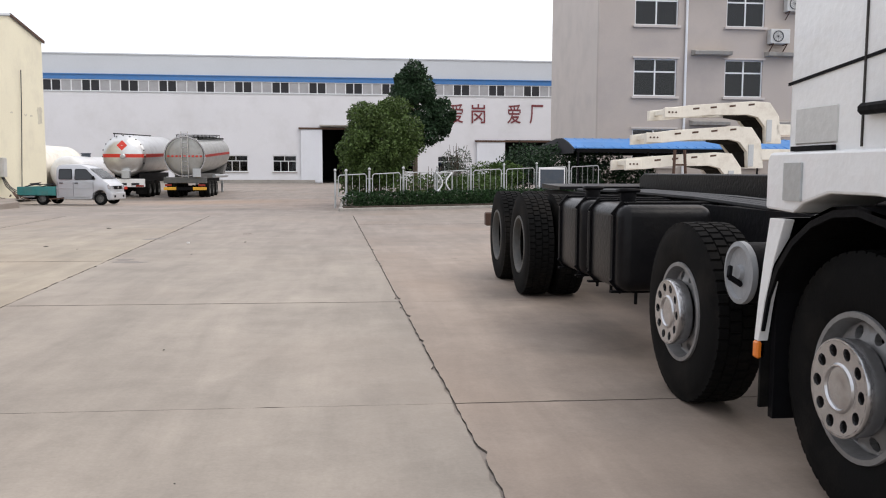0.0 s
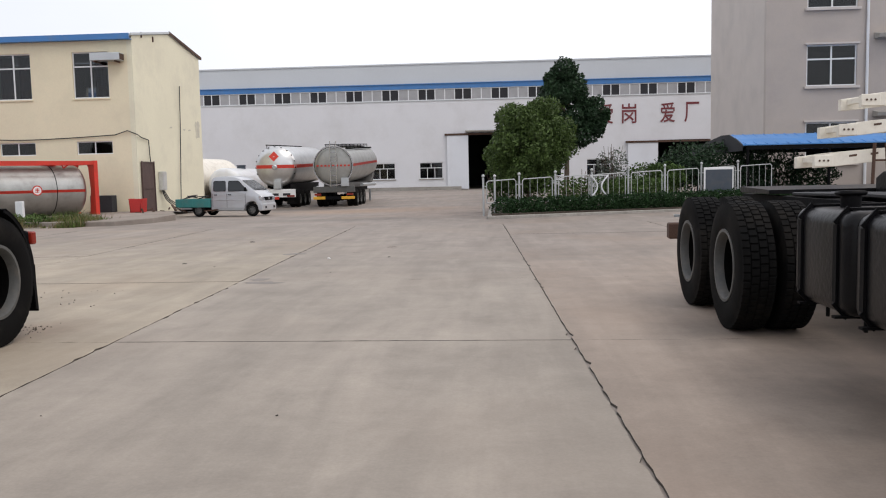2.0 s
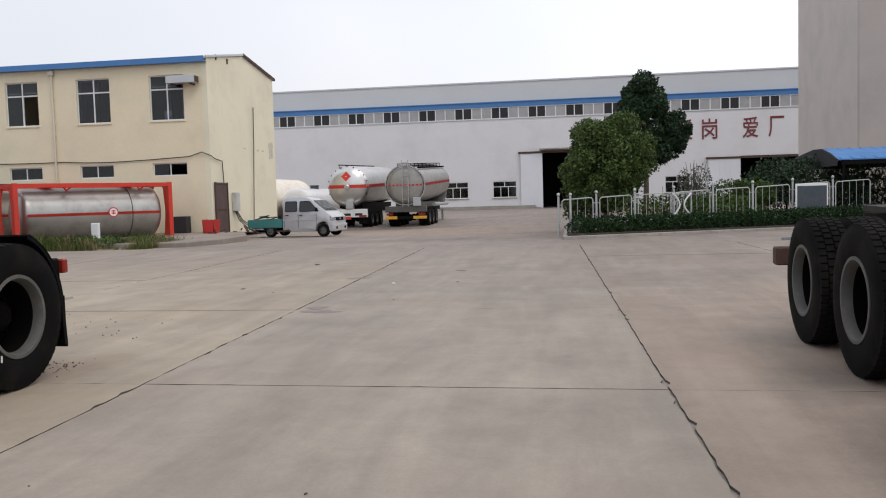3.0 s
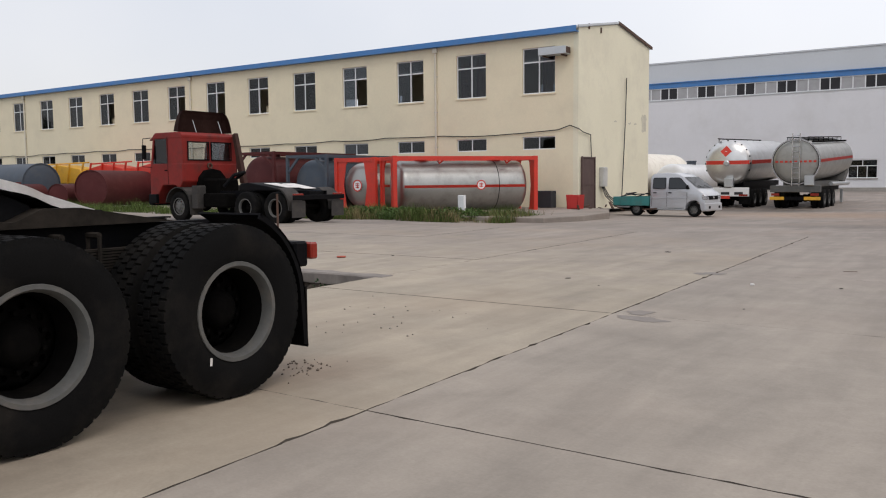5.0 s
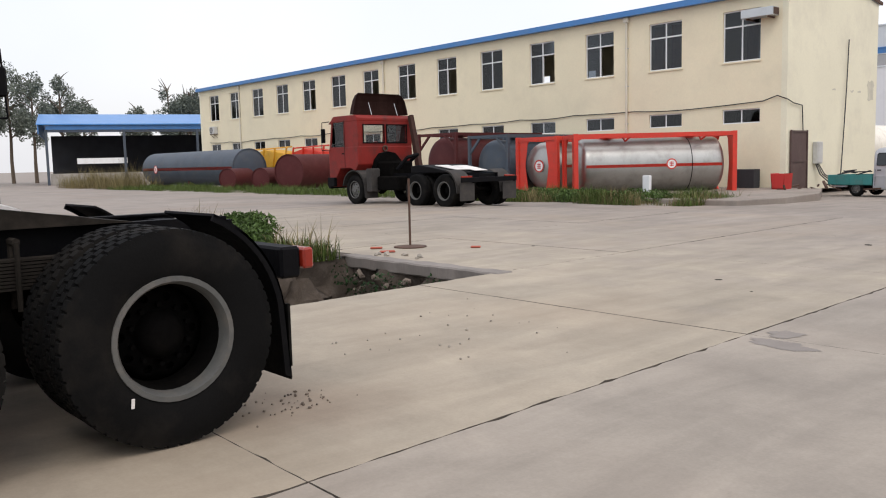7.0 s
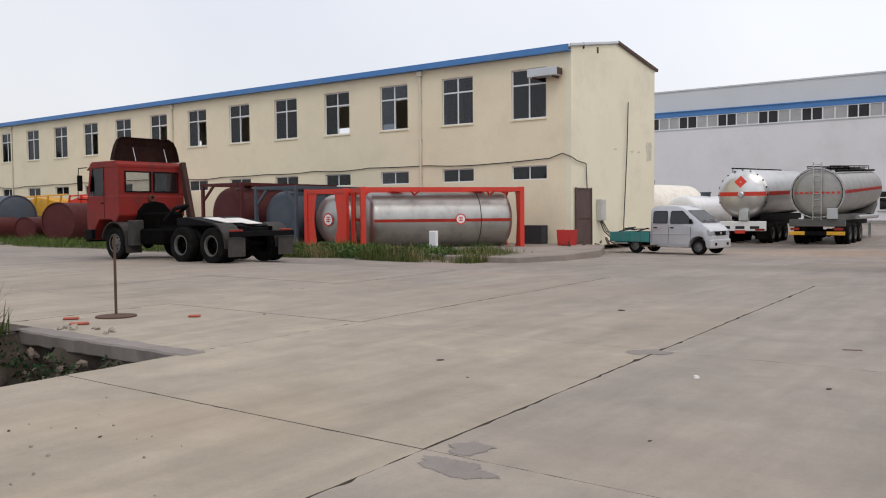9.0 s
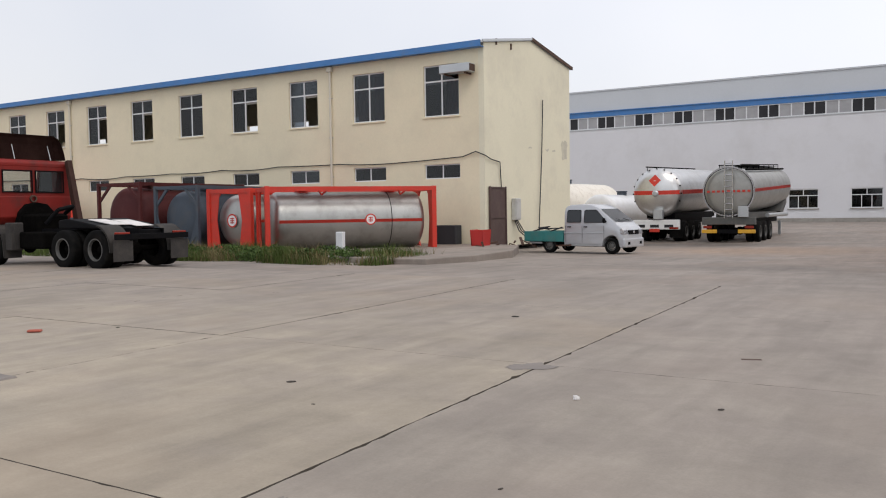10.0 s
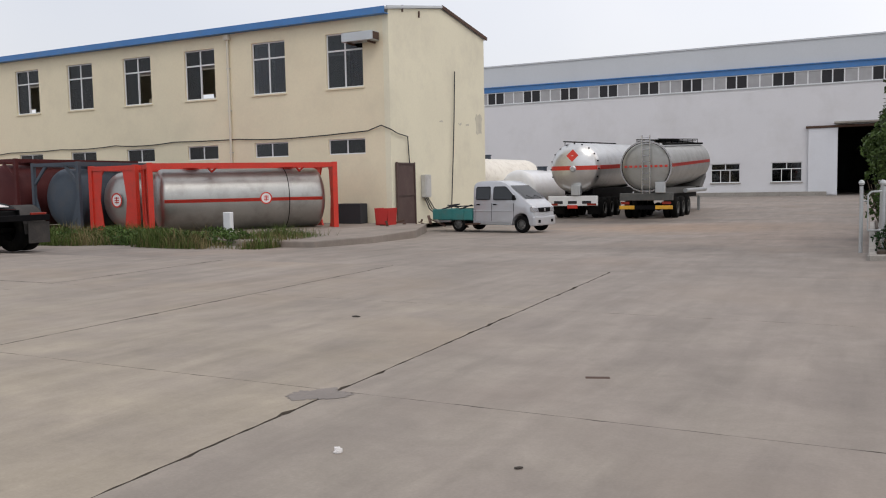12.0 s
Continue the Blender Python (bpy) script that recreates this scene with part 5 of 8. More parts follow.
def front_red_truck():
    t = thing("truck", "bright red cab-over truck with black mirror", "truck", pose(-16.9, 7.98, 0, 0, 0, -90))
    cab = cab_body(t, 2.75, 4.9, RED_CAB, zf=1.18, zr=3.12, deflector=False, screen=SCREEN)
    # rounded roof fairing and dark visor above the windscreen
    part("roof_fairing", prism(B(), [(2.8, 3.1), (4.55, 3.1), (4.62, 3.2), (4.5, 3.42), (4.2, 3.7), (3.8, 3.88), (3.3, 3.95), (2.9, 3.9), (2.8, 3.75)], "x", -1.14, 1.14, 0.09), RED_CAB, cab)
    part("visor", prism(B(), [(4.62, 3.02), (5.02, 2.86), (5.04, 2.92), (4.66, 3.14)], "x", -1.12, 1.12, 0.01), BLACK, cab, "dark sun visor")
    for x in (-1.0, -0.5, 0.0, 0.5, 1.0):
        part("marker_lamp", box(B(), x - 0.09, 4.55, 3.13, x + 0.09, 4.68, 3.2, 0.02), BLACK, cab)
    chassis(t, -3.0, 4.4)
    for s in (-1, 1):
        wheel(t, 1.2 * s, 3.6, s, 0.54, style="plain", block=False)
        for y in (-1.6, -0.25):
            twin(t, 1.22 * s, y, s, block=False)
    for y in (3.6, -1.6, -0.25):
        axle(t, y)
    part("name_bar", box(B(), -0.35, 4.902, 2.0, 0.35, 4.915, 2.05), WHITE, t, "short white lettering bar")
    return t


# ---- white eight-wheel chassis truck ----
def white_truck():
    t = thing("truck", "new white cab truck chassis with four axles and black tanks", "truck", pose(3.03, 10.1, 0, 0, 0, 180))
    # the seen side is +x (world -x); +y is world -y
    for s in (-1, 1):
        for y in (0.0, 1.35):
            twin(t, 1.24 * s, y, s)
        for y in (5.58, 7.30):
            wheel(t, 1.15 * s, y, s, 0.52, style="chrome")
        leaf_spring(t, 0.56 * s, -0.1, 1.45, 0.93)
    for y in (0.0, 1.35, 5.58, 7.30):
        axle(t, y)
    chassis(t, -1.0, 8.6, 0.80, 1.08, cross=9)
    part("rear_beam", box(B(), -0.6, -1.25, 0.72, 0.85, -1.02, 0.98, 0.02), BLACK, t)
    part("tail_bracket", box(B(), 0.86, -1.2, 0.58, 1.2, -1.05, 0.76, 0.015), RUST, t, "rusty tail lamp bracket")
    part("plate_bracket", box(B(), 0.85, -1.2, 0.82, 1.12, -1.17, 0.85), GALV, t)
    # long black guard plate over the rear wheels
    bm = prism(B(), [(0.2, 1.09), (4.5, 1.09), (4.35, 1.30), (0.35, 1.30), (0.2, 1.24)], "x", -1.2, -0.5, 0.01)
    part("guard_plate", bm, BLACKBOX, t, "matt black guard plate")
    bm = prism(B(), [(-0.75, 1.10), (0.2, 1.10), (0.2, 1.14), (-0.75, 1.16)], "x", -0.9, 0.5)
    part("tail_plate", bm, BLACKBOX, t)
    # two black tanks with straps on the seen side
    for y0, y1 in ((2.95, 3.80), (3.86, 4.72)):
        tank = part("fuel_tank", box(B(), 0.55, y0, 0.50, 1.22, y1, 1.10, 0.09, segments=4), BLACKBOX, t, "matt black moulded tank", smooth=True)
        for ys in (y0 + 0.14, y1 - 0.16):
            bm = B()
            box(bm, 0.535, ys, 0.485, 1.235, ys + 0.05, 0.499)
            box(bm, 0.60, ys, 1.101, 1.15, ys + 0.05, 1.115)
            box(bm, 1.221, ys, 0.58, 1.235, ys + 0.05, 1.02)
            beam(bm, (1.15, ys + 0.025, 1.108), (1.228, ys + 0.025, 1.02), 0.014, 0.05)
            beam(bm, (1.15, ys + 0.025, 0.492), (1.228, ys + 0.025, 0.58), 0.014, 0.05)
            rod(bm, (1.05, ys + 0.02, 0.40), (1.05, ys + 0.02, 0.50), 0.012, 6)
            part("strap", bm, BLACK, tank)
        bm = rod(B(), (0.98, y0 + 0.3, 1.09), (0.98, y0 + 0.3, 1.17), 0.06, 14)
        box(bm, 0.90, y0 + 0.24, 1.17, 1.06, y0 + 0.36, 1.20, 0.012)
        part("filler_cap", bm, BLACK, tank, smooth=True)
    part("battery_box", box(B(), -1.2, 2.9, 0.5, -0.55, 4.6, 1.1, 0.05), BLACKBOX, t)
    for k, x in enumerate((0.1, 0.2, 0.3, -0.05)):
        part("hose", tube(B(), [(x, 0.3, 1.1), (x + 0.05, 2.0, 1.13), (x, 3.8, 1.12), (x + 0.1, 5.2, 1.1), (x - 0.05, 6.6, 1.12)], 0.018, 6), CABLE, t)
    part("steering_box", box(B(), -0.3, 5.0, 0.95, 0.3, 5.6, 1.16, 0.02), BLACK, t)
    # air tank with a pale end between the steered axles
    m = Matrix.Translation((0.70, 6.27, 0.83)) @ pose(0, 0, 0, 0, 90) @ Matrix.Diagonal((0.66, 0.66, 1, 1))
    bm = lathe(B(), [(0, -0.3), (0.19, -0.28), (0.23, -0.2), (0.23, 0.36), (0.225, 0.39), (0, 0.39)], m, 32)
    air = part("air_tank", bm, BLACK, t, "black air cleaner drum with a grey lid", smooth=True)
    bm = lathe(B(), [(0.232, 0.395), (0.238, 0.40), (0.235, 0.425), (0.20, 0.43), (0.19, 0.41), (0.06, 0.41), (0.05, 0.43), (0, 0.43)], m, 32)
    part("lid", bm, LID, air, "grey round drum lid with a dark handle", smooth=True)
    part("handle", tube(B(), [m @ Vector((0.09, 0.02, 0.41)), m @ Vector((0.03, 0.0, 0.47)), m @ Vector((-0.04, -0.05, 0.45))], 0.014), BLACK, air)
    part("intake_pipe", tube(B(), [(0.5, 6.1, 1.02), (0.75, 6.35, 1.08), (0.9, 6.8, 1.1)], 0.05, 10), RIM_GREY, t, "grey intake pipe", smooth=True)
    # engine, gearbox, shafts and arch liners: bulk added to shade the ground below
    part("engine", box(B(), -0.42, 7.2, 0.42, 0.42, 8.8, 1.2, 0.06), BLACK, t)
    part("gearbox", box(B(), -0.3, 5.9, 0.45, 0.3, 7.2, 0.95, 0.08), BLACK, t)
    part("prop_shaft", rod(B(), (0, 1.4, 0.62), (0, 5.9, 0.66), 0.07, 10), BLACK, t)
    for y in (0.0, 1.35):
        for s in (-1, 1):
            part("brake_chamber", rod(B(), (0.42 * s, y + 0.32, 0.66), (0.62 * s, y + 0.32, 0.66), 0.1, 12), BLACK, t)
    part("floor_pan", prism(B(), [(6.95, 1.2), (7.9, 1.2), (8.3, 0.95), (8.9, 0.5), (8.9, 0.45), (8.2, 0.9), (7.85, 1.14), (6.95, 1.14)], "x", -0.62, 0.62), BLACK, t)
    part("arch_back", box(B(), 0.56, 6.84, 0.3, 0.62, 8.2, 1.2), BLACK, t, "black inner wheel arch panel")
    part("arch_back", box(B(), -0.62, 6.84, 0.3, -0.56, 8.2, 1.2), BLACK, t)
    part("arch_wall", box(B(), 0.62, 6.72, 0.24, 1.18, 6.76, 1.13), BLACK, t, "black rear panel of the wheel arch")
    bm = B()
    beam(bm, (0.5, 6.3, 0.7), (1.0, 6.3, 0.55), 0.05, 0.05)
    part("steering_link", bm, BLACK, t)
    # rear wall of the front wheel arch with a white strip and amber lamp
    bm = prism(B(), [(6.775, 1.13), (6.90, 1.13), (6.82, 0.95), (6.755, 0.76), (6.715, 0.58), (6.675, 0.58), (6.70, 0.76), (6.735, 0.95)], "x", 1.19, 1.235, 0.003)
    part("arch_strip", bm, WHITE, t, "white mudguard edge")
    part("side_lamp", box(B(), 1.20, 6.67, 0.50, 1.24, 6.715, 0.578, 0.008), ORANGE, t, "amber side marker lamp")
    fender(t, 0.62, 1.23, 7.36, 0.67, 8, 150, BLACK, "black front wheel arch", side=1)
    part("mud_flap", box(B(), 0.65, 6.70, 0.28, 1.22, 6.715, 0.62), RUBBER, t)
    # cab
    cab = part("cab", prism(B(), [(6.81, 1.40), (6.81, 3.35), (6.94, 3.5), (8.7, 3.5), (9.05, 1.9), (9.08, 0.5), (8.45, 0.5), (8.25, 1.05), (7.9, 1.24), (7.2, 1.26), (6.87, 1.2)], "x", -1.22, 1.20, 0.05), WHITE, t)
    part("lower_skirt", prism(B(), [(6.725, 1.17), (6.725, 1.37), (6.75, 1.41), (8.9, 1.41), (8.9, 1.22), (7.75, 1.22), (7.5, 1.245), (7.2, 1.245), (7.02, 1.20), (6.95, 1.16)], "x", 0.9, 1.232, 0.012), WHITE, cab)
    part("rear_vent", box(B(), 1.233, 6.885, 1.21, 1.242, 7.02, 1.365), GALV, cab, "grey ribbed vent")
    part("seam", prism(B(), [(6.83, 1.685), (8.9, 1.86), (8.9, 1.872), (6.83, 1.697)], "x", 1.198, 1.206), BLACK, cab)
    part("seam", box(B(), 1.198, 7.35, 1.42, 1.206, 7.358, 3.3), DUSTY, cab)
    part("recess", box(B(), 1.196, 6.90, 1.44, 1.206, 7.20, 1.585, 0.004), AC_WHITE, cab, "shallow moulded panel")
    part("door_handle", box(B(), 1.20, 7.38, 1.53, 1.25, 7.60, 1.57, 0.012), BLACK, cab)
    part("sill_shadow_strip", box(B(), 1.0, 6.89, 1.412, 1.218, 7.19, 1.432), BLACK, cab)
    part("side_window", box(B(), 1.20, 7.75, 1.95, 1.21, 8.65, 2.8), CAR_GLASS, cab)
    part("windscreen", prism(B(), [(9.06, 1.95), (8.76, 3.25), (8.78, 3.26), (9.08, 1.96)], "x", -1.05, 1.05), CAR_GLASS, cab)
    part("bumper", box(B(), -1.24, 8.85, 0.4, 1.24, 9.2, 0.9, 0.04), WHITE, cab)
    return t


near_tractor()
red_tractor()
front_red_truck()
white_truck()


# ---- silver mini truck ----
def mini_truck():
    t = thing("mini_truck", "silver-white double-cab mini truck with a teal cargo bed", "truck", pose(-12.2, 39.3, -0.26, 0, 0, -98))
    # +y forward; wheelbase 2.6; its right side (+x) faces the yard
    for y in (-1.3, 1.3):
        for s in (-1, 1):
            wheel(t, 0.74 * s, y, s, 0.285, 0.18, style="plain", block=False)

    def lean(bm):
        """Draws the sides in above the waistline and rounds the nose in plan."""
        for v in bm.verts:
            if v.co.y > 1.45:
                v.co.y = 1.45 + 0.62 * (v.co.y - 1.45)
            if v.co.y < 0:
                v.co.y *= 0.84
            if v.co.z > 1.02:
                v.co.x *= 1 - 0.17 * (v.co.z - 1.02)
            if v.co.y > 1.55:
                v.co.x *= 1 - 0.3 * (v.co.y - 1.55)
        return bm

    prof = [(-0.79, 0.30), (-0.79, 1.50), (-0.76, 1.66), (-0.66, 1.75), (-0.45, 1.79), (0.1, 1.805), (0.45, 1.78), (0.68, 1.70), (0.80, 1.62),
            (1.45, 1.15), (1.56, 1.08), (1.80, 0.99), (1.93, 0.88), (2.0, 0.70), (2.02, 0.50), (1.99, 0.24), (1.76, 0.22),
            (1.68, 0.30), (1.64, 0.46), (1.54, 0.59), (1.40, 0.66), (1.24, 0.66), (1.09, 0.60), (0.98, 0.48), (0.93, 0.26)]
    body = part("body", lean(prism(B(), prof, "x", -0.76, 0.76, 0.055)), VAN_SILVER, t, smooth=True)
    rear_pane = [(-0.60, 1.16), (0.02, 1.16), (0.04, 1.20), (0.04, 1.54), (0.0, 1.58), (-0.56, 1.58), (-0.62, 1.52), (-0.62, 1.20)]
    front_pane = [(0.22, 1.15), (1.06, 1.15), (1.10, 1.18), (0.70, 1.54), (0.62, 1.58), (0.26, 1.58), (0.20, 1.53), (0.20, 1.19)]
    for s in (-1, 1):
        for outline in (rear_pane, front_pane):
            lo = (0.755, 0.764) if s > 0 else (-0.764, -0.755)
            grown = [(y + (0.022 if y > sum(p[0] for p in outline) / 8 else -0.022), z + (0.022 if z > 1.36 else -0.022)) for y, z in outline]
            seal = part("window_seal", lean(prism(B(), grown, "x", *lo)), BLACK, body)
            lo = (0.764, 0.768) if s > 0 else (-0.768, -0.764)
            part("side_window", lean(prism(B(), outline, "x", *lo)), DARKGLASS, seal)
        for y in (-0.58, 0.11, 1.0):
            bm = box(B(), 0.758 * s - 0.003, y, 0.40, 0.758 * s + 0.003, y + 0.012, 1.02)
            part("door_seam", bm, DARK, body)
        for y in (-0.50, 0.18):
            part("door_handle", box(B(), 0.766 * s - 0.014, y, 0.955, 0.766 * s + 0.014, y + 0.15, 0.995, 0.008), BLACK, body)
        part("waist_crease", box(B(), 0.762 * s - 0.006, -0.65, 0.74, 0.762 * s + 0.006, 1.0, 0.765, 0.005), VAN_SILVER, body)
        part("headlamp", lean(prism(B(), [(1.80, 0.72), (2.005, 0.70), (1.965, 0.86), (1.84, 0.93), (1.76, 0.88)], "x", *sorted((0.46 * s, 0.79 * s)), 0.015)), CHROME, body, "clear headlamp")
        part("mirror", box(B(), 0.82 * s - 0.07, 1.0, 1.12, 0.82 * s + 0.07, 1.08, 1.30, 0.03), BLACK, body)
        part("sill", box(B(), 0.748 * s - 0.012, -0.64, 0.27, 0.748 * s + 0.012, 0.92, 0.36, 0.008), GALV, body)
        part("fog_lamp", lean(box(B(), 0.5 * s - 0.08, 1.95, 0.34, 0.5 * s + 0.08, 2.11, 0.44)), BLACK, body)
    bm = B()
    vs = [bm.verts.new(p) for p in ((-0.70, 1.458, 1.165), (0.70, 1.458, 1.165), (0.63, 0.83, 1.625), (-0.63, 0.83, 1.625))]
    bm.faces.new(vs)
    bmesh.ops.solidify(bm, geom=bm.faces[:], thickness=0.015)
    part("windscreen", bm, SCREEN, body, "opaque windscreen, its grey painted as a pale sky reflection")
    for x in (-0.35, 0.2):
        part("wiper", tube(B(), [(x, 1.49, 1.17), (x + 0.3, 1.36, 1.27)], 0.01, 5), BLACK, body)
    part("grille", lean(box(B(), -0.42, 1.93, 0.70, 0.42, 2.03, 0.85)), BLACK, body)
    part("badge", lathe(B(), [(0, 0.0), (0.055, 0.0), (0.05, 0.015), (0, 0.015)], Matrix.Translation((0, 1.81, 0.78)) @ pose(0, 0, 0, -90), 16), CHROME, body)
    part("bumper", lean(box(B(), -0.80, 1.90, 0.24, 0.80, 2.09, 0.56, 0.05, segments=2)), VAN_SILVER, body)
    bed = part("cargo_bed", box(B(), -0.74, -2.42, 0.42, 0.74, -0.70, 0.47), TEAL, t)
    for q in ((-0.76, -2.42, -0.73, -0.70), (0.73, -2.42, 0.76, -0.70), (-0.73, -2.42, 0.73, -2.39), (-0.73, -0.73, 0.73, -0.70)):
        part("bed_side", box(B(), q[0], q[1], 0.44, q[2], q[3], 0.80, 0.008), TEAL, bed, "teal painted drop side")
    for y in (-2.1, -1.6, -1.1):
        part("stake", box(B(), 0.757, y, 0.44, 0.775, y + 0.05, 0.78), TEAL, bed)
    part("underframe", box(B(), -0.4, -2.3, 0.24, 0.4, 1.6, 0.42), BLACK, t)
    part("side_guard", box(B(), 0.6, -2.40, 0.34, 0.70, -1.66, 0.40), GALV, t)
    rnd = random.Random(5)
    for k in range(9):
        x, y = rnd.uniform(-0.55, 0.4), rnd.uniform(-2.3, -1.5)
        part("scrap_bar", beam(B(), (x, y, 0.78 + 0.02 * k), (x + rnd.uniform(-0.25, 0.25), y + rnd.uniform(0.4, 0.65), 0.84 + rnd.uniform(0, 0.14)), 0.06, 0.04), DARK, bed, "dark scrap bar lying in the bed")
    return t


mini_truck()


# ---- tank trailers ----
def tank_body(bm, r, y0, y1, z, bulge=0.45, seg=40):
    m = Matrix.Translation((0, 0, z)) @ pose(0, 0, 0, -90)
    prof = [(0, y0 - bulge)]
    for k in range(1, 7):
        a = k * math.pi / 12
        prof.append((r * math.sin(a), y0 - bulge * math.cos(a)))
    prof += [(r, y0 + 0.15), (r, y1 - 0.15)]
    for k in range(6, 0, -1):
        a = k * math.pi / 12
        prof.append((r * math.sin(a), y1 + bulge * math.cos(a)))
    prof.append((0, y1 + bulge))
    return lathe(bm, prof, m, seg)


def band(bm, r, y0, y1, z, za, zb):
    """A painted stripe round both sides of a tank, between the heights za and zb over its axis."""
    for s in (-1, 1):
        a, b = math.sqrt(r * r - za * za), math.sqrt(r * r - zb * zb)
        vs = [bm.verts.new(p) for p in ((s * (a + 0.006), y0, z + za), (s * (a + 0.006), y1, z + za), (s * (b + 0.006), y1, z + zb), (s * (b + 0.006), y0, z + zb))]
        bm.faces.new(vs)
    bmesh.ops.solidify(bm, geom=bm.faces[:], thickness=0.004)
    return bm


def tilted(ob, degrees):
    """Tanks slope down to their rear outlet: turns a part about the rear end of the frame."""
    ob.matrix_basis = Matrix.Translation((0, 0.3, 1.3)) @ Matrix.Rotation(radians(degrees), 4, "X") @ Matrix.Translation((0, -0.3, -1.3))


def running_gear(t, ys, z, r=0.5):
    for y in ys:
        for s in (-1, 1):
            twin(t, 1.22 * s, y, s, r, block=False)
        axle(t, y, r)


def gas_trailer():
    """Pressure tank trailer with a domed silver end and a red diamond."""
    t = thing("tank_trailer", "silver pressure tank trailer with a red stripe and red diamond mark", "trailer", pose(-13.15, 50.4, -0.32, 0, 0, 1.0))
    z, r = 2.42, 1.22
    tank = part("tank", tank_body(B(), r, 0.55, 10.6, z, 0.6), SILVER, t, smooth=True)
    part("stripe", band(B(), r, 0.55, 10.6, z, -0.08, 0.12), RED_FRAME, tank, "red stripe along the tank")
    bm = B()
    n = 20
    for k in range(n):
        # stripe across the domed end
        x0, x1 = -1.2 + 2.4 * k / n, -1.2 + 2.4 * (k + 1) / n
        def yy(x, zz):
            q = min((x * x + zz * zz) / (r * r), 1)
            return 0.55 - 0.6 * math.sqrt(1 - q) - 0.012
        vs = [bm.verts.new(p) for p in ((x0, yy(x0, -0.08), z - 0.08), (x1, yy(x1, -0.08), z - 0.08), (x1, yy(x1, 0.12), z + 0.12), (x0, yy(x0, 0.12), z + 0.12))]
        bm.faces.new(vs)
    part("stripe", bm, RED_FRAME, tank)
    bm = B()
    c = (0.0, 0.62)
    ring = [bm.verts.new((x, 0.55 - 0.6 * math.sqrt(max(1 - (x * x + zz * zz) / (r * r), 0)) - 0.02, z + zz)) for x, zz in ((c[0] - 0.3, c[1]), (c[0], c[1] - 0.3), (c[0] + 0.3, c[1]), (c[0], c[1] + 0.3))]
    bm.faces.new(ring)
    part("hazard_mark", bm, RED_FRAME, tank, "red diamond hazard mark")
    for k in range(13):
        a = radians(-20 + 220 * k / 12)
        x, zz = 0.97 * r * math.cos(a), 0.97 * r * math.sin(a)
        part("lug", box(B(), x - 0.035, 0.38, z + zz - 0.035, x + 0.035, 0.46, z + zz + 0.035, 0.01), RIM_DARK, tank)
    bm = tube(B(), [(-0.5, 0.3, z + r + 0.08), (-0.5, 10.2, z + r + 0.08)], 0.03)
    for k in range(7):
        rod(bm, (-0.5, 0.5 + 1.55 * k, z + r - 0.15), (-0.5, 0.5 + 1.55 * k, z + r + 0.08), 0.02, 6)
    tilted(part("top_rail", bm, RIM_DARK, t, "dark rail along the tank top"), 1.5)
    tilted(tank, 1.5)
    m = Matrix.Translation((0.05, -0.08, z - 0.02)) @ pose(0, 0, 0, 90)
    bm = lathe(B(), [(0.0, 0.05), (0.1, 0.05), (0.16, 0.0), (0.16, -0.1)], m, 16)
    part("gauge", bm, GALV, tank, smooth=True)
    chassis(t, 0.3, 10.5, 0.85, 1.15, mat=BLACK)
    bumper = part("rear_bumper", box(B(), -1.22, -0.05, 0.62, 1.22, 0.12, 1.1, 0.02), WHITE, t, "white rear bumper beam")
    for x in (-0.7, 0.0, 0.7):
        part("cut_out", box(B(), x - 0.22, -0.06, 0.72, x + 0.22, -0.052, 0.86), DARK, bumper)
    part("plate", box(B(), -0.25, -0.065, 0.5, 0.25, -0.052, 0.66), RED_FRAME, bumper)
    for s in (-1, 1):
        part("tail_lamp", box(B(), s * 0.95 - 0.22, -0.07, 0.64, s * 0.95 + 0.22, -0.052, 0.74), REDLENS, bumper)
        part("mud_flap", box(B(), s * 0.9 - 0.32, 0.5, 0.2, s * 0.9 + 0.32, 0.52, 0.85), RUBBER, t)
    part("control_box", box(B(), -0.05, -0.12, 1.12, 0.4, 0.2, 1.6, 0.02), GALV, t)
    running_gear(t, (1.4, 2.7, 4.0), 0)
    part("saddle", box(B(), -0.7, 1.0, 1.15, 0.7, 9.8, 1.45), BLACK, t)
    return t


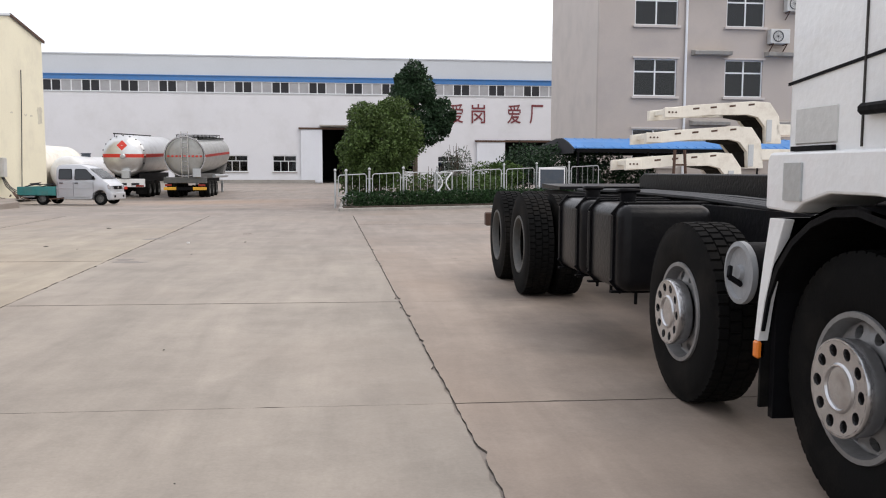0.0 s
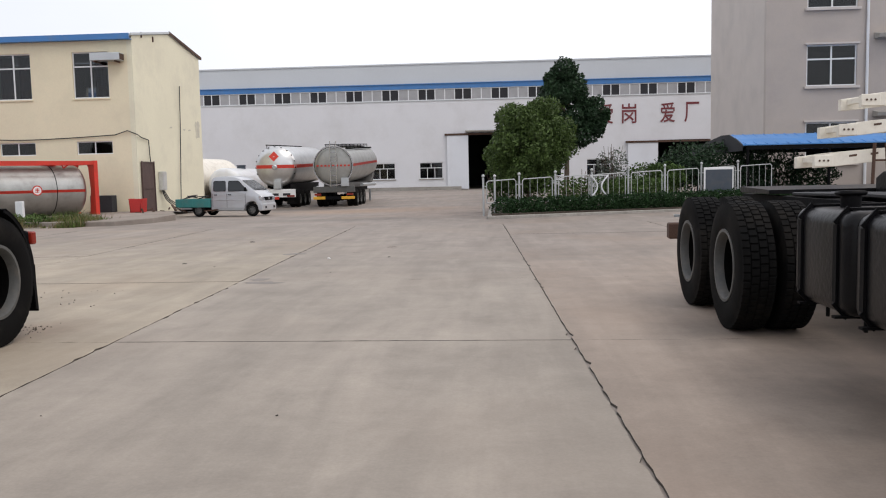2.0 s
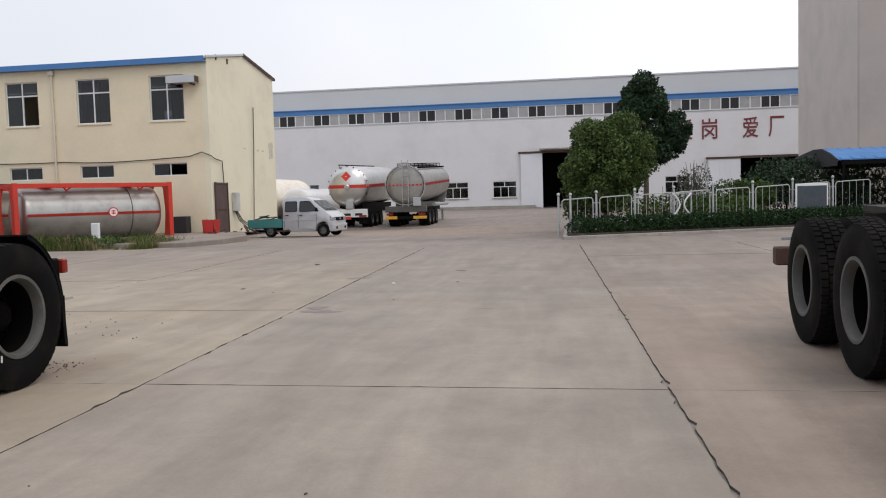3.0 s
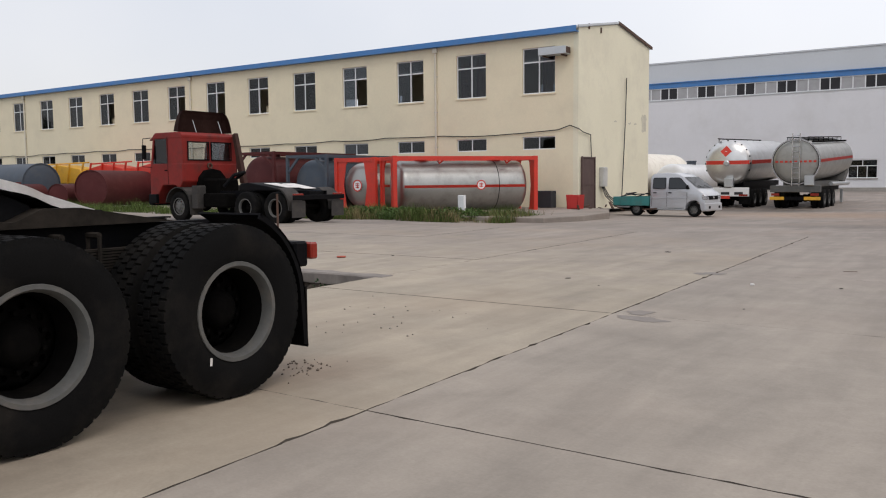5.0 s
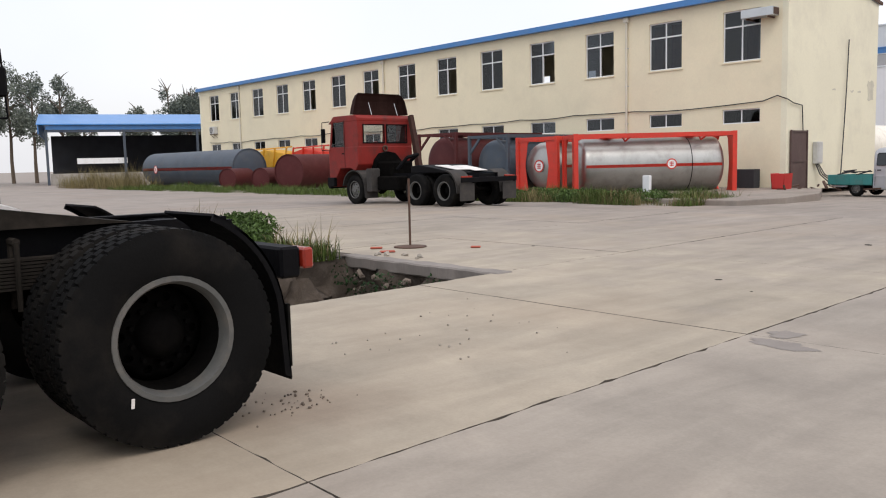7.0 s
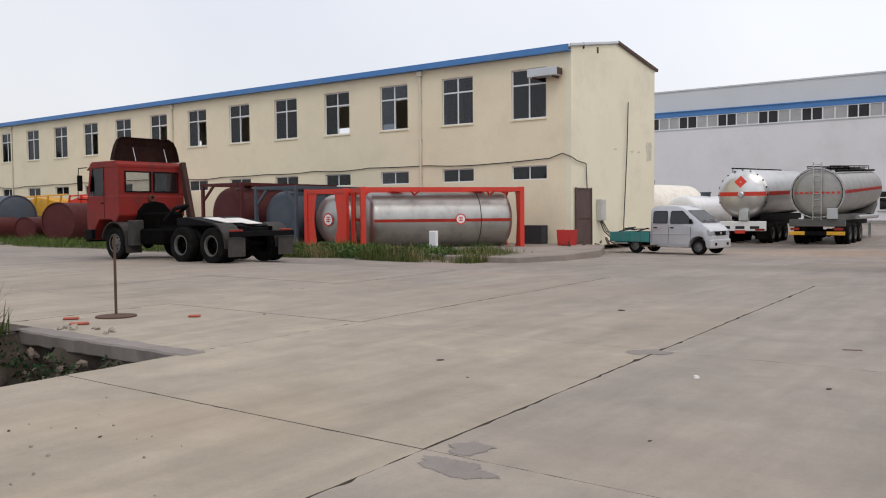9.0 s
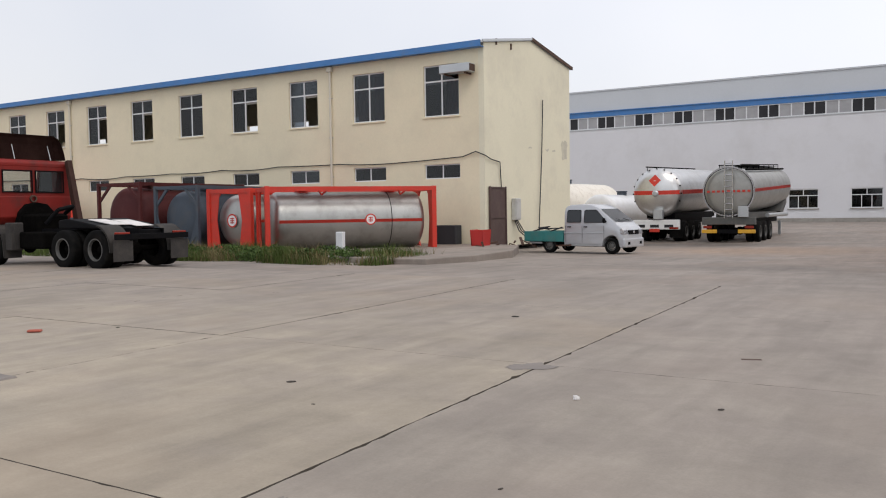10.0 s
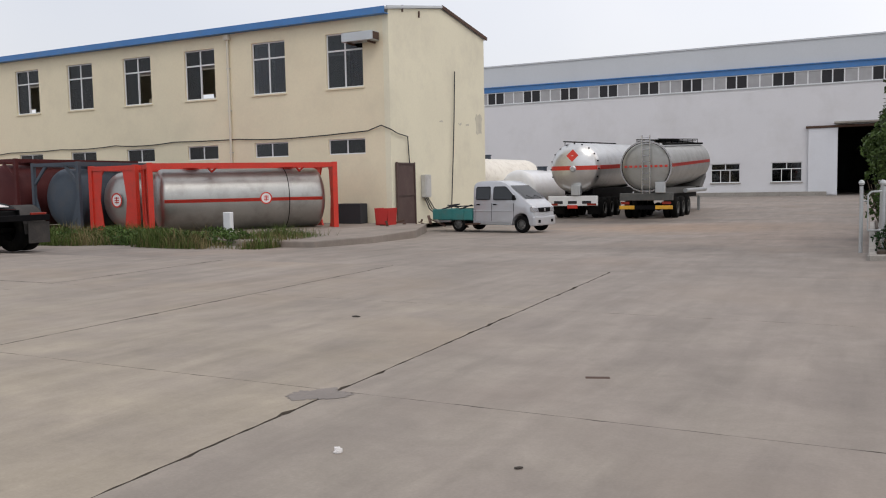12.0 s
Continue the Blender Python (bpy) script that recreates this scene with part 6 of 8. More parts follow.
def fuel_trailer():
    """Round silver tanker seen from its flat end, with ladder and hoop."""
    t = thing("tank_trailer", "silver fuel tank trailer with rear ladder and red stripe", "trailer", pose(-9.62, 50.3, -0.32, 0, 0, 0.2))
    z, r = 2.42, 1.14
    tank = part("tank", tank_body(B(), r, 0.3, 10.6, z, 0.12), DULL, t, smooth=True)
    part("stripe", band(B(), r, 0.3, 10.5, z, -0.05, 0.1), RED_FRAME, tank, "red stripe along the tank")
    m = Matrix.Translation((0, 0.1, z)) @ pose(0, 0, 0, 90)
    part("end_hoop", lathe(B(), [(r + 0.0, -0.02), (r + 0.045, -0.02), (r + 0.045, 0.05), (r - 0.02, 0.05), (r - 0.02, 0.0), (r, -0.02)], m, 40), CHROME, tank, "bright steel end hoop", smooth=True)
    part("end_seal", lathe(B(), [(r - 0.05, 0.0), (r - 0.045, -0.004), (r - 0.03, -0.004), (r - 0.025, 0.05), (r - 0.05, 0.05), (r - 0.05, 0.0)], m, 40), RIM_DARK, tank, "dark ring inside the end hoop")
    bm = B()
    for k in range(9):
        x = -0.98 + 0.23 * k
        part("reflector_strip", box(B(), x, 0.045, z - 0.04, x + 0.13, 0.06, z + 0.06), RED_FRAME, tank, "red reflector stripe")
    ladder = part("ladder", tube(B(), [(-0.16, -0.02, 1.15), (-0.16, -0.02, 3.85)], 0.025), CHROME, t, "bright steel rear ladder")
    part("stile", tube(B(), [(0.2, -0.02, 1.15), (0.2, -0.02, 3.85)], 0.025), CHROME, ladder)
    for k in range(10):
        part("rung", tube(B(), [(-0.16, -0.02, 1.3 + 0.27 * k), (0.2, -0.02, 1.3 + 0.27 * k)], 0.018), CHROME, ladder)
    bm = B()
    for s in (-1, 1):
        tube(bm, [(0.5 * s, 0.4, 3.66), (0.5 * s, 10.3, 3.66)], 0.025)
        for k in range(8):
            tube(bm, [(0.5 * s, 0.5 + 1.4 * k, 3.4), (0.5 * s, 0.5 + 1.4 * k, 3.66)], 0.02)
    tilted(tank, 2.2)
    tilted(part("top_rail", bm, RIM_DARK, t, "dark handrail on the tank top"), 2.2)
    tilted(part("hose_line", tube(B(), [(0.75, 0.3, 3.42), (0.75, 10.4, 3.42)], 0.05, 8), RIM_DARK, t), 2.2)
    part("front_skirt", prism(B(), [(8.6, 1.42), (10.65, 2.3), (10.65, 1.9), (9.2, 1.2)], "x", -0.9, 0.9), RIM_GREY, t)
    tilted(part("catwalk", box(B(), -0.45, 0.4, 3.57, 0.45, 10.2, 3.60), RIM_DARK, t, "dark grating catwalk"), 2.2)
    chassis(t, 0.2, 10.5, 0.85, 1.12, mat=BLACK)
    part("saddle", box(B(), -0.7, 0.6, 1.12, 0.7, 9.8, 1.42), RIM_GREY, t)
    part("rear_frame", box(B(), -1.22, 0.0, 0.85, 1.22, 0.25, 1.2, 0.02), RIM_GREY, t, "grey rear frame")
    part("rear_bumper", box(B(), -1.22, -0.06, 0.45, 1.22, 0.06, 0.62, 0.015), YELLOW_P, t, "yellow and black under-run bar")
    part("under_run_black", box(B(), -0.5, -0.075, 0.44, 0.45, -0.061, 0.63), BLACK, t)
    part("control_box", box(B(), 0.45, -0.1, 1.2, 0.9, 0.1, 1.7, 0.02), GALV, t)
    for s in (-1, 1):
        part("tail_lamp", box(B(), s * 0.95 - 0.2, -0.02, 0.68, s * 0.95 + 0.2, -0.003, 0.8), REDLENS, t)
        part("support_leg", box(B(), s * 0.85 - 0.07, 8.6, 0.0, s * 0.85 + 0.07, 8.75, 0.9), GALV, t)
        part("hose_tube", rod(B(), (s * 1.1, 3.6, 1.25), (s * 1.1, 9.2, 1.25), 0.11, 12), GALV, t)
    running_gear(t, (1.3, 2.6, 3.9), 0)
    return t


def plain_tank(x, y, z, r, L, rz, mat, label, m_extra=0.35):
    t = thing("storage_tank", label, "tank", pose(x, y, z, 0, 0, rz))
    tank = part("tank", tank_body(B(), r, 0.3, L, r + 0.35, m_extra), mat, t, smooth=True)
    for yy in (0.9, L - 0.9):
        part("saddle", box(B(), -r * 0.8, yy - 0.15, 0, r * 0.8, yy + 0.15, r * 0.55 + 0.35), STEELGREY, t)
    bm = lathe(B(), [(0.28, 0), (0.28, 0.22), (0.32, 0.22), (0.32, 0.27), (0, 0.27)], Matrix.Translation((0, L * 0.4, 2 * r + 0.3)), 20)
    part("manhole", bm, STEELGREY, tank)
    return t


gas_trailer()
fuel_trailer()
plain_tank(-17.3, 53.5, -0.3, 1.05, 9.0, -2, WHITE, "white gas tank standing behind a mini truck")
plain_tank(-20.0, 52.0, -0.2, 1.35, 7.8, -4, CREAM, "cream tank with rust beside the gable wall")


# ---- framed tank containers ----
def tank_container(m, W, L, H, fmat, tmat, label, stripe=True, group="tank containers"):
    t = thing("tank_container", label, "tank container", m, group)
    s = 0.13 if fmat is not RED_FRAME else 0.17
    for x in (0, W - s):
        for y in (0, L - s):
            part("corner_post", box(B(), x, y, 0, x + s, y + s, H, 0.008), fmat, t)
    for x in (0, W - s):
        for z in (0.0, H - s):
            part("side_rail", box(B(), x + 0.015, s, z, x + s - 0.015, L - s, z + s * 0.9), fmat, t)
    for y in (0, L - s):
        for z in (0.0, H - s):
            part("end_rail", box(B(), s, y + 0.015, z, W - s, y + s - 0.015, z + s * 0.9), fmat, t)
        for x0, x1 in ((s, W * 0.3), (W - s, W * 0.7)):
            for z0, z1 in ((0.12, 0.75), (H - 0.12, H - 0.75)):
                bm = beam(B(), (x0, y + s / 2, z1), (x1, y + s / 2, z0), 0.06, 0.11)
                part("brace", bm, fmat, t)
        part("end_plate", prism(B(), [(s, 0.14), (0.66, 0.14), (0.5, H * 0.5), (0.66, H - 0.14), (s, H - 0.14)] if fmat is RED_FRAME else [(s, 0.14), (0.62, 0.14), (s, 1.5)], "y", y + 0.05, y + 0.075), fmat, t)
        part("end_plate", prism(B(), [(W - s, 0.14), (W - 0.66, 0.14), (W - 0.5, H * 0.5), (W - 0.66, H - 0.14), (W - s, H - 0.14)] if fmat is RED_FRAME else [(W - s, 0.14), (W - 0.62, 0.14), (W - s, 1.5)], "y", y + 0.05, y + 0.075), fmat, t)
    r = min(W, H) / 2 - 0.17
    bm = B()
    zc = H / 2
    tm = Matrix.Translation((W / 2, 0, 0))
    tank_body(bm, r, 0.55, L - 0.55, zc, 0.32)
    bmesh.ops.transform(bm, matrix=tm, verts=bm.verts[:])
    tank = part("tank", bm, tmat, t, smooth=True)
    if stripe:
        bm = band(B(), r, 0.5, L - 0.5, zc, -0.08, 0.03)
        bmesh.ops.transform(bm, matrix=tm, verts=bm.verts[:])
        part("stripe", bm, RED_FRAME, tank, "red stripe round the tank")
    for k, y in enumerate((L * 0.24, L * 0.76)):
        bm = lathe(B(), [(0.26, 0), (0.26, 0.1), (0.3, 0.1), (0.3, 0.14), (0, 0.14)], Matrix.Translation((W / 2, y, zc + r - 0.03)), 20)
        part("manhole", bm, fmat, tank)
    part("catwalk", box(B(), W / 2 + 0.35, 0.3, H - 0.07, W / 2 + 0.75, L - 0.3, H - 0.03), fmat, t)
    for x in (s, W - s):
        for y in (L * 0.33, L * 0.8):
            part("brace", beam(B(), (x, y - 0.2, H - 0.1), (x + (W / 2 - x) * 0.25, y, H - 0.3), 0.05, 0.05), fmat, t)
            part("brace", beam(B(), (x, y + 0.2, H - 0.1), (x + (W / 2 - x) * 0.25, y, H - 0.3), 0.05, 0.05), fmat, t)
    return t, tank, r, zc


def round_mark(parent, c, normal_rz, size):
    """A white round badge with a red ring and a red bar sign."""
    m = Matrix.Translation(c) @ pose(0, 0, 0, 90, 0, normal_rz)
    d = part("badge", lathe(B(), [(0, 0.0), (size, 0.0), (size, 0.006), (0, 0.006)], m, 28), WHITE, parent, "round white badge with a red ring")
    bm = lathe(B(), [(size * 0.80, 0.007), (size, 0.007), (size, 0.012), (size * 0.80, 0.012), (size * 0.80, 0.007)], m, 28)
    for z in (-0.3, 0.0, 0.3):
        box(bm, -size * 0.4, z * size - size * 0.07, 0.007, size * 0.4, z * size + size * 0.07, 0.011, m=m)
    box(bm, -size * 0.07, -size * 0.45, 0.007, size * 0.07, size * 0.45, 0.011, m=m)
    part("badge_mark", bm, RED_FRAME, d)


HEAD = -math.degrees(math.atan2(3.9, 4.85))
C1, TK, R1, Z1 = tank_container(pose(-20.62, 30.95, -0.12, 0, 0, HEAD) @ Matrix.Translation((-2.4, 0, 0)), 2.4, 6.2, 2.42, RED_FRAME, DULL, "silver tank in a red steel container frame among weeds")
round_mark(TK, (2.4 / 2 + R1 + 0.012, 3.75, Z1 + 0.02), 90, 0.2)
part("tank_seam", lathe(B(), [(R1 + 0.002, -0.012), (R1 + 0.012, -0.012), (R1 + 0.012, 0.012), (R1 + 0.002, 0.012)], Matrix.Translation((1.2, 4.55, Z1)) @ pose(0, 0, 0, 90), 40), BLACK, TK)
C2, TK2, R2, Z2 = tank_container(pose(-25.0, 32.4, -0.1, 0, 0, 0), 2.3, 5.6, 2.42, RED_FRAME, DULL, "silver tank in a second red container frame")
round_mark(TK2, (1.15, 0.2, Z2), 0, 0.26)
tank_container(pose(-27.75, 32.2, -0.1, 0, 0, 0), 2.5, 5.8, 2.60, STEELGREY, STEELGREY, "slate grey tank in a grey steel container frame", stripe=False)
tank_container(pose(-31.0, 32.0, -0.05, 0, 0, 0), 2.7, 5.8, 2.75, MAROON, MAROON, "maroon primer tank in a rusty maroon frame", stripe=False)


# ---- loose tanks and scrap along the road ----
def lying_tank(x0, x1, y, r, mat, label, stripe=None, z=0.0):
    t = thing("storage_tank", label, "tank", pose(x1, y, z, 0, 0, 90), "tanks lying beside the road")
    L = x1 - x0
    tank = part("tank", tank_body(B(), r, 0.25, L - 0.25, r + 0.12, 0.18), mat, t, smooth=True)
    if stripe:
        part("stripe", band(B(), r, 0.3, L - 0.4, r + 0.12, -0.12, 0.08), stripe, tank)
    for yy in (0.8, L / 2, L - 0.8):
        part("saddle", box(B(), -r * 0.7, yy - 0.1, 0, r * 0.7, yy + 0.1, r * 0.5), MAROON, t)
    m = Matrix.Translation((0, 0.22, r + 0.12)) @ pose(0, 0, 0, 90)
    part("end_rim", lathe(B(), [(r * 0.97, -0.02), (r * 1.02, -0.02), (r * 1.02, 0.06), (r * 0.97, 0.06), (r * 0.97, -0.02)], m, 36), mat, tank)
    return tank


BT = lying_tank(-64.0, -49.0, 33.0, 1.2, STEELGREY, "slate grey tank with a faded red stripe lying on the verge", RED)
round_mark(BT, (-1.22, 12.2, 1.3), -90, 0.3)
for x, y, r, L, turn, label in ((-40.9, 30.9, 0.98, 5.0, 22, "maroon primed drum with a flat end lying in the weeds"),
                                (-47.6, 30.6, 0.62, 2.2, 28, "short maroon pipe section lying in the weeds"),
                                (-43.2, 30.4, 0.62, 2.0, 24, "short maroon pipe section lying in the weeds")):
    t = thing("storage_tank", label, "tank", pose(x, y, 0, 0, 0, turn), "tanks lying beside the road")
    tank = part("tank", tank_body(B(), r, 0.06, L - 0.1, r + 0.04, 0.05), MAROON, t, smooth=True)
    part("end_rim", lathe(B(), [(r * 0.97, -0.02), (r * 1.015, -0.02), (r * 1.015, 0.05), (r * 0.97, 0.05), (r * 0.97, -0.02)], Matrix.Translation((0, 0.05, r + 0.04)) @ pose(0, 0, 0, 90), 36), MAROON, tank)
    for yy in (0.5, L - 0.6):
        part("chock", box(B(), -r * 0.6, yy, 0, r * 0.6, yy + 0.15, r * 0.25), RUST, t)


def machine(x, y, L, tall, mat, label):
    t = thing("mixer_frame", label, "machine part", pose(x, y, 0) @ Matrix.Diagonal((1, 1, tall, 1)), "painted machine parts by the wall")
    part("base", box(B(), 0, -0.8, 0, L, 0.8, 1.6, 0.05), STEELGREY, t)
    part("hopper", prism(B(), [(0.1, 1.6), (L - 0.1, 1.6), (L - 0.6, 2.75), (L * 0.45, 3.1), (0.5, 2.75)], "y", -0.7, 0.7, 0.05), mat, t)
    for k in range(4):
        xx = 0.5 + k * (L - 1) / 3
        part("strut", beam(B(), (xx, -0.75, 1.6), (xx + 0.4, -0.75, 3.2), 0.09, 0.09), mat, t)
    part("top_bar", tube(B(), [(0.2, -0.3, 3.15), (L - 0.2, -0.3, 3.25)], 0.06), mat, t)
    return t


machine(-53.6, 36.0, 5.4, 0.8, YELLOW_P, "yellow painted machine hopper behind the tanks")
machine(-49.3, 36.6, 4.6, 0.8, RED_FRAME, "red painted machine hopper behind the tanks")
machine(-44.2, 36.4, 4.8, 0.8, RED_FRAME, "red painted machine frame beside the cream wall")


# ---- stacked gooseneck trailer frames ----
def gooseneck(m, label):
    t = thing("trailer_frame", label, "trailer frame", m, "stacked gooseneck trailer frames")
    # x along the neck from its tip, z up
    outline = [(0.62 * u, v) for u, v in [(0.0, 0.0), (0.0, 0.28), (1.2, 0.37), (4.1, 0.50), (4.9, 0.47), (5.35, 0.1), (5.5, -0.65), (4.75, -0.65), (4.7, -0.2), (4.35, 0.06), (3.9, 0.13), (2.0, 0.11), (0.8, 0.03)]]
    for y in (0.0, 1.1):
        part("neck_beam", prism(B(), outline, "y", y, y + 0.16, 0.01), CREAM, t)
    for x in (0.15, 0.9, 1.6, 2.3):
        part("cross_tube", box(B(), x, 0.16, 0.14, x + 0.12, 1.1, 0.26), CREAM, t)
    part("tip_plate", box(B(), -0.02, -0.03, 0.03, 0.42, -0.003, 0.30, 0.01), CREAM, t, "white tip plate with bolts")
    for x in (0.8, 1.3, 1.85, 2.4):
        z = 0.24 + (x - 0.75) * 0.08
        part("slot", prism(B(), [(x, z), (x + 0.18, z + 0.02), (x + 0.18, z + 0.07), (x, z + 0.05)], "y", -0.004, -0.001), RUST, t, "dark stiffener slot")
    for x in (0.1, 0.2, 0.3):
        part("bolt", rod(B(), (x, -0.03, 0.17), (x, -0.045, 0.17), 0.025, 8), RUST, t)
    part("long_beam", box(B(), 3.25, 0.0, -0.42, 14.5, 0.16, -0.12, 0.01), CREAM, t)
    part("long_beam", box(B(), 3.25, 1.1, -0.42, 14.5, 1.26, -0.12, 0.01), CREAM, t)
    part("stiffener", box(B(), 2.95, -0.02, -0.6, 3.1, -0.003, 0.0), GALV, t)
    part("gusset", box(B(), 4.6, 0.2, -0.62, 5.0, 1.0, -0.425, 0.02), RED_FRAME, t, "red packing box between the frames")
    # made-up plate: its dark colour stands in for the shadow between the beams
    part("neck_shade_plate", prism(B(), [(2.2, 0.1), (2.72, 0.02), (2.92, -0.2), (2.95, -0.62), (3.3, -0.62), (3.3, 0.05), (2.9, 0.3), (2.2, 0.3)], "y", 0.2, 1.06), DUST_AND_SHADE, t, "dark plate added for the shadow inside the neck")
    return t


for k, (dx, z) in enumerate(((0.0, 1.35), (0.55, 2.07), (1.05, 2.75))):
    gooseneck(pose(7.42 + dx, 22.0, z, 0, 0, 2), "cream gooseneck trailer frame in a stack")
for x in (10.4, 14.5, 20.0):
    s = thing("timber_stack", "stacked timber blocks below trailer frames", "timber", pose(x, 22.0, 0), "timber stacks")
    for k in range(3):
        part("timber", box(B(), 0, -0.2, 0.22 * k, 0.5, 1.7, 0.22 * k + 0.215, 0.01), RUST, s)
st = thing("trestle", "rusty steel trestle below a trailer frame", "trestle", pose(8.6, 21.7, 0, 0, 0, 0))
for x in (0.0, 0.45):
    part("leg", beam(B(), (x, 0, 0), (x * 0.6 + 0.1, 0.1, 1.9), 0.06, 0.06), RUST, st)
part("rung", beam(B(), (0.05, 0.05, 0.9), (0.4, 0.05, 0.9), 0.05, 0.05), RUST, st)
part("rung", beam(B(), (0.08, 0.08, 1.5), (0.37, 0.08, 1.5), 0.05, 0.05), RUST, st)


# ---- foliage ----
def leaf_cloud(blobs, n, size, seed, droop=0.3, shell=0.75):
    """A mesh of n small folded leaves in ellipsoid clumps (x, y, z, rx, ry, rz), denser near their skins."""
    rng = np.random.default_rng(seed)
    bl = np.array(blobs, float)
    weight = (bl[:, 3] * bl[:, 4] * bl[:, 5]) ** (2 / 3)
    pick = rng.choice(len(bl), n, p=weight / weight.sum())
    d = rng.normal(size=(n, 3))
    d /= np.linalg.norm(d, axis=1)[:, None]
    rad = np.where(rng.random(n) < shell, rng.uniform(0.82, 1.06, n), rng.uniform(0.3, 0.9, n))
    lump = 1 + 0.16 * np.sin(d[:, 0] * 5 + pick) * np.sin(d[:, 1] * 6 + 2 * pick) + 0.10 * np.sin(d[:, 2] * 9 + pick * 3)
    c = bl[pick, :3] + d * bl[pick, 3:] * (rad * lump)[:, None]
    a = rng.normal(size=(n, 3)) + d * 0.4
    a[:, 2] -= droop
    a /= np.linalg.norm(a, axis=1)[:, None]
    b = np.cross(a, rng.normal(size=(n, 3)))
    b /= np.linalg.norm(b, axis=1)[:, None]
    s = size * rng.uniform(0.6, 1.4, n)[:, None]
    k = np.cross(a, b) * s * 0.18
    verts = np.stack([c - a * s, c + b * s * 0.5 + k, c + a * s, c - b * s * 0.5 + k], 1).reshape(-1, 3)
    i = np.arange(n)[:, None] * 4
    faces = np.concatenate([i + [0, 1, 2], i + [0, 2, 3]], 1).reshape(-1, 3)
    me = bpy.data.meshes.new("crown")
    me.from_pydata(verts.tolist(), [], faces.tolist())
    return me


def crown(parent, blobs, n, size, seed, mat, **kw):
    me = leaf_cloud(blobs, n, size, seed, **kw)
    me.materials.append(mat)
    ob = new("crown", me)
    ob.parent = parent
    return ob


def trunk(parent, base, top, r, limbs, seed, reach=0.35):
    bm = B()
    rnd = random.Random(seed)
    p, q = Vector(base), Vector(top)
    pts = [p.lerp(q, k / 5) + Vector((rnd.uniform(-0.06, 0.06), rnd.uniform(-0.06, 0.06), 0)) * (k > 0) for k in range(6)]
    for k in range(5):
        rod(bm, pts[k], pts[k + 1], r * (1 - 0.14 * k), 10, r * (1 - 0.14 * (k + 1)))
    for k in range(limbs):
        s = pts[2].lerp(pts[5], rnd.random())
        e = s + Vector((rnd.uniform(-1, 1), rnd.uniform(-1, 1), rnd.uniform(0.3, 1.0))) * (q - p).length * reach
        mid = s.lerp(e, 0.5) + Vector((0, 0, 0.1))
        rod(bm, s, mid, r * 0.4, 6, r * 0.25)
        rod(bm, mid, e, r * 0.25, 6, r * 0.08)
    return part("trunk", bm, BARK, parent)


def clumps(cx, cy, cz, rx, ry, rz, n, seed, part_size=0.45):
    rnd = random.Random(seed)
    out = []
    for k in range(n):
        a, b = rnd.uniform(0, 2 * math.pi), math.acos(rnd.uniform(-0.8, 1))
        f = rnd.uniform(0.5, 0.85)
        s = part_size * rnd.uniform(0.7, 1.25)
        out.append((cx + rx * f * math.sin(b) * math.cos(a), cy + ry * f * math.sin(b) * math.sin(a), cz + rz * f * math.cos(b), rx * s, ry * s, rz * s * 0.85))
    return out


def garden_tree():
    t = thing("tree", "dense rounded tree with bright green leaves behind a fence", "tree", pose(1.15, 33.3, 0.1))
    trunk(t, (0, 0, 0), (0.1, 0, 2.6), 0.11, 9, 2, 0.25)
    crown(t, [(0, 0, 2.2, 1.2, 1.2, 1.3), (-0.1, 0, 1.4, 1.0, 1.0, 0.8)] + [(x * (1 if z > 1.6 else 0.84), y, z, a, b, c) for x, y, z, a, b, c in clumps(0, 0, 2.15, 1.95, 1.8, 2.0, 80, 3, 0.22)], 46000, 0.06, 4, LEAF_A)
    t = thing("tree", "taller dark green tree with an uneven crown", "tree", pose(2.75, 36.5, 0.1))
    trunk(t, (0, 0, 0), (0.1, 0, 4.6), 0.13, 10, 5, 0.1)
    crown(t, [(0.0, 0, 5.45, 0.5, 0.5, 0.45), (-0.3, 0, 4.5, 0.7, 0.7, 0.5), (0.35, 0, 4.8, 0.45, 0.5, 0.35), (1.25, 0, 3.9, 0.35, 0.4, 0.5), (0.3, 0, 3.5, 0.7, 0.6, 0.5), (1.35, 0, 3.0, 0.25, 0.3, 0.3), (0.6, 0, 2.8, 0.6, 0.5, 0.5)] + clumps(0.0, 0, 4.5, 1.05, 1.0, 1.4, 24, 8, 0.26) + clumps(1.2, 0, 3.6, 0.6, 0.6, 1.0, 12, 9, 0.34), 26000, 0.065, 6, LEAF_B)


garden_tree()


def shrub(x, y, z, blobs, n, size, seed, mat, label, stems=5, h=1.2):
    t = thing("shrub", label, "shrub", pose(x, y, z), "shrubs in the garden")
    bm = B()
    rnd = random.Random(seed)
    for k in range(stems):
        e = (rnd.uniform(-0.5, 0.5), rnd.uniform(-0.3, 0.3), h * rnd.uniform(0.7, 1.1))
        rod(bm, (0, 0, 0), e, 0.025, 5, 0.008)
    part("stem", bm, BARK, t)
    crown(t, blobs, n, size, seed, mat)


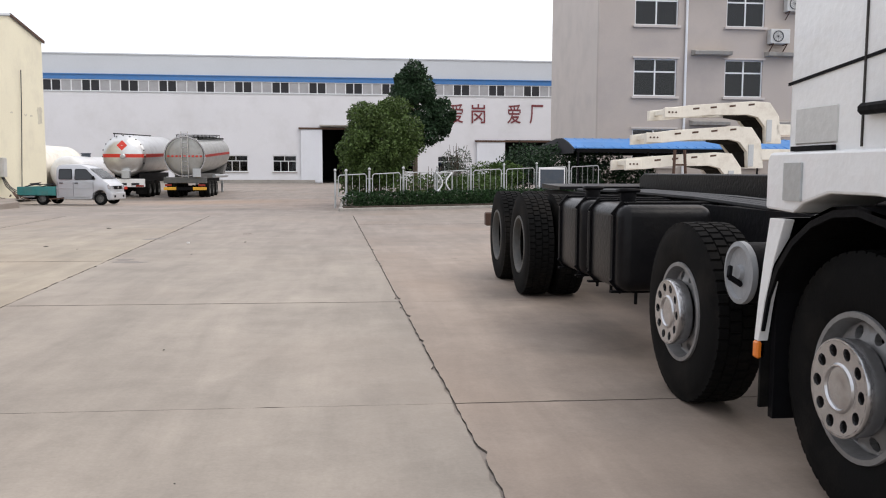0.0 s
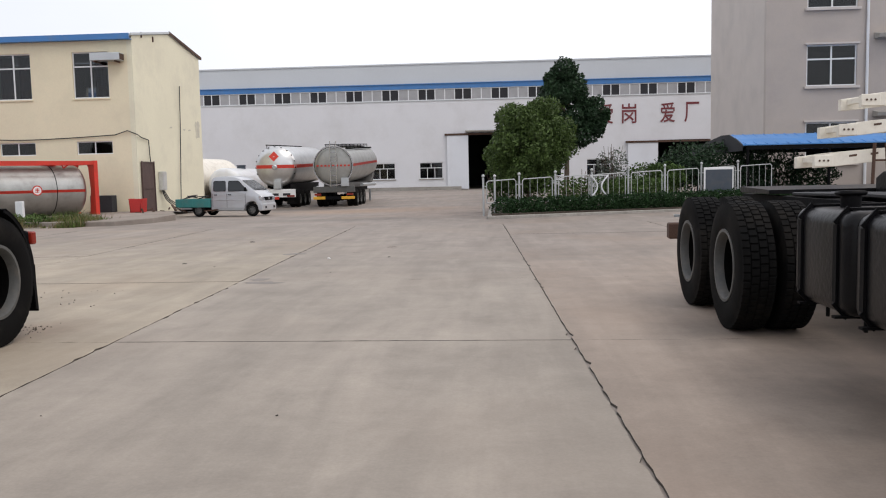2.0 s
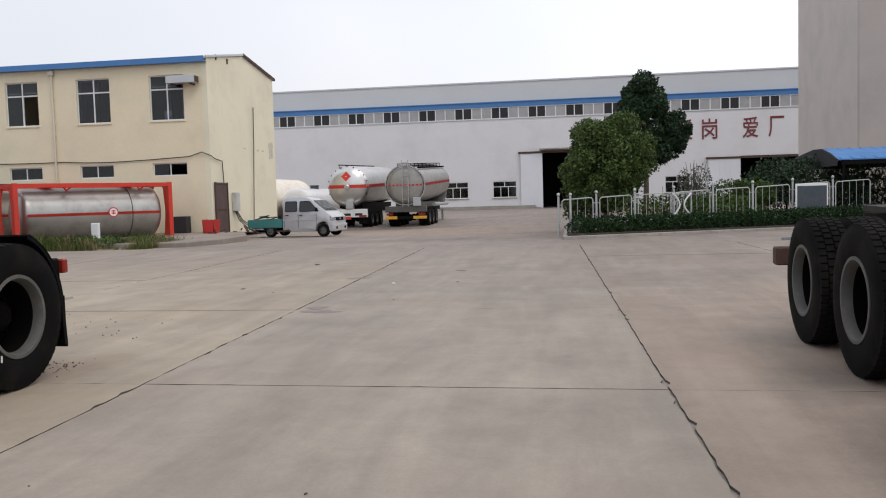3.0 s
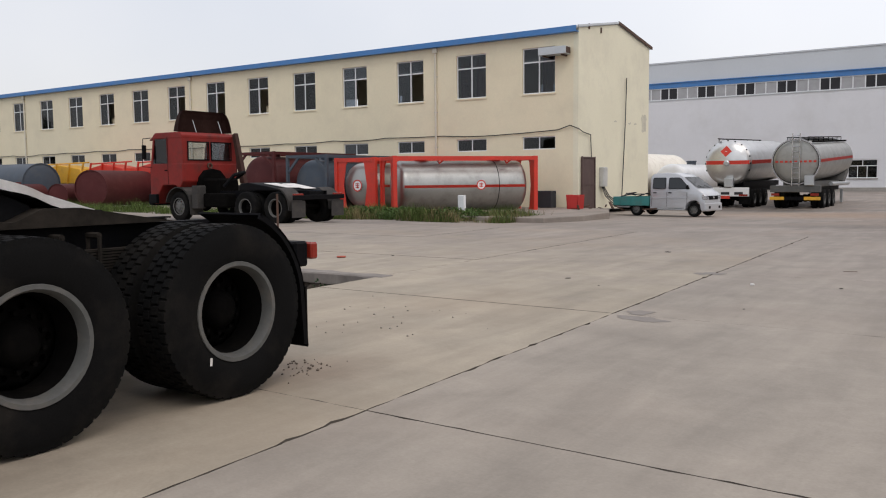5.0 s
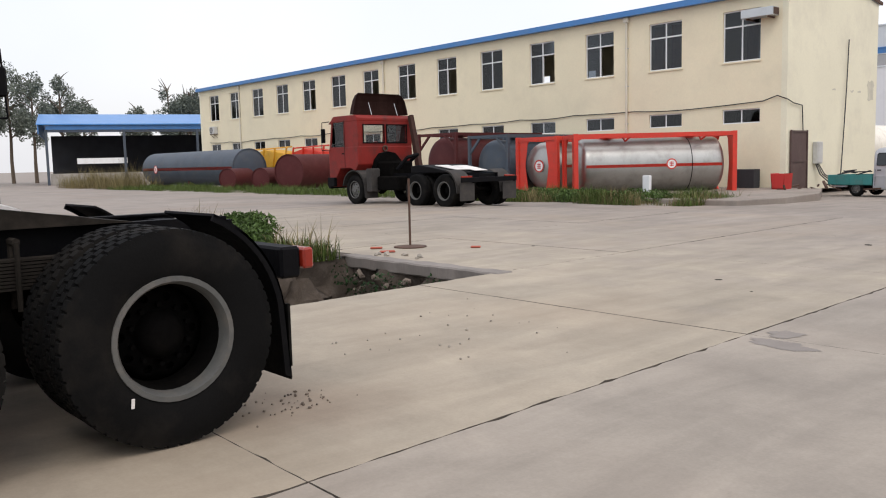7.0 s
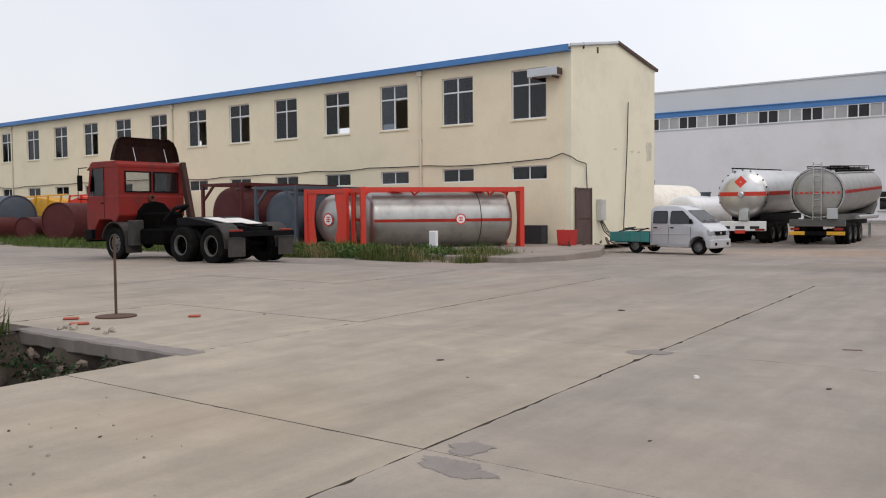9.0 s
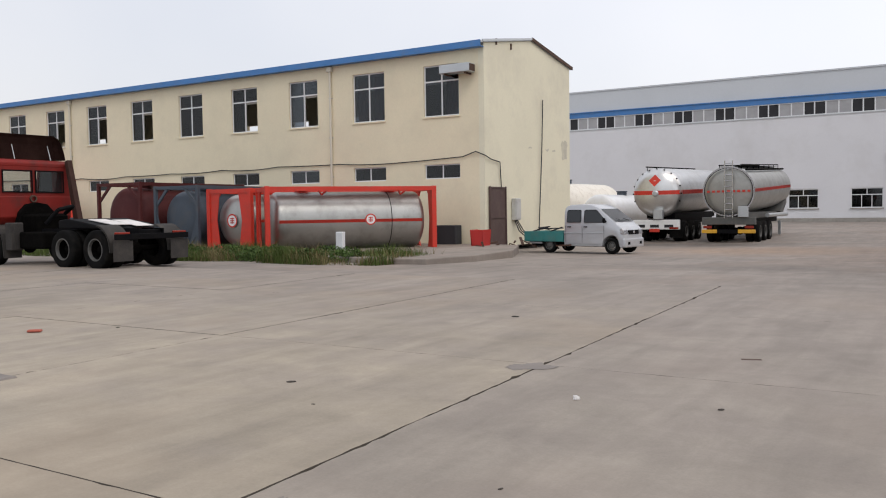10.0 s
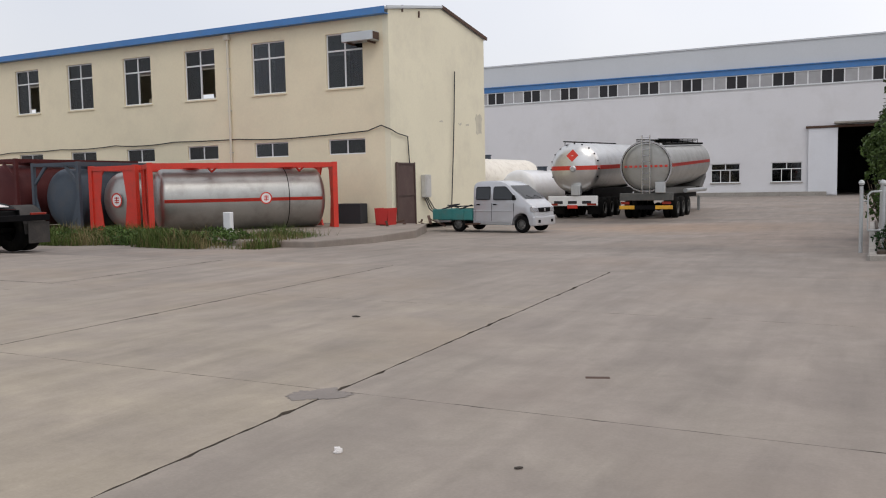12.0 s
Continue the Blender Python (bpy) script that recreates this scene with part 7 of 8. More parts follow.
shrub(4.4, 35.0, 0.3, [(0, 0, 0.9, 0.5, 0.4, 0.7), (0.3, 0, 1.5, 0.35, 0.3, 0.5), (-0.3, 0, 1.3, 0.3, 0.3, 0.5)], 900, 0.055, 21, FAR_LEAF, "sparse pale shrub with bare twigs", 14, 2.0)
shrub(6.0, 35.5, 0.2, [(0, 0, 0.7, 1.3, 0.8, 0.7), (0.7, 0, 1.0, 0.7, 0.6, 0.5)], 5000, 0.06, 22, LEAF_D, "low yellow-green shrub behind the railing")
shrub(8.3, 36.5, 0.3, [(-0.6, 0, 1.2, 1.2, 0.9, 0.9), (0.9, 0, 1.3, 1.2, 0.9, 1.0), (2.0, 0, 1.0, 0.9, 0.9, 0.9)], 9000, 0.065, 23, LEAF_B, "dark green spreading shrub")
shrub(11.6, 37.5, 0.3, [(0, 0, 1.0, 1.3, 0.8, 0.9), (1.4, 0, 0.9, 1.0, 0.8, 0.7)], 5000, 0.065, 24, LEAF_B, "dark green spreading shrub")
shrub(-0.1, 35.5, 0.1, [(0.6, 0, 0.7, 0.9, 0.7, 0.6)], 2500, 0.06, 25, LEAF_D, "low garden shrub behind the railing")
shrub(3.0, 32.3, 0.2, [(0, 0, 0.5, 1.6, 0.5, 0.45), (2.0, 0.8, 0.5, 1.2, 0.5, 0.5)], 5000, 0.055, 26, LEAF_D, "low garden shrub behind the railing")

# ---- garden bed, kerb, hedge and railing ----
GX, GY, GA = -0.38, 28.35, math.degrees(math.atan2(3.15, 7.5))
GM = pose(GX, GY, -0.06, 0, 0, GA)
bm = B()
box(bm, 0, 0, -0.1, 16.0, 0.14, 0.10, 0.015, m=GM)
solo("kerb_garden", bm, KERB, "pale concrete kerb of the garden bed", "kerb", kind="structure")
bm = B()
box(bm, GX - 0.02, GY + 0.12, -0.15, GX + 0.12, GY + 12, 0.06, 0.015)
solo("kerb_garden_side", bm, KERB, "pale concrete kerb along the garden side", "kerb", kind="structure")
bm = B()
prism(bm, [(GX + 0.12, GY + 0.2), (GX + 14.5, GY + 6.2), (GX + 14.5, GY + 12), (GX + 0.12, GY + 12)], "z", -0.2, 0.10)
solo("ground_garden", bm, SOIL, "dark soil of the garden bed", "soil", kind="structure")
h = thing("hedge", "clipped low dark green hedge along the kerb", "hedge", GM)
cl = [(0.8 + 0.5 * k, 0.5, 0.32 + 0.004 * k, 0.42, 0.36, 0.32) for k in range(28)]
crown(h, cl, 34000, 0.04, 31, LEAF_C, shell=0.9)
bm = B()
for k in range(24):
    rod(bm, (0.5 + 0.58 * k, 0.55, 0.0), (0.5 + 0.58 * k, 0.55, 0.35), 0.02, 5)
part("stem", bm, BARK, h)


def railing(pts, tops, label):
    f = thing("railing", label, "fence", pose(0, 0, 0), "white garden railings")
    for (a, za), (b, zb) in zip(zip(pts[:-1], tops[:-1]), zip(pts[1:], tops[1:])):
        a, b = Vector((*a, 0)), Vector((*b, 0))
        d = (b - a).normalized()
        zl = 0.42
        bm = rod(B(), a + Vector((0, 0, 0.0)), a + Vector((0, 0, za + 0.08)), 0.035, 8)
        p = part("post", bm, GALV, f)
        part("post_cap", lathe(B(), [(0, 0.1), (0.04, 0.08), (0.055, 0.04), (0.04, 0.0), (0, -0.01)], Matrix.Translation(a + Vector((0, 0, za + 0.1))), 12), RAIL, p)
        p0, p1 = a + d * 0.12, b - d * 0.12
        bm = B()
        tube(bm, [p0 + Vector((0, 0, zl)), p0 + Vector((0, 0, za - 0.09)), p0 + d * 0.06 + Vector((0, 0, za - 0.03)), p1 - d * 0.06 + Vector((0, 0, zb - 0.03)), p1 + Vector((0, 0, zb - 0.09)), p1 + Vector((0, 0, zl)), p0 + Vector((0, 0, zl))], 0.017, 6)
        part("panel_frame", bm, RAIL, f, "white tubular panel frame")
        n = max(3, int((p1 - p0).length / 0.24))
        for k in range(1, n):
            q = p0.lerp(p1, k / n)
            zt = za + (zb - za) * k / n - 0.04
            part("bar", rod(B(), q + Vector((0, 0, zl)), q + Vector((0, 0, zt)), 0.007, 5), RAIL, f)
        part("link", tube(B(), [a + Vector((0, 0, za - 0.2)), p0 + Vector((0, 0, za - 0.2))], 0.012), RAIL, f)
        part("link", tube(B(), [p1 + Vector((0, 0, zb - 0.2)), b + Vector((0, 0, zb - 0.2))], 0.012), RAIL, f)
    return f


fp, ft = [], []
s = 0.25
for k in range(9):
    v = GM @ Vector((s, 1.0, 0))
    fp.append((v.x, v.y))
    ft.append(1.17 + 0.034 * s)
    s += 1.3 + 0.05 * k
railing(fp, ft, "white and grey tubular railing along the garden hedge")
railing([(GX + 0.22, GY + 0.9 + 1.5 * k) for k in range(7)], [1.17] * 7, "white tubular railing along the garden side")
v = GM @ Vector((4.55, 0.93, 0.95))
e = thing("railing_sign", "small white emblem panel on the garden railing", "sign", Matrix.Translation(v) @ pose(0, 0, 0, 0, 0, GA))
bm = B()
for side in (-1, 1):
    tube(bm, [(side * (0.34 - 0.26 * math.sin(a * math.pi / 8)), -0.02, -0.38 + 0.74 * a / 8) for a in range(9)], 0.03, 6)
part("emblem", bm, FRAME_W, e, "two white curved strips")
part("frame", tube(B(), [(-0.36, 0, -0.4), (-0.36, 0, 0.36), (0.36, 0, 0.36), (0.36, 0, -0.4), (-0.36, 0, -0.4)], 0.015), RAIL, e)
v = GM @ Vector((8.75, 0.8, 0.8))
e = thing("notice_board", "white framed notice board standing by the railing", "sign", Matrix.Translation(v) @ pose(0, 0, 0, 0, 0, GA))
part("panel", box(B(), 0.0, -0.02, -0.3, 1.3, 0.0, 0.72, 0.01), FRAME_W, e)
part("board_face", box(B(), 0.07, -0.03, -0.22, 1.23, -0.021, 0.64), STEELGREY, e, "slate grey board face")
for x in (0.05, 1.25):
    part("leg", rod(B(), (x, 0.02, -0.8), (x, 0.02, 0.7), 0.025, 6), FRAME_W, e)


# ---- weeds ----
def blades(name, x0, y0, x1, y1, n, hmin, hmax, seed, mat, label, zf=None, keep=None):
    rng = np.random.default_rng(seed)
    x, y = rng.uniform(x0, x1, n), rng.uniform(y0, y1, n)
    if keep:
        ok = np.array([keep(a, b) for a, b in zip(x, y)])
        x, y = x[ok], y[ok]
        n = len(x)
    patch = np.array([noise.noise(Vector((a * 0.55, b * 0.8, seed))) + 0.5 * noise.noise(Vector((a * 1.9, b * 2.2, seed + 5))) for a, b in zip(x, y)])
    ok = patch + rng.uniform(-0.25, 0.25, n) > -0.22
    x, y, patch = x[ok], y[ok], patch[ok]
    n = len(x)
    hgt = rng.uniform(hmin, hmax, n) * np.clip(0.65 + 0.9 * patch, 0.25, 1.5)
    z = np.array([(zf(a, b) if zf else ground_h(a, b)) for a, b in zip(x, y)]) - 0.03
    ang = rng.uniform(0, 2 * np.pi, n)
    lean = rng.uniform(0.15, 0.9, n) * hgt
    w = rng.uniform(0.004, 0.011, n)
    base = np.stack([x, y, z], 1)
    side = np.stack([-np.sin(ang), np.cos(ang), 0 * ang], 1) * w[:, None]
    mid = base + np.stack([np.cos(ang) * lean * 0.35, np.sin(ang) * lean * 0.35, hgt * 0.6], 1)
    tip = base + np.stack([np.cos(ang) * lean, np.sin(ang) * lean, hgt], 1)
    verts = np.stack([base - side, base + side, mid + side * 0.8, mid - side * 0.8, tip], 1).reshape(-1, 3)
    i = np.arange(n)[:, None] * 5
    f4 = (i + [0, 1, 2, 3]).tolist()
    f3 = (i + [3, 2, 4]).tolist()
    me = bpy.data.meshes.new(name)
    me.from_pydata(verts.tolist(), [], f4 + f3)
    me.materials.append(mat)
    return tagged(new(name, me), label, "weeds", kind="stuff")


def verge(x, y):
    return y > 27.6 + 0.25 * math.sin(x * 0.9) + (0.0 if x < -20 else 0.1 * (x + 20)) and not (-19.2 < x - 0.3 * (y - 29) < -17.9)


blades("weeds", -24.5, 27.5, -14.0, 31.6, 30000, 0.08, 0.55, 41, GRASS, "green weeds in front of the red container frames", keep=verge)
blades("dry_weeds", -24.5, 27.7, -14.0, 31.6, 9000, 0.15, 0.6, 42, STRAW, "dry straw-coloured weeds among the green", keep=verge)
blades("weeds", -62.0, 27.5, -24.5, 31.5, 34000, 0.1, 0.5, 43, GRASS, "green weeds along the road verge", keep=verge)
blades("weeds", -72.0, 27.8, -58.0, 31.0, 5000, 0.6, 1.9, 44, STRAW, "tall dry weeds at the end of the tanks")


def mound_z(x, y):
    e = min(1, max(0, (-10.75 - x) / 0.8)) * min(1, max(0, (13.6 - y) / 0.6))
    return 0.22 * e * (0.6 + 0.6 * noise.noise(Vector((x, y, 0))))


bm = B()
nx, ny = 22, 26
g = [[bm.verts.new((-16.5 + 5.85 * i / nx, 6.0 + 7.9 * j / ny, mound_z(-16.5 + 5.85 * i / nx, 6.0 + 7.9 * j / ny) + 0.008)) for j in range(ny + 1)] for i in range(nx + 1)]
for i in range(nx):
    for j in range(ny):
        if not (i > nx - 2 and j < 8):
            bm.faces.new((g[i][j], g[i + 1][j], g[i + 1][j + 1], g[i][j + 1]))
solo("ground_soil_bank", bm, SOIL, "low bank of bare earth beside the pit", "soil", kind="structure", smooth=True)
blades("weeds", -15.0, 9.6, -10.6, 13.5, 26000, 0.08, 0.36, 45, GRASS, "thick green weeds on the bank beside the pit", zf=mound_z)
blades("dry_weeds", -15.0, 9.6, -10.6, 13.5, 2500, 0.15, 0.55, 46, STRAW, "dry seed stalks on the bank beside the pit", zf=mound_z)


me = leaf_cloud([(-11.4 - 0.45 * (k % 7), 9.9 + 0.32 * k, 0.2 + 0.06 * (k % 3), 0.5, 0.45, 0.3) for k in range(12)], 22000, 0.035, 47)
me.materials.append(LEAF_D)
tagged(new("weeds", me), "broad-leaved green weeds on the bank beside the pit", "weeds", kind="stuff")
me = leaf_cloud([(-23.5 + 0.75 * k, 28.6 + 0.9 * ((k * 7) % 3), 0.1, 0.5, 0.45, 0.22) for k in range(11)], 7000, 0.045, 48)
me.materials.append(LEAF_D)
tagged(new("weeds", me), "broad-leaved weeds among the grass on the verge", "weeds", kind="stuff")


# ---- loose things in the yard ----
s = thing("sign_stand", "rusty steel rod standing on a round base plate", "stand", pose(-10.93, 15.12, 0.002))
part("base_plate", lathe(B(), [(0, 0.0), (0.27, 0.0), (0.27, 0.015), (0.05, 0.035), (0, 0.035)], Matrix(), 28), RUST, s)
part("rod", rod(B(), (0, 0, 0.03), (0, 0, 1.12), 0.019, 8), RUST, s)

g = thing("gate_leaf", "brown sheet steel gate leaf leaning at the gable wall", "gate", pose(-16.2, 38.85, -0.2, 0, -0.4, 0))
part("sheet", box(B(), 0, 0, 0.1, 0.03, 1.42, 2.5, 0.004), BROWN_GATE, g)
for y in (0.0, 1.36):
    part("stile", box(B(), 0.031, y, 0.08, 0.07, y + 0.06, 2.52), BROWN_GATE, g)
for z in (0.1, 1.25, 2.44):
    part("rail", box(B(), 0.031, 0.06, z, 0.06, 1.36, z + 0.06), BROWN_GATE, g)
m = thing("meter_box", "grey electrical meter box with hanging cables", "meter box", pose(-16.23, 40.85, 0))
part("case", box(B(), 0, 0, 0.95, 0.22, 0.45, 1.85, 0.02), AC_WHITE, m)
part("case_door", box(B(), 0.221, 0.03, 1.0, 0.235, 0.42, 1.8), AC_WHITE, m)
for k in range(3):
    part("cable", tube(B(), [(0.1, 0.1 + 0.12 * k, 0.95), (0.25, 0.2 + 0.2 * k, 0.5), (0.5, 0.6 + 0.4 * k, 0.12), (0.7, 1.1 + 0.5 * k, -0.15)], 0.025, 6), CABLE, m)
bk = thing("bucket", "square red plastic tub by the building corner", "tub", pose(-15.75, 37.3, 0.05))
part("tub", prism(B(), [(-0.24, 0), (0.24, 0), (0.29, 0.6), (0.26, 0.6), (0.21, 0.04), (-0.21, 0.04), (-0.26, 0.6), (-0.29, 0.6)], "y", -0.3, 0.3), RED_PLASTIC, bk)
part("tub_end", box(B(), -0.25, -0.3, 0.02, 0.25, -0.27, 0.58), RED_PLASTIC, bk)
part("tub_end", box(B(), -0.25, 0.27, 0.02, 0.25, 0.3, 0.58), RED_PLASTIC, bk)
bm = B()
prism(bm, [(-20.0, 31.4), (-17.2, 29.6), (-14.6, 29.0), (-13.1, 29.3), (-12.7, 31.5), (-13.0, 34.5), (-14.6, 38.2), (-16.2, 38.5), (-16.24, 38.55), (-24, 38.55), (-24, 33)], "z", -0.4, 0.05, 0.03)
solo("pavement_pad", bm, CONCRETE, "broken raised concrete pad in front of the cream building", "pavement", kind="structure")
random.seed(11)
bm = B()
for k in range(15):
    x, y = random.uniform(-15.6, -13.2), random.uniform(35.5, 39.5)
    beam(bm, (x, y, random.uniform(-0.1, 0.25)), (x + random.uniform(-0.9, 0.9), y + random.uniform(-0.6, 0.6), random.uniform(-0.1, 0.3)), random.uniform(0.03, 0.1), random.uniform(0.02, 0.08))
tagged(link("scrap_pile", bm, RUST), "low pile of rusty scrap and timber by the wall", "scrap", kind="stuff")
b2 = thing("box", "dark steel crate below the small windows", "crate", pose(-18.2, 37.9, 0.05))
part("crate", box(B(), 0, 0, 0, 1.0, 0.5, 0.75, 0.02), DARK, b2)
sp = thing("marker_post", "small white concrete marker post in the weeds", "post", pose(-17.35, 30.9, -0.1))
part("post", box(B(), -0.14, -0.08, 0, 0.14, 0.08, 0.85, 0.02), FRAME_W, sp)


def stones(n, x0, y0, x1, y1, smin, smax, seed, label, mat=None):
    rnd = random.Random(seed)
    bm = B()
    for k in range(n):
        x, y, s = rnd.gauss((x0 + x1) / 2, (x1 - x0) / 4), rnd.gauss((y0 + y1) / 2, (y1 - y0) / 4), rnd.uniform(smin, smax)
        t = Matrix.Translation((x, y, s * 0.3)) @ pose(0, 0, 0, rnd.uniform(0, 360), rnd.uniform(0, 360), rnd.uniform(0, 360))
        vs = bmesh.ops.create_icosphere(bm, subdivisions=1, radius=s, matrix=t)["verts"]
        for v in vs:
            v.co += Vector((rnd.uniform(-1, 1), rnd.uniform(-1, 1), rnd.uniform(-1, 1))) * s * 0.25
    tagged(link("gravel", bm, mat or STONE), label, "gravel", kind="stuff")


stones(60, -4.8, 8.7, -4.2, 9.3, 0.003, 0.010, 51, "small stones and grit behind the tractor wheels", RUBBLE)
stones(30, -6.5, 9.2, -3.9, 12.6, 0.004, 0.013, 52, "scattered small stones on the concrete")
stones(10, -10.6, 13.95, -9.6, 14.3, 0.02, 0.05, 55, "broken concrete lumps beside the pit beam")
rnd = random.Random(77)
bm = B()
for k in range(110):
    x, z, q = rnd.uniform(-10.5, -7.7), rnd.uniform(-0.75, -0.2), rnd.uniform(0.015, 0.06)
    vs = bmesh.ops.create_icosphere(bm, subdivisions=1, radius=q, matrix=Matrix.Translation((x, 13.62 - 0.12 * rnd.random() + 0.05 * z, z)))["verts"]
    for v in vs:
        v.co += Vector((rnd.uniform(-1, 1), rnd.uniform(-1, 1), rnd.uniform(-1, 1))) * q * 0.4
tagged(link("rubble", bm, RUBBLE), "pale rubble stuck in the earth wall of the pit", "rubble", kind="stuff")
me = leaf_cloud([(-10.5 + 0.35 * k, 13.45, -0.25 - 0.1 * (k % 3), 0.22, 0.12, 0.16) for k in range(8)], 450, 0.03, 49)
me.materials.append(LEAF_C)
tagged(new("weeds", me), "small dark weeds rooted in the pit wall", "weeds", kind="stuff")
for x, y, a in ((-2.14, 17.6, 20), (0.6, 24.6, 70)):
    bm = B()
    box(bm, -0.09, -0.03, 0.0, 0.09, 0.03, 0.01, 0.004, m=pose(x, y, ground_h(x, y), 0, 0, a))
    solo("stick", bm, RUST, "dark flat stick lying on the concrete", "stick")
for k, (x, y, q) in enumerate(((-5.41, 19.4, 0.09), (-1.93, 15.53, 0.04), (-2.5, 13.37, 0.03), (-5.39, 11.5, 0.03), (-6.02, 11.24, 0.03), (-4.53, 14.35, 0.03), (-5.21, 14.88, 0.07), (-1.38, 6.18, 0.022), (-0.75, 3.45, 0.012), (-2.77, 6.18, 0.014), (-9.39, 16.41, 0.05))):
    bm = bmesh.new()
    q *= 0.65
    bmesh.ops.create_icosphere(bm, subdivisions=1, radius=q, matrix=pose(x, y, q * 0.12, 0, 0, 37 * k) @ Matrix.Diagonal((1, 0.55, 0.22, 1)))
    for v in bm.verts:
        v.co += 0.25 * q * noise.noise_vector(v.co * 9)
    solo("earth_clod", bm, CLOD, "small dark clod of dirt on the concrete", "dirt clod", "clods on the yard")
bm = B()
for k in range(5):
    box(bm, -0.02 + 0.008 * k, -0.015, 0.002, 0.012 + 0.006 * k, 0.015, 0.008 + 0.004 * k, m=pose(-2.92, 15.37, 0, 0, 0, 31 * k))
solo("paper_scrap", bm, TARP, "crumpled scrap of white paper on the concrete", "litter")
for x, y, w in ((-10.6, 14.25, 0.24), (-11.2, 14.5, 0.2), (-10.0, 15.6, 0.16)):
    bm = B()
    box(bm, 0, 0, 0.0, w, 0.09, 0.03, 0.012, m=pose(x, y, 0.001, 0, 0, 25 * w * 10))
    solo("brick", bm, BRICK, "broken red brick beside the pit", "brick", "loose bricks")

def stain(x, y, rx, ry, rz, seed, label, mat=STAIN_AND_SHADE):
    """A thin ragged-edged patch of dirt on the concrete."""
    bm = B()
    n = 110
    ring = []
    for k in range(n):
        a = 2 * math.pi * k / n
        f = 1 + 0.2 * noise.noise(Vector((math.cos(a) * 14, math.sin(a) * 14, seed))) + 0.5 * noise.noise(Vector((math.cos(a) * 1.5, math.sin(a) * 1.5, seed))) + 0.12 * noise.noise(Vector((math.cos(a) * 6, math.sin(a) * 6, seed)))
        ring.append(pose(x, y, 0, 0, 0, rz) @ Vector((rx * f * math.cos(a), ry * f * math.sin(a), 0.003)))
    bm.faces.new([bm.verts.new(p) for p in ring])
    solo("stain", bm, mat, label, "stain", "stains on the yard", "structure")


stain(-3.32, 12.62, 0.13, 0.14, -10, 1.3, "dark damp patch on the yard concrete")
stain(-3.15, 12.27, 0.24, 0.11, -12, 2.6, "dark damp patch on the yard concrete")
stain(-3.78, 16.37, 0.2, 0.17, 25, 3.9, "dark damp patch on the yard concrete")


# ---- distant trees ----
def poplar(x, y, h, seed):
    t = thing("tree", "distant grey-green tree behind the blue shed", "tree", pose(x, y, 0), "distant trees")
    trunk(t, (0, 0, 0), (0, 0, h * 0.9), 0.22, 12, seed, 0.15)
    crown(t, clumps(0, 0, h * 0.6, h * 0.2, h * 0.2, h * 0.34, 20, seed, 0.30), 5200, 0.15, seed, FAR_LEAF, shell=0.45)


for k, (x, y, hh) in enumerate(((-104, 25, 13.5), (-108, 31, 14.5), (-106, 36, 13), (-112, 20, 13), (-116, 45, 11.5), (-118, 53, 11), (-117, 60, 13.5), (-118, 63, 13), (-121, 70, 10.5), (-112, 14, 12), (-110, 8, 11), (-107, 39.5, 14), (-106, 52.5, 13), (-105, 55, 12.5), (-108, 34, 14.5))):
    poplar(x, y, hh, 60 + k)

# ---- concrete slabs of the yard ----
ROWS = (-10.2, -6.45, -2.75, 0.92, 4.62, 8.37, 12.45, 16.52, 20.6, 24.7)
LEAN = (-0.016, -0.016, -0.016, -0.016, -0.016, -0.016, -0.005, 0.0, 0.0, 0.0)


def joint_x(k, y):
    """Where the long joint number k runs at y; its slant in x for each metre of y is joint_slant."""
    return (-3.36 + 4.0 * k if k < 1 else 0.485 + 3.91 * (k - 1)) + joint_slant(k) * (y - 8.37)


def joint_slant(k):
    return -0.042 if k < 1 else -0.026


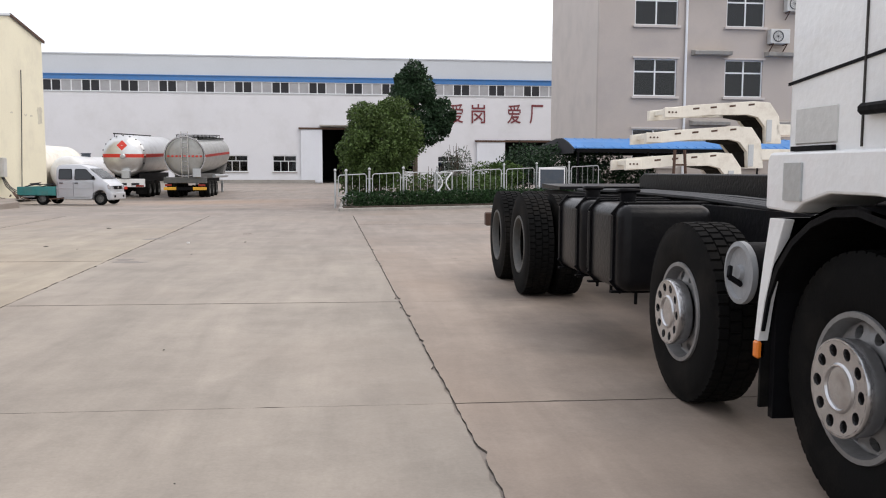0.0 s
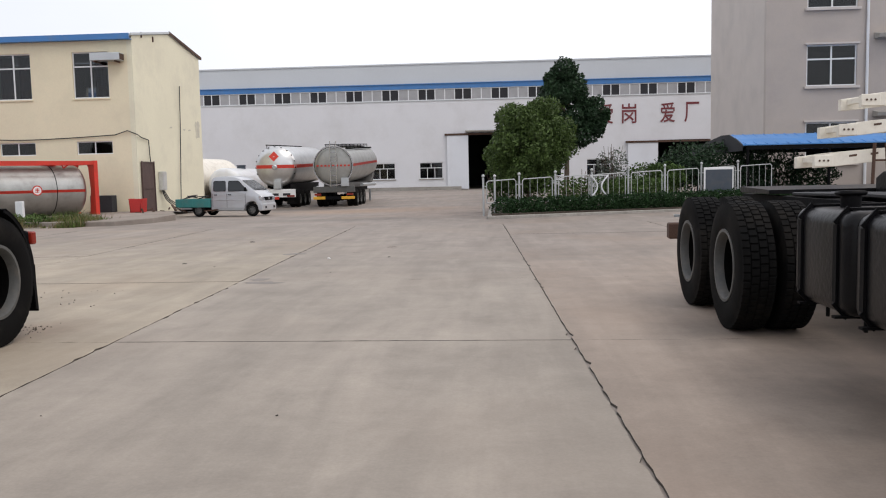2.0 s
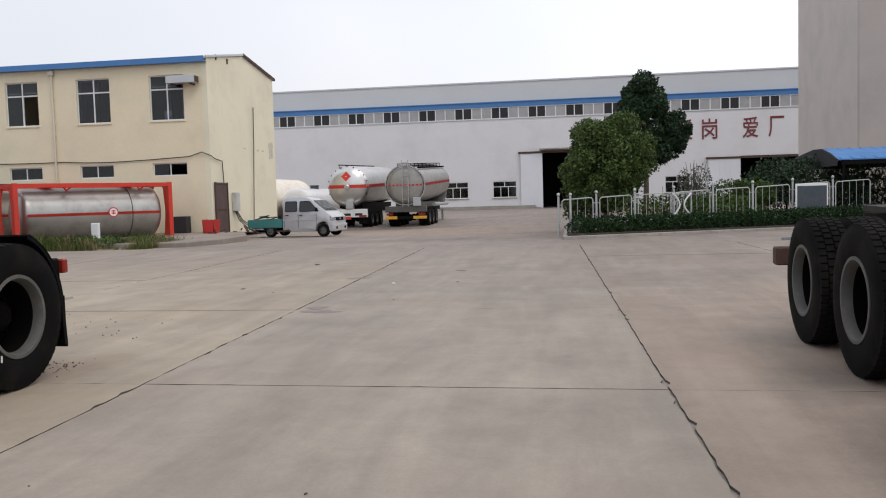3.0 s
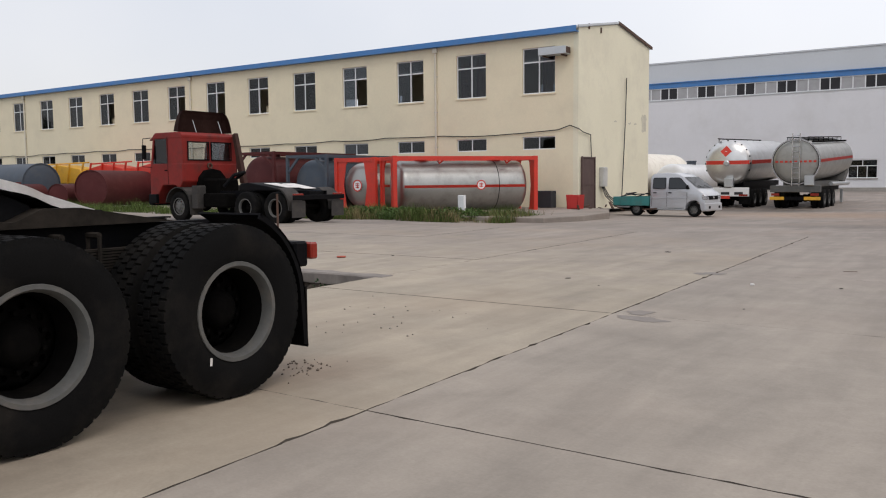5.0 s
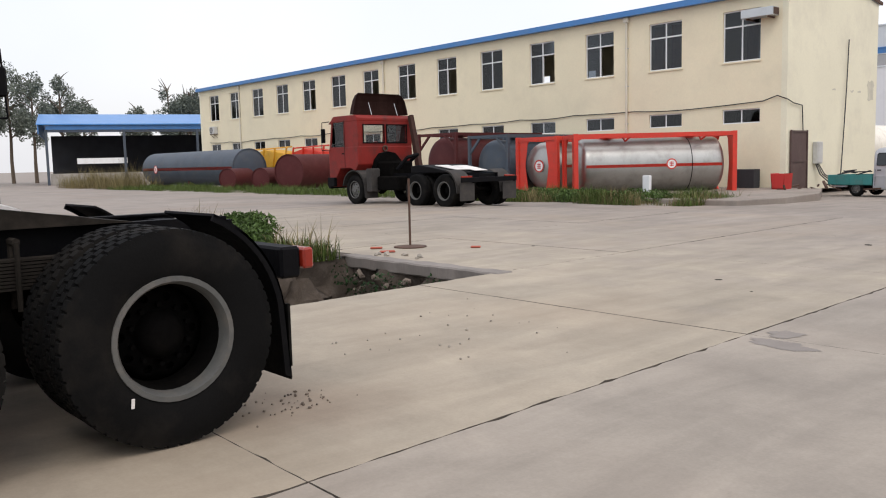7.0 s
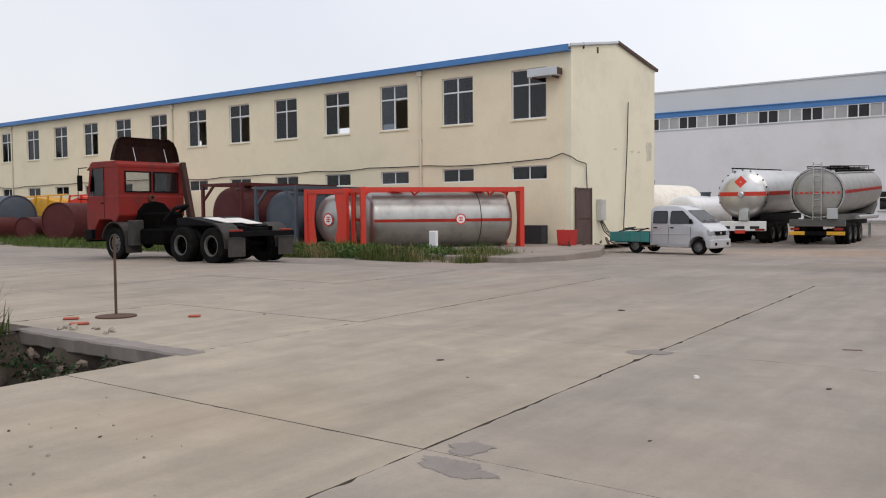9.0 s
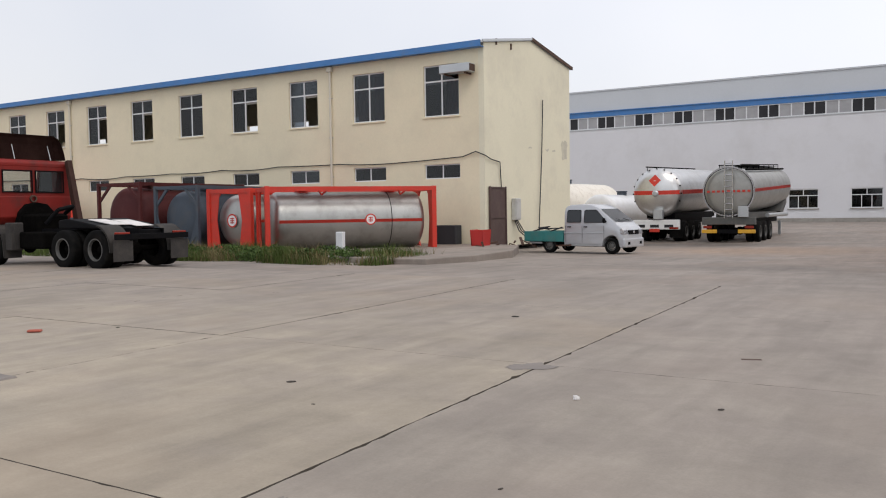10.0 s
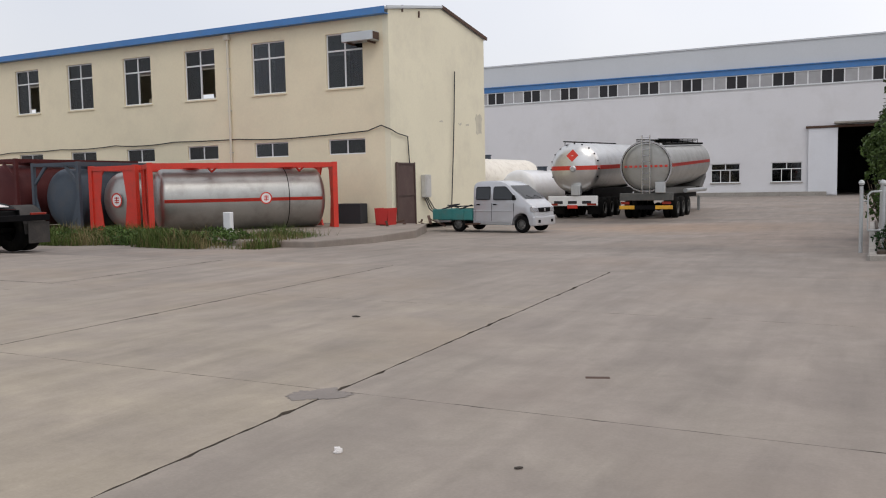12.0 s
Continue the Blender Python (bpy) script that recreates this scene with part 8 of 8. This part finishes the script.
def slab_mesh(seed, w, d, lean0, lean1, slant0, slant1, mat):
    rnd = random.Random(seed)
    pts = []
    gx, gy = 0.008, 0.0035
    n = 40
    for a, b in (((0, 0), (w, 0)), ((w, 0), (w, d)), ((w, d), (0, d)), ((0, d), (0, 0))):
        for i in range(n):
            t = i / n
            x, y = a[0] + (b[0] - a[0]) * t, a[1] + (b[1] - a[1]) * t
            j = rnd.uniform(-0.006, 0.006) + (rnd.uniform(0.01, 0.03) if rnd.random() < 0.08 else 0)
            gap = gx + j if a[0] == b[0] else gy + 0.35 * j
            if i == 0:
                x, y = (gx if x < w / 2 else w - gx), (gy if y < d / 2 else d - gy)
            elif a[0] == b[0]:
                x = gap if x < w / 2 else w - gap
            else:
                y = gap if y < d / 2 else d - gap
            pts.append((x + (slant0 + (slant1 - slant0) * x / w) * y, y + (lean0 + (lean1 - lean0) * y / d) * x))
    bm = B()
    top = [bm.verts.new((x, y, 0)) for x, y in pts]
    low = [bm.verts.new((x, y, -0.06)) for x, y in pts]
    bm.faces.new(top)
    for i in range(len(pts)):
        j = (i + 1) % len(pts)
        bm.faces.new((top[i], low[i], low[j], top[j])).material_index = 1
    bmesh.ops.recalc_face_normals(bm, faces=bm.faces[:])
    me = bpy.data.meshes.new("slab")
    bm.to_mesh(me)
    bm.free()
    me.materials.append(mat)
    me.materials.append(JOINT)
    return me


for j in range(len(ROWS) - 1):
    for i in range(-5, 4):
        u = 4.0 * i if i < 0 else 3.91 * i
        low, lean0, lean1 = ROWS[j], LEAN[j], LEAN[j + 1]
        if i in (-2, -3) and low < PIT[3] and ROWS[j + 1] > PIT[1]:
            if ROWS[j + 1] - PIT[3] < 0.6:
                continue
            low, lean0 = PIT[3] + 0.19, 0.0
            y = low
        else:
            y = low + lean0 * u
        top = ROWS[j + 1] + lean1 * u
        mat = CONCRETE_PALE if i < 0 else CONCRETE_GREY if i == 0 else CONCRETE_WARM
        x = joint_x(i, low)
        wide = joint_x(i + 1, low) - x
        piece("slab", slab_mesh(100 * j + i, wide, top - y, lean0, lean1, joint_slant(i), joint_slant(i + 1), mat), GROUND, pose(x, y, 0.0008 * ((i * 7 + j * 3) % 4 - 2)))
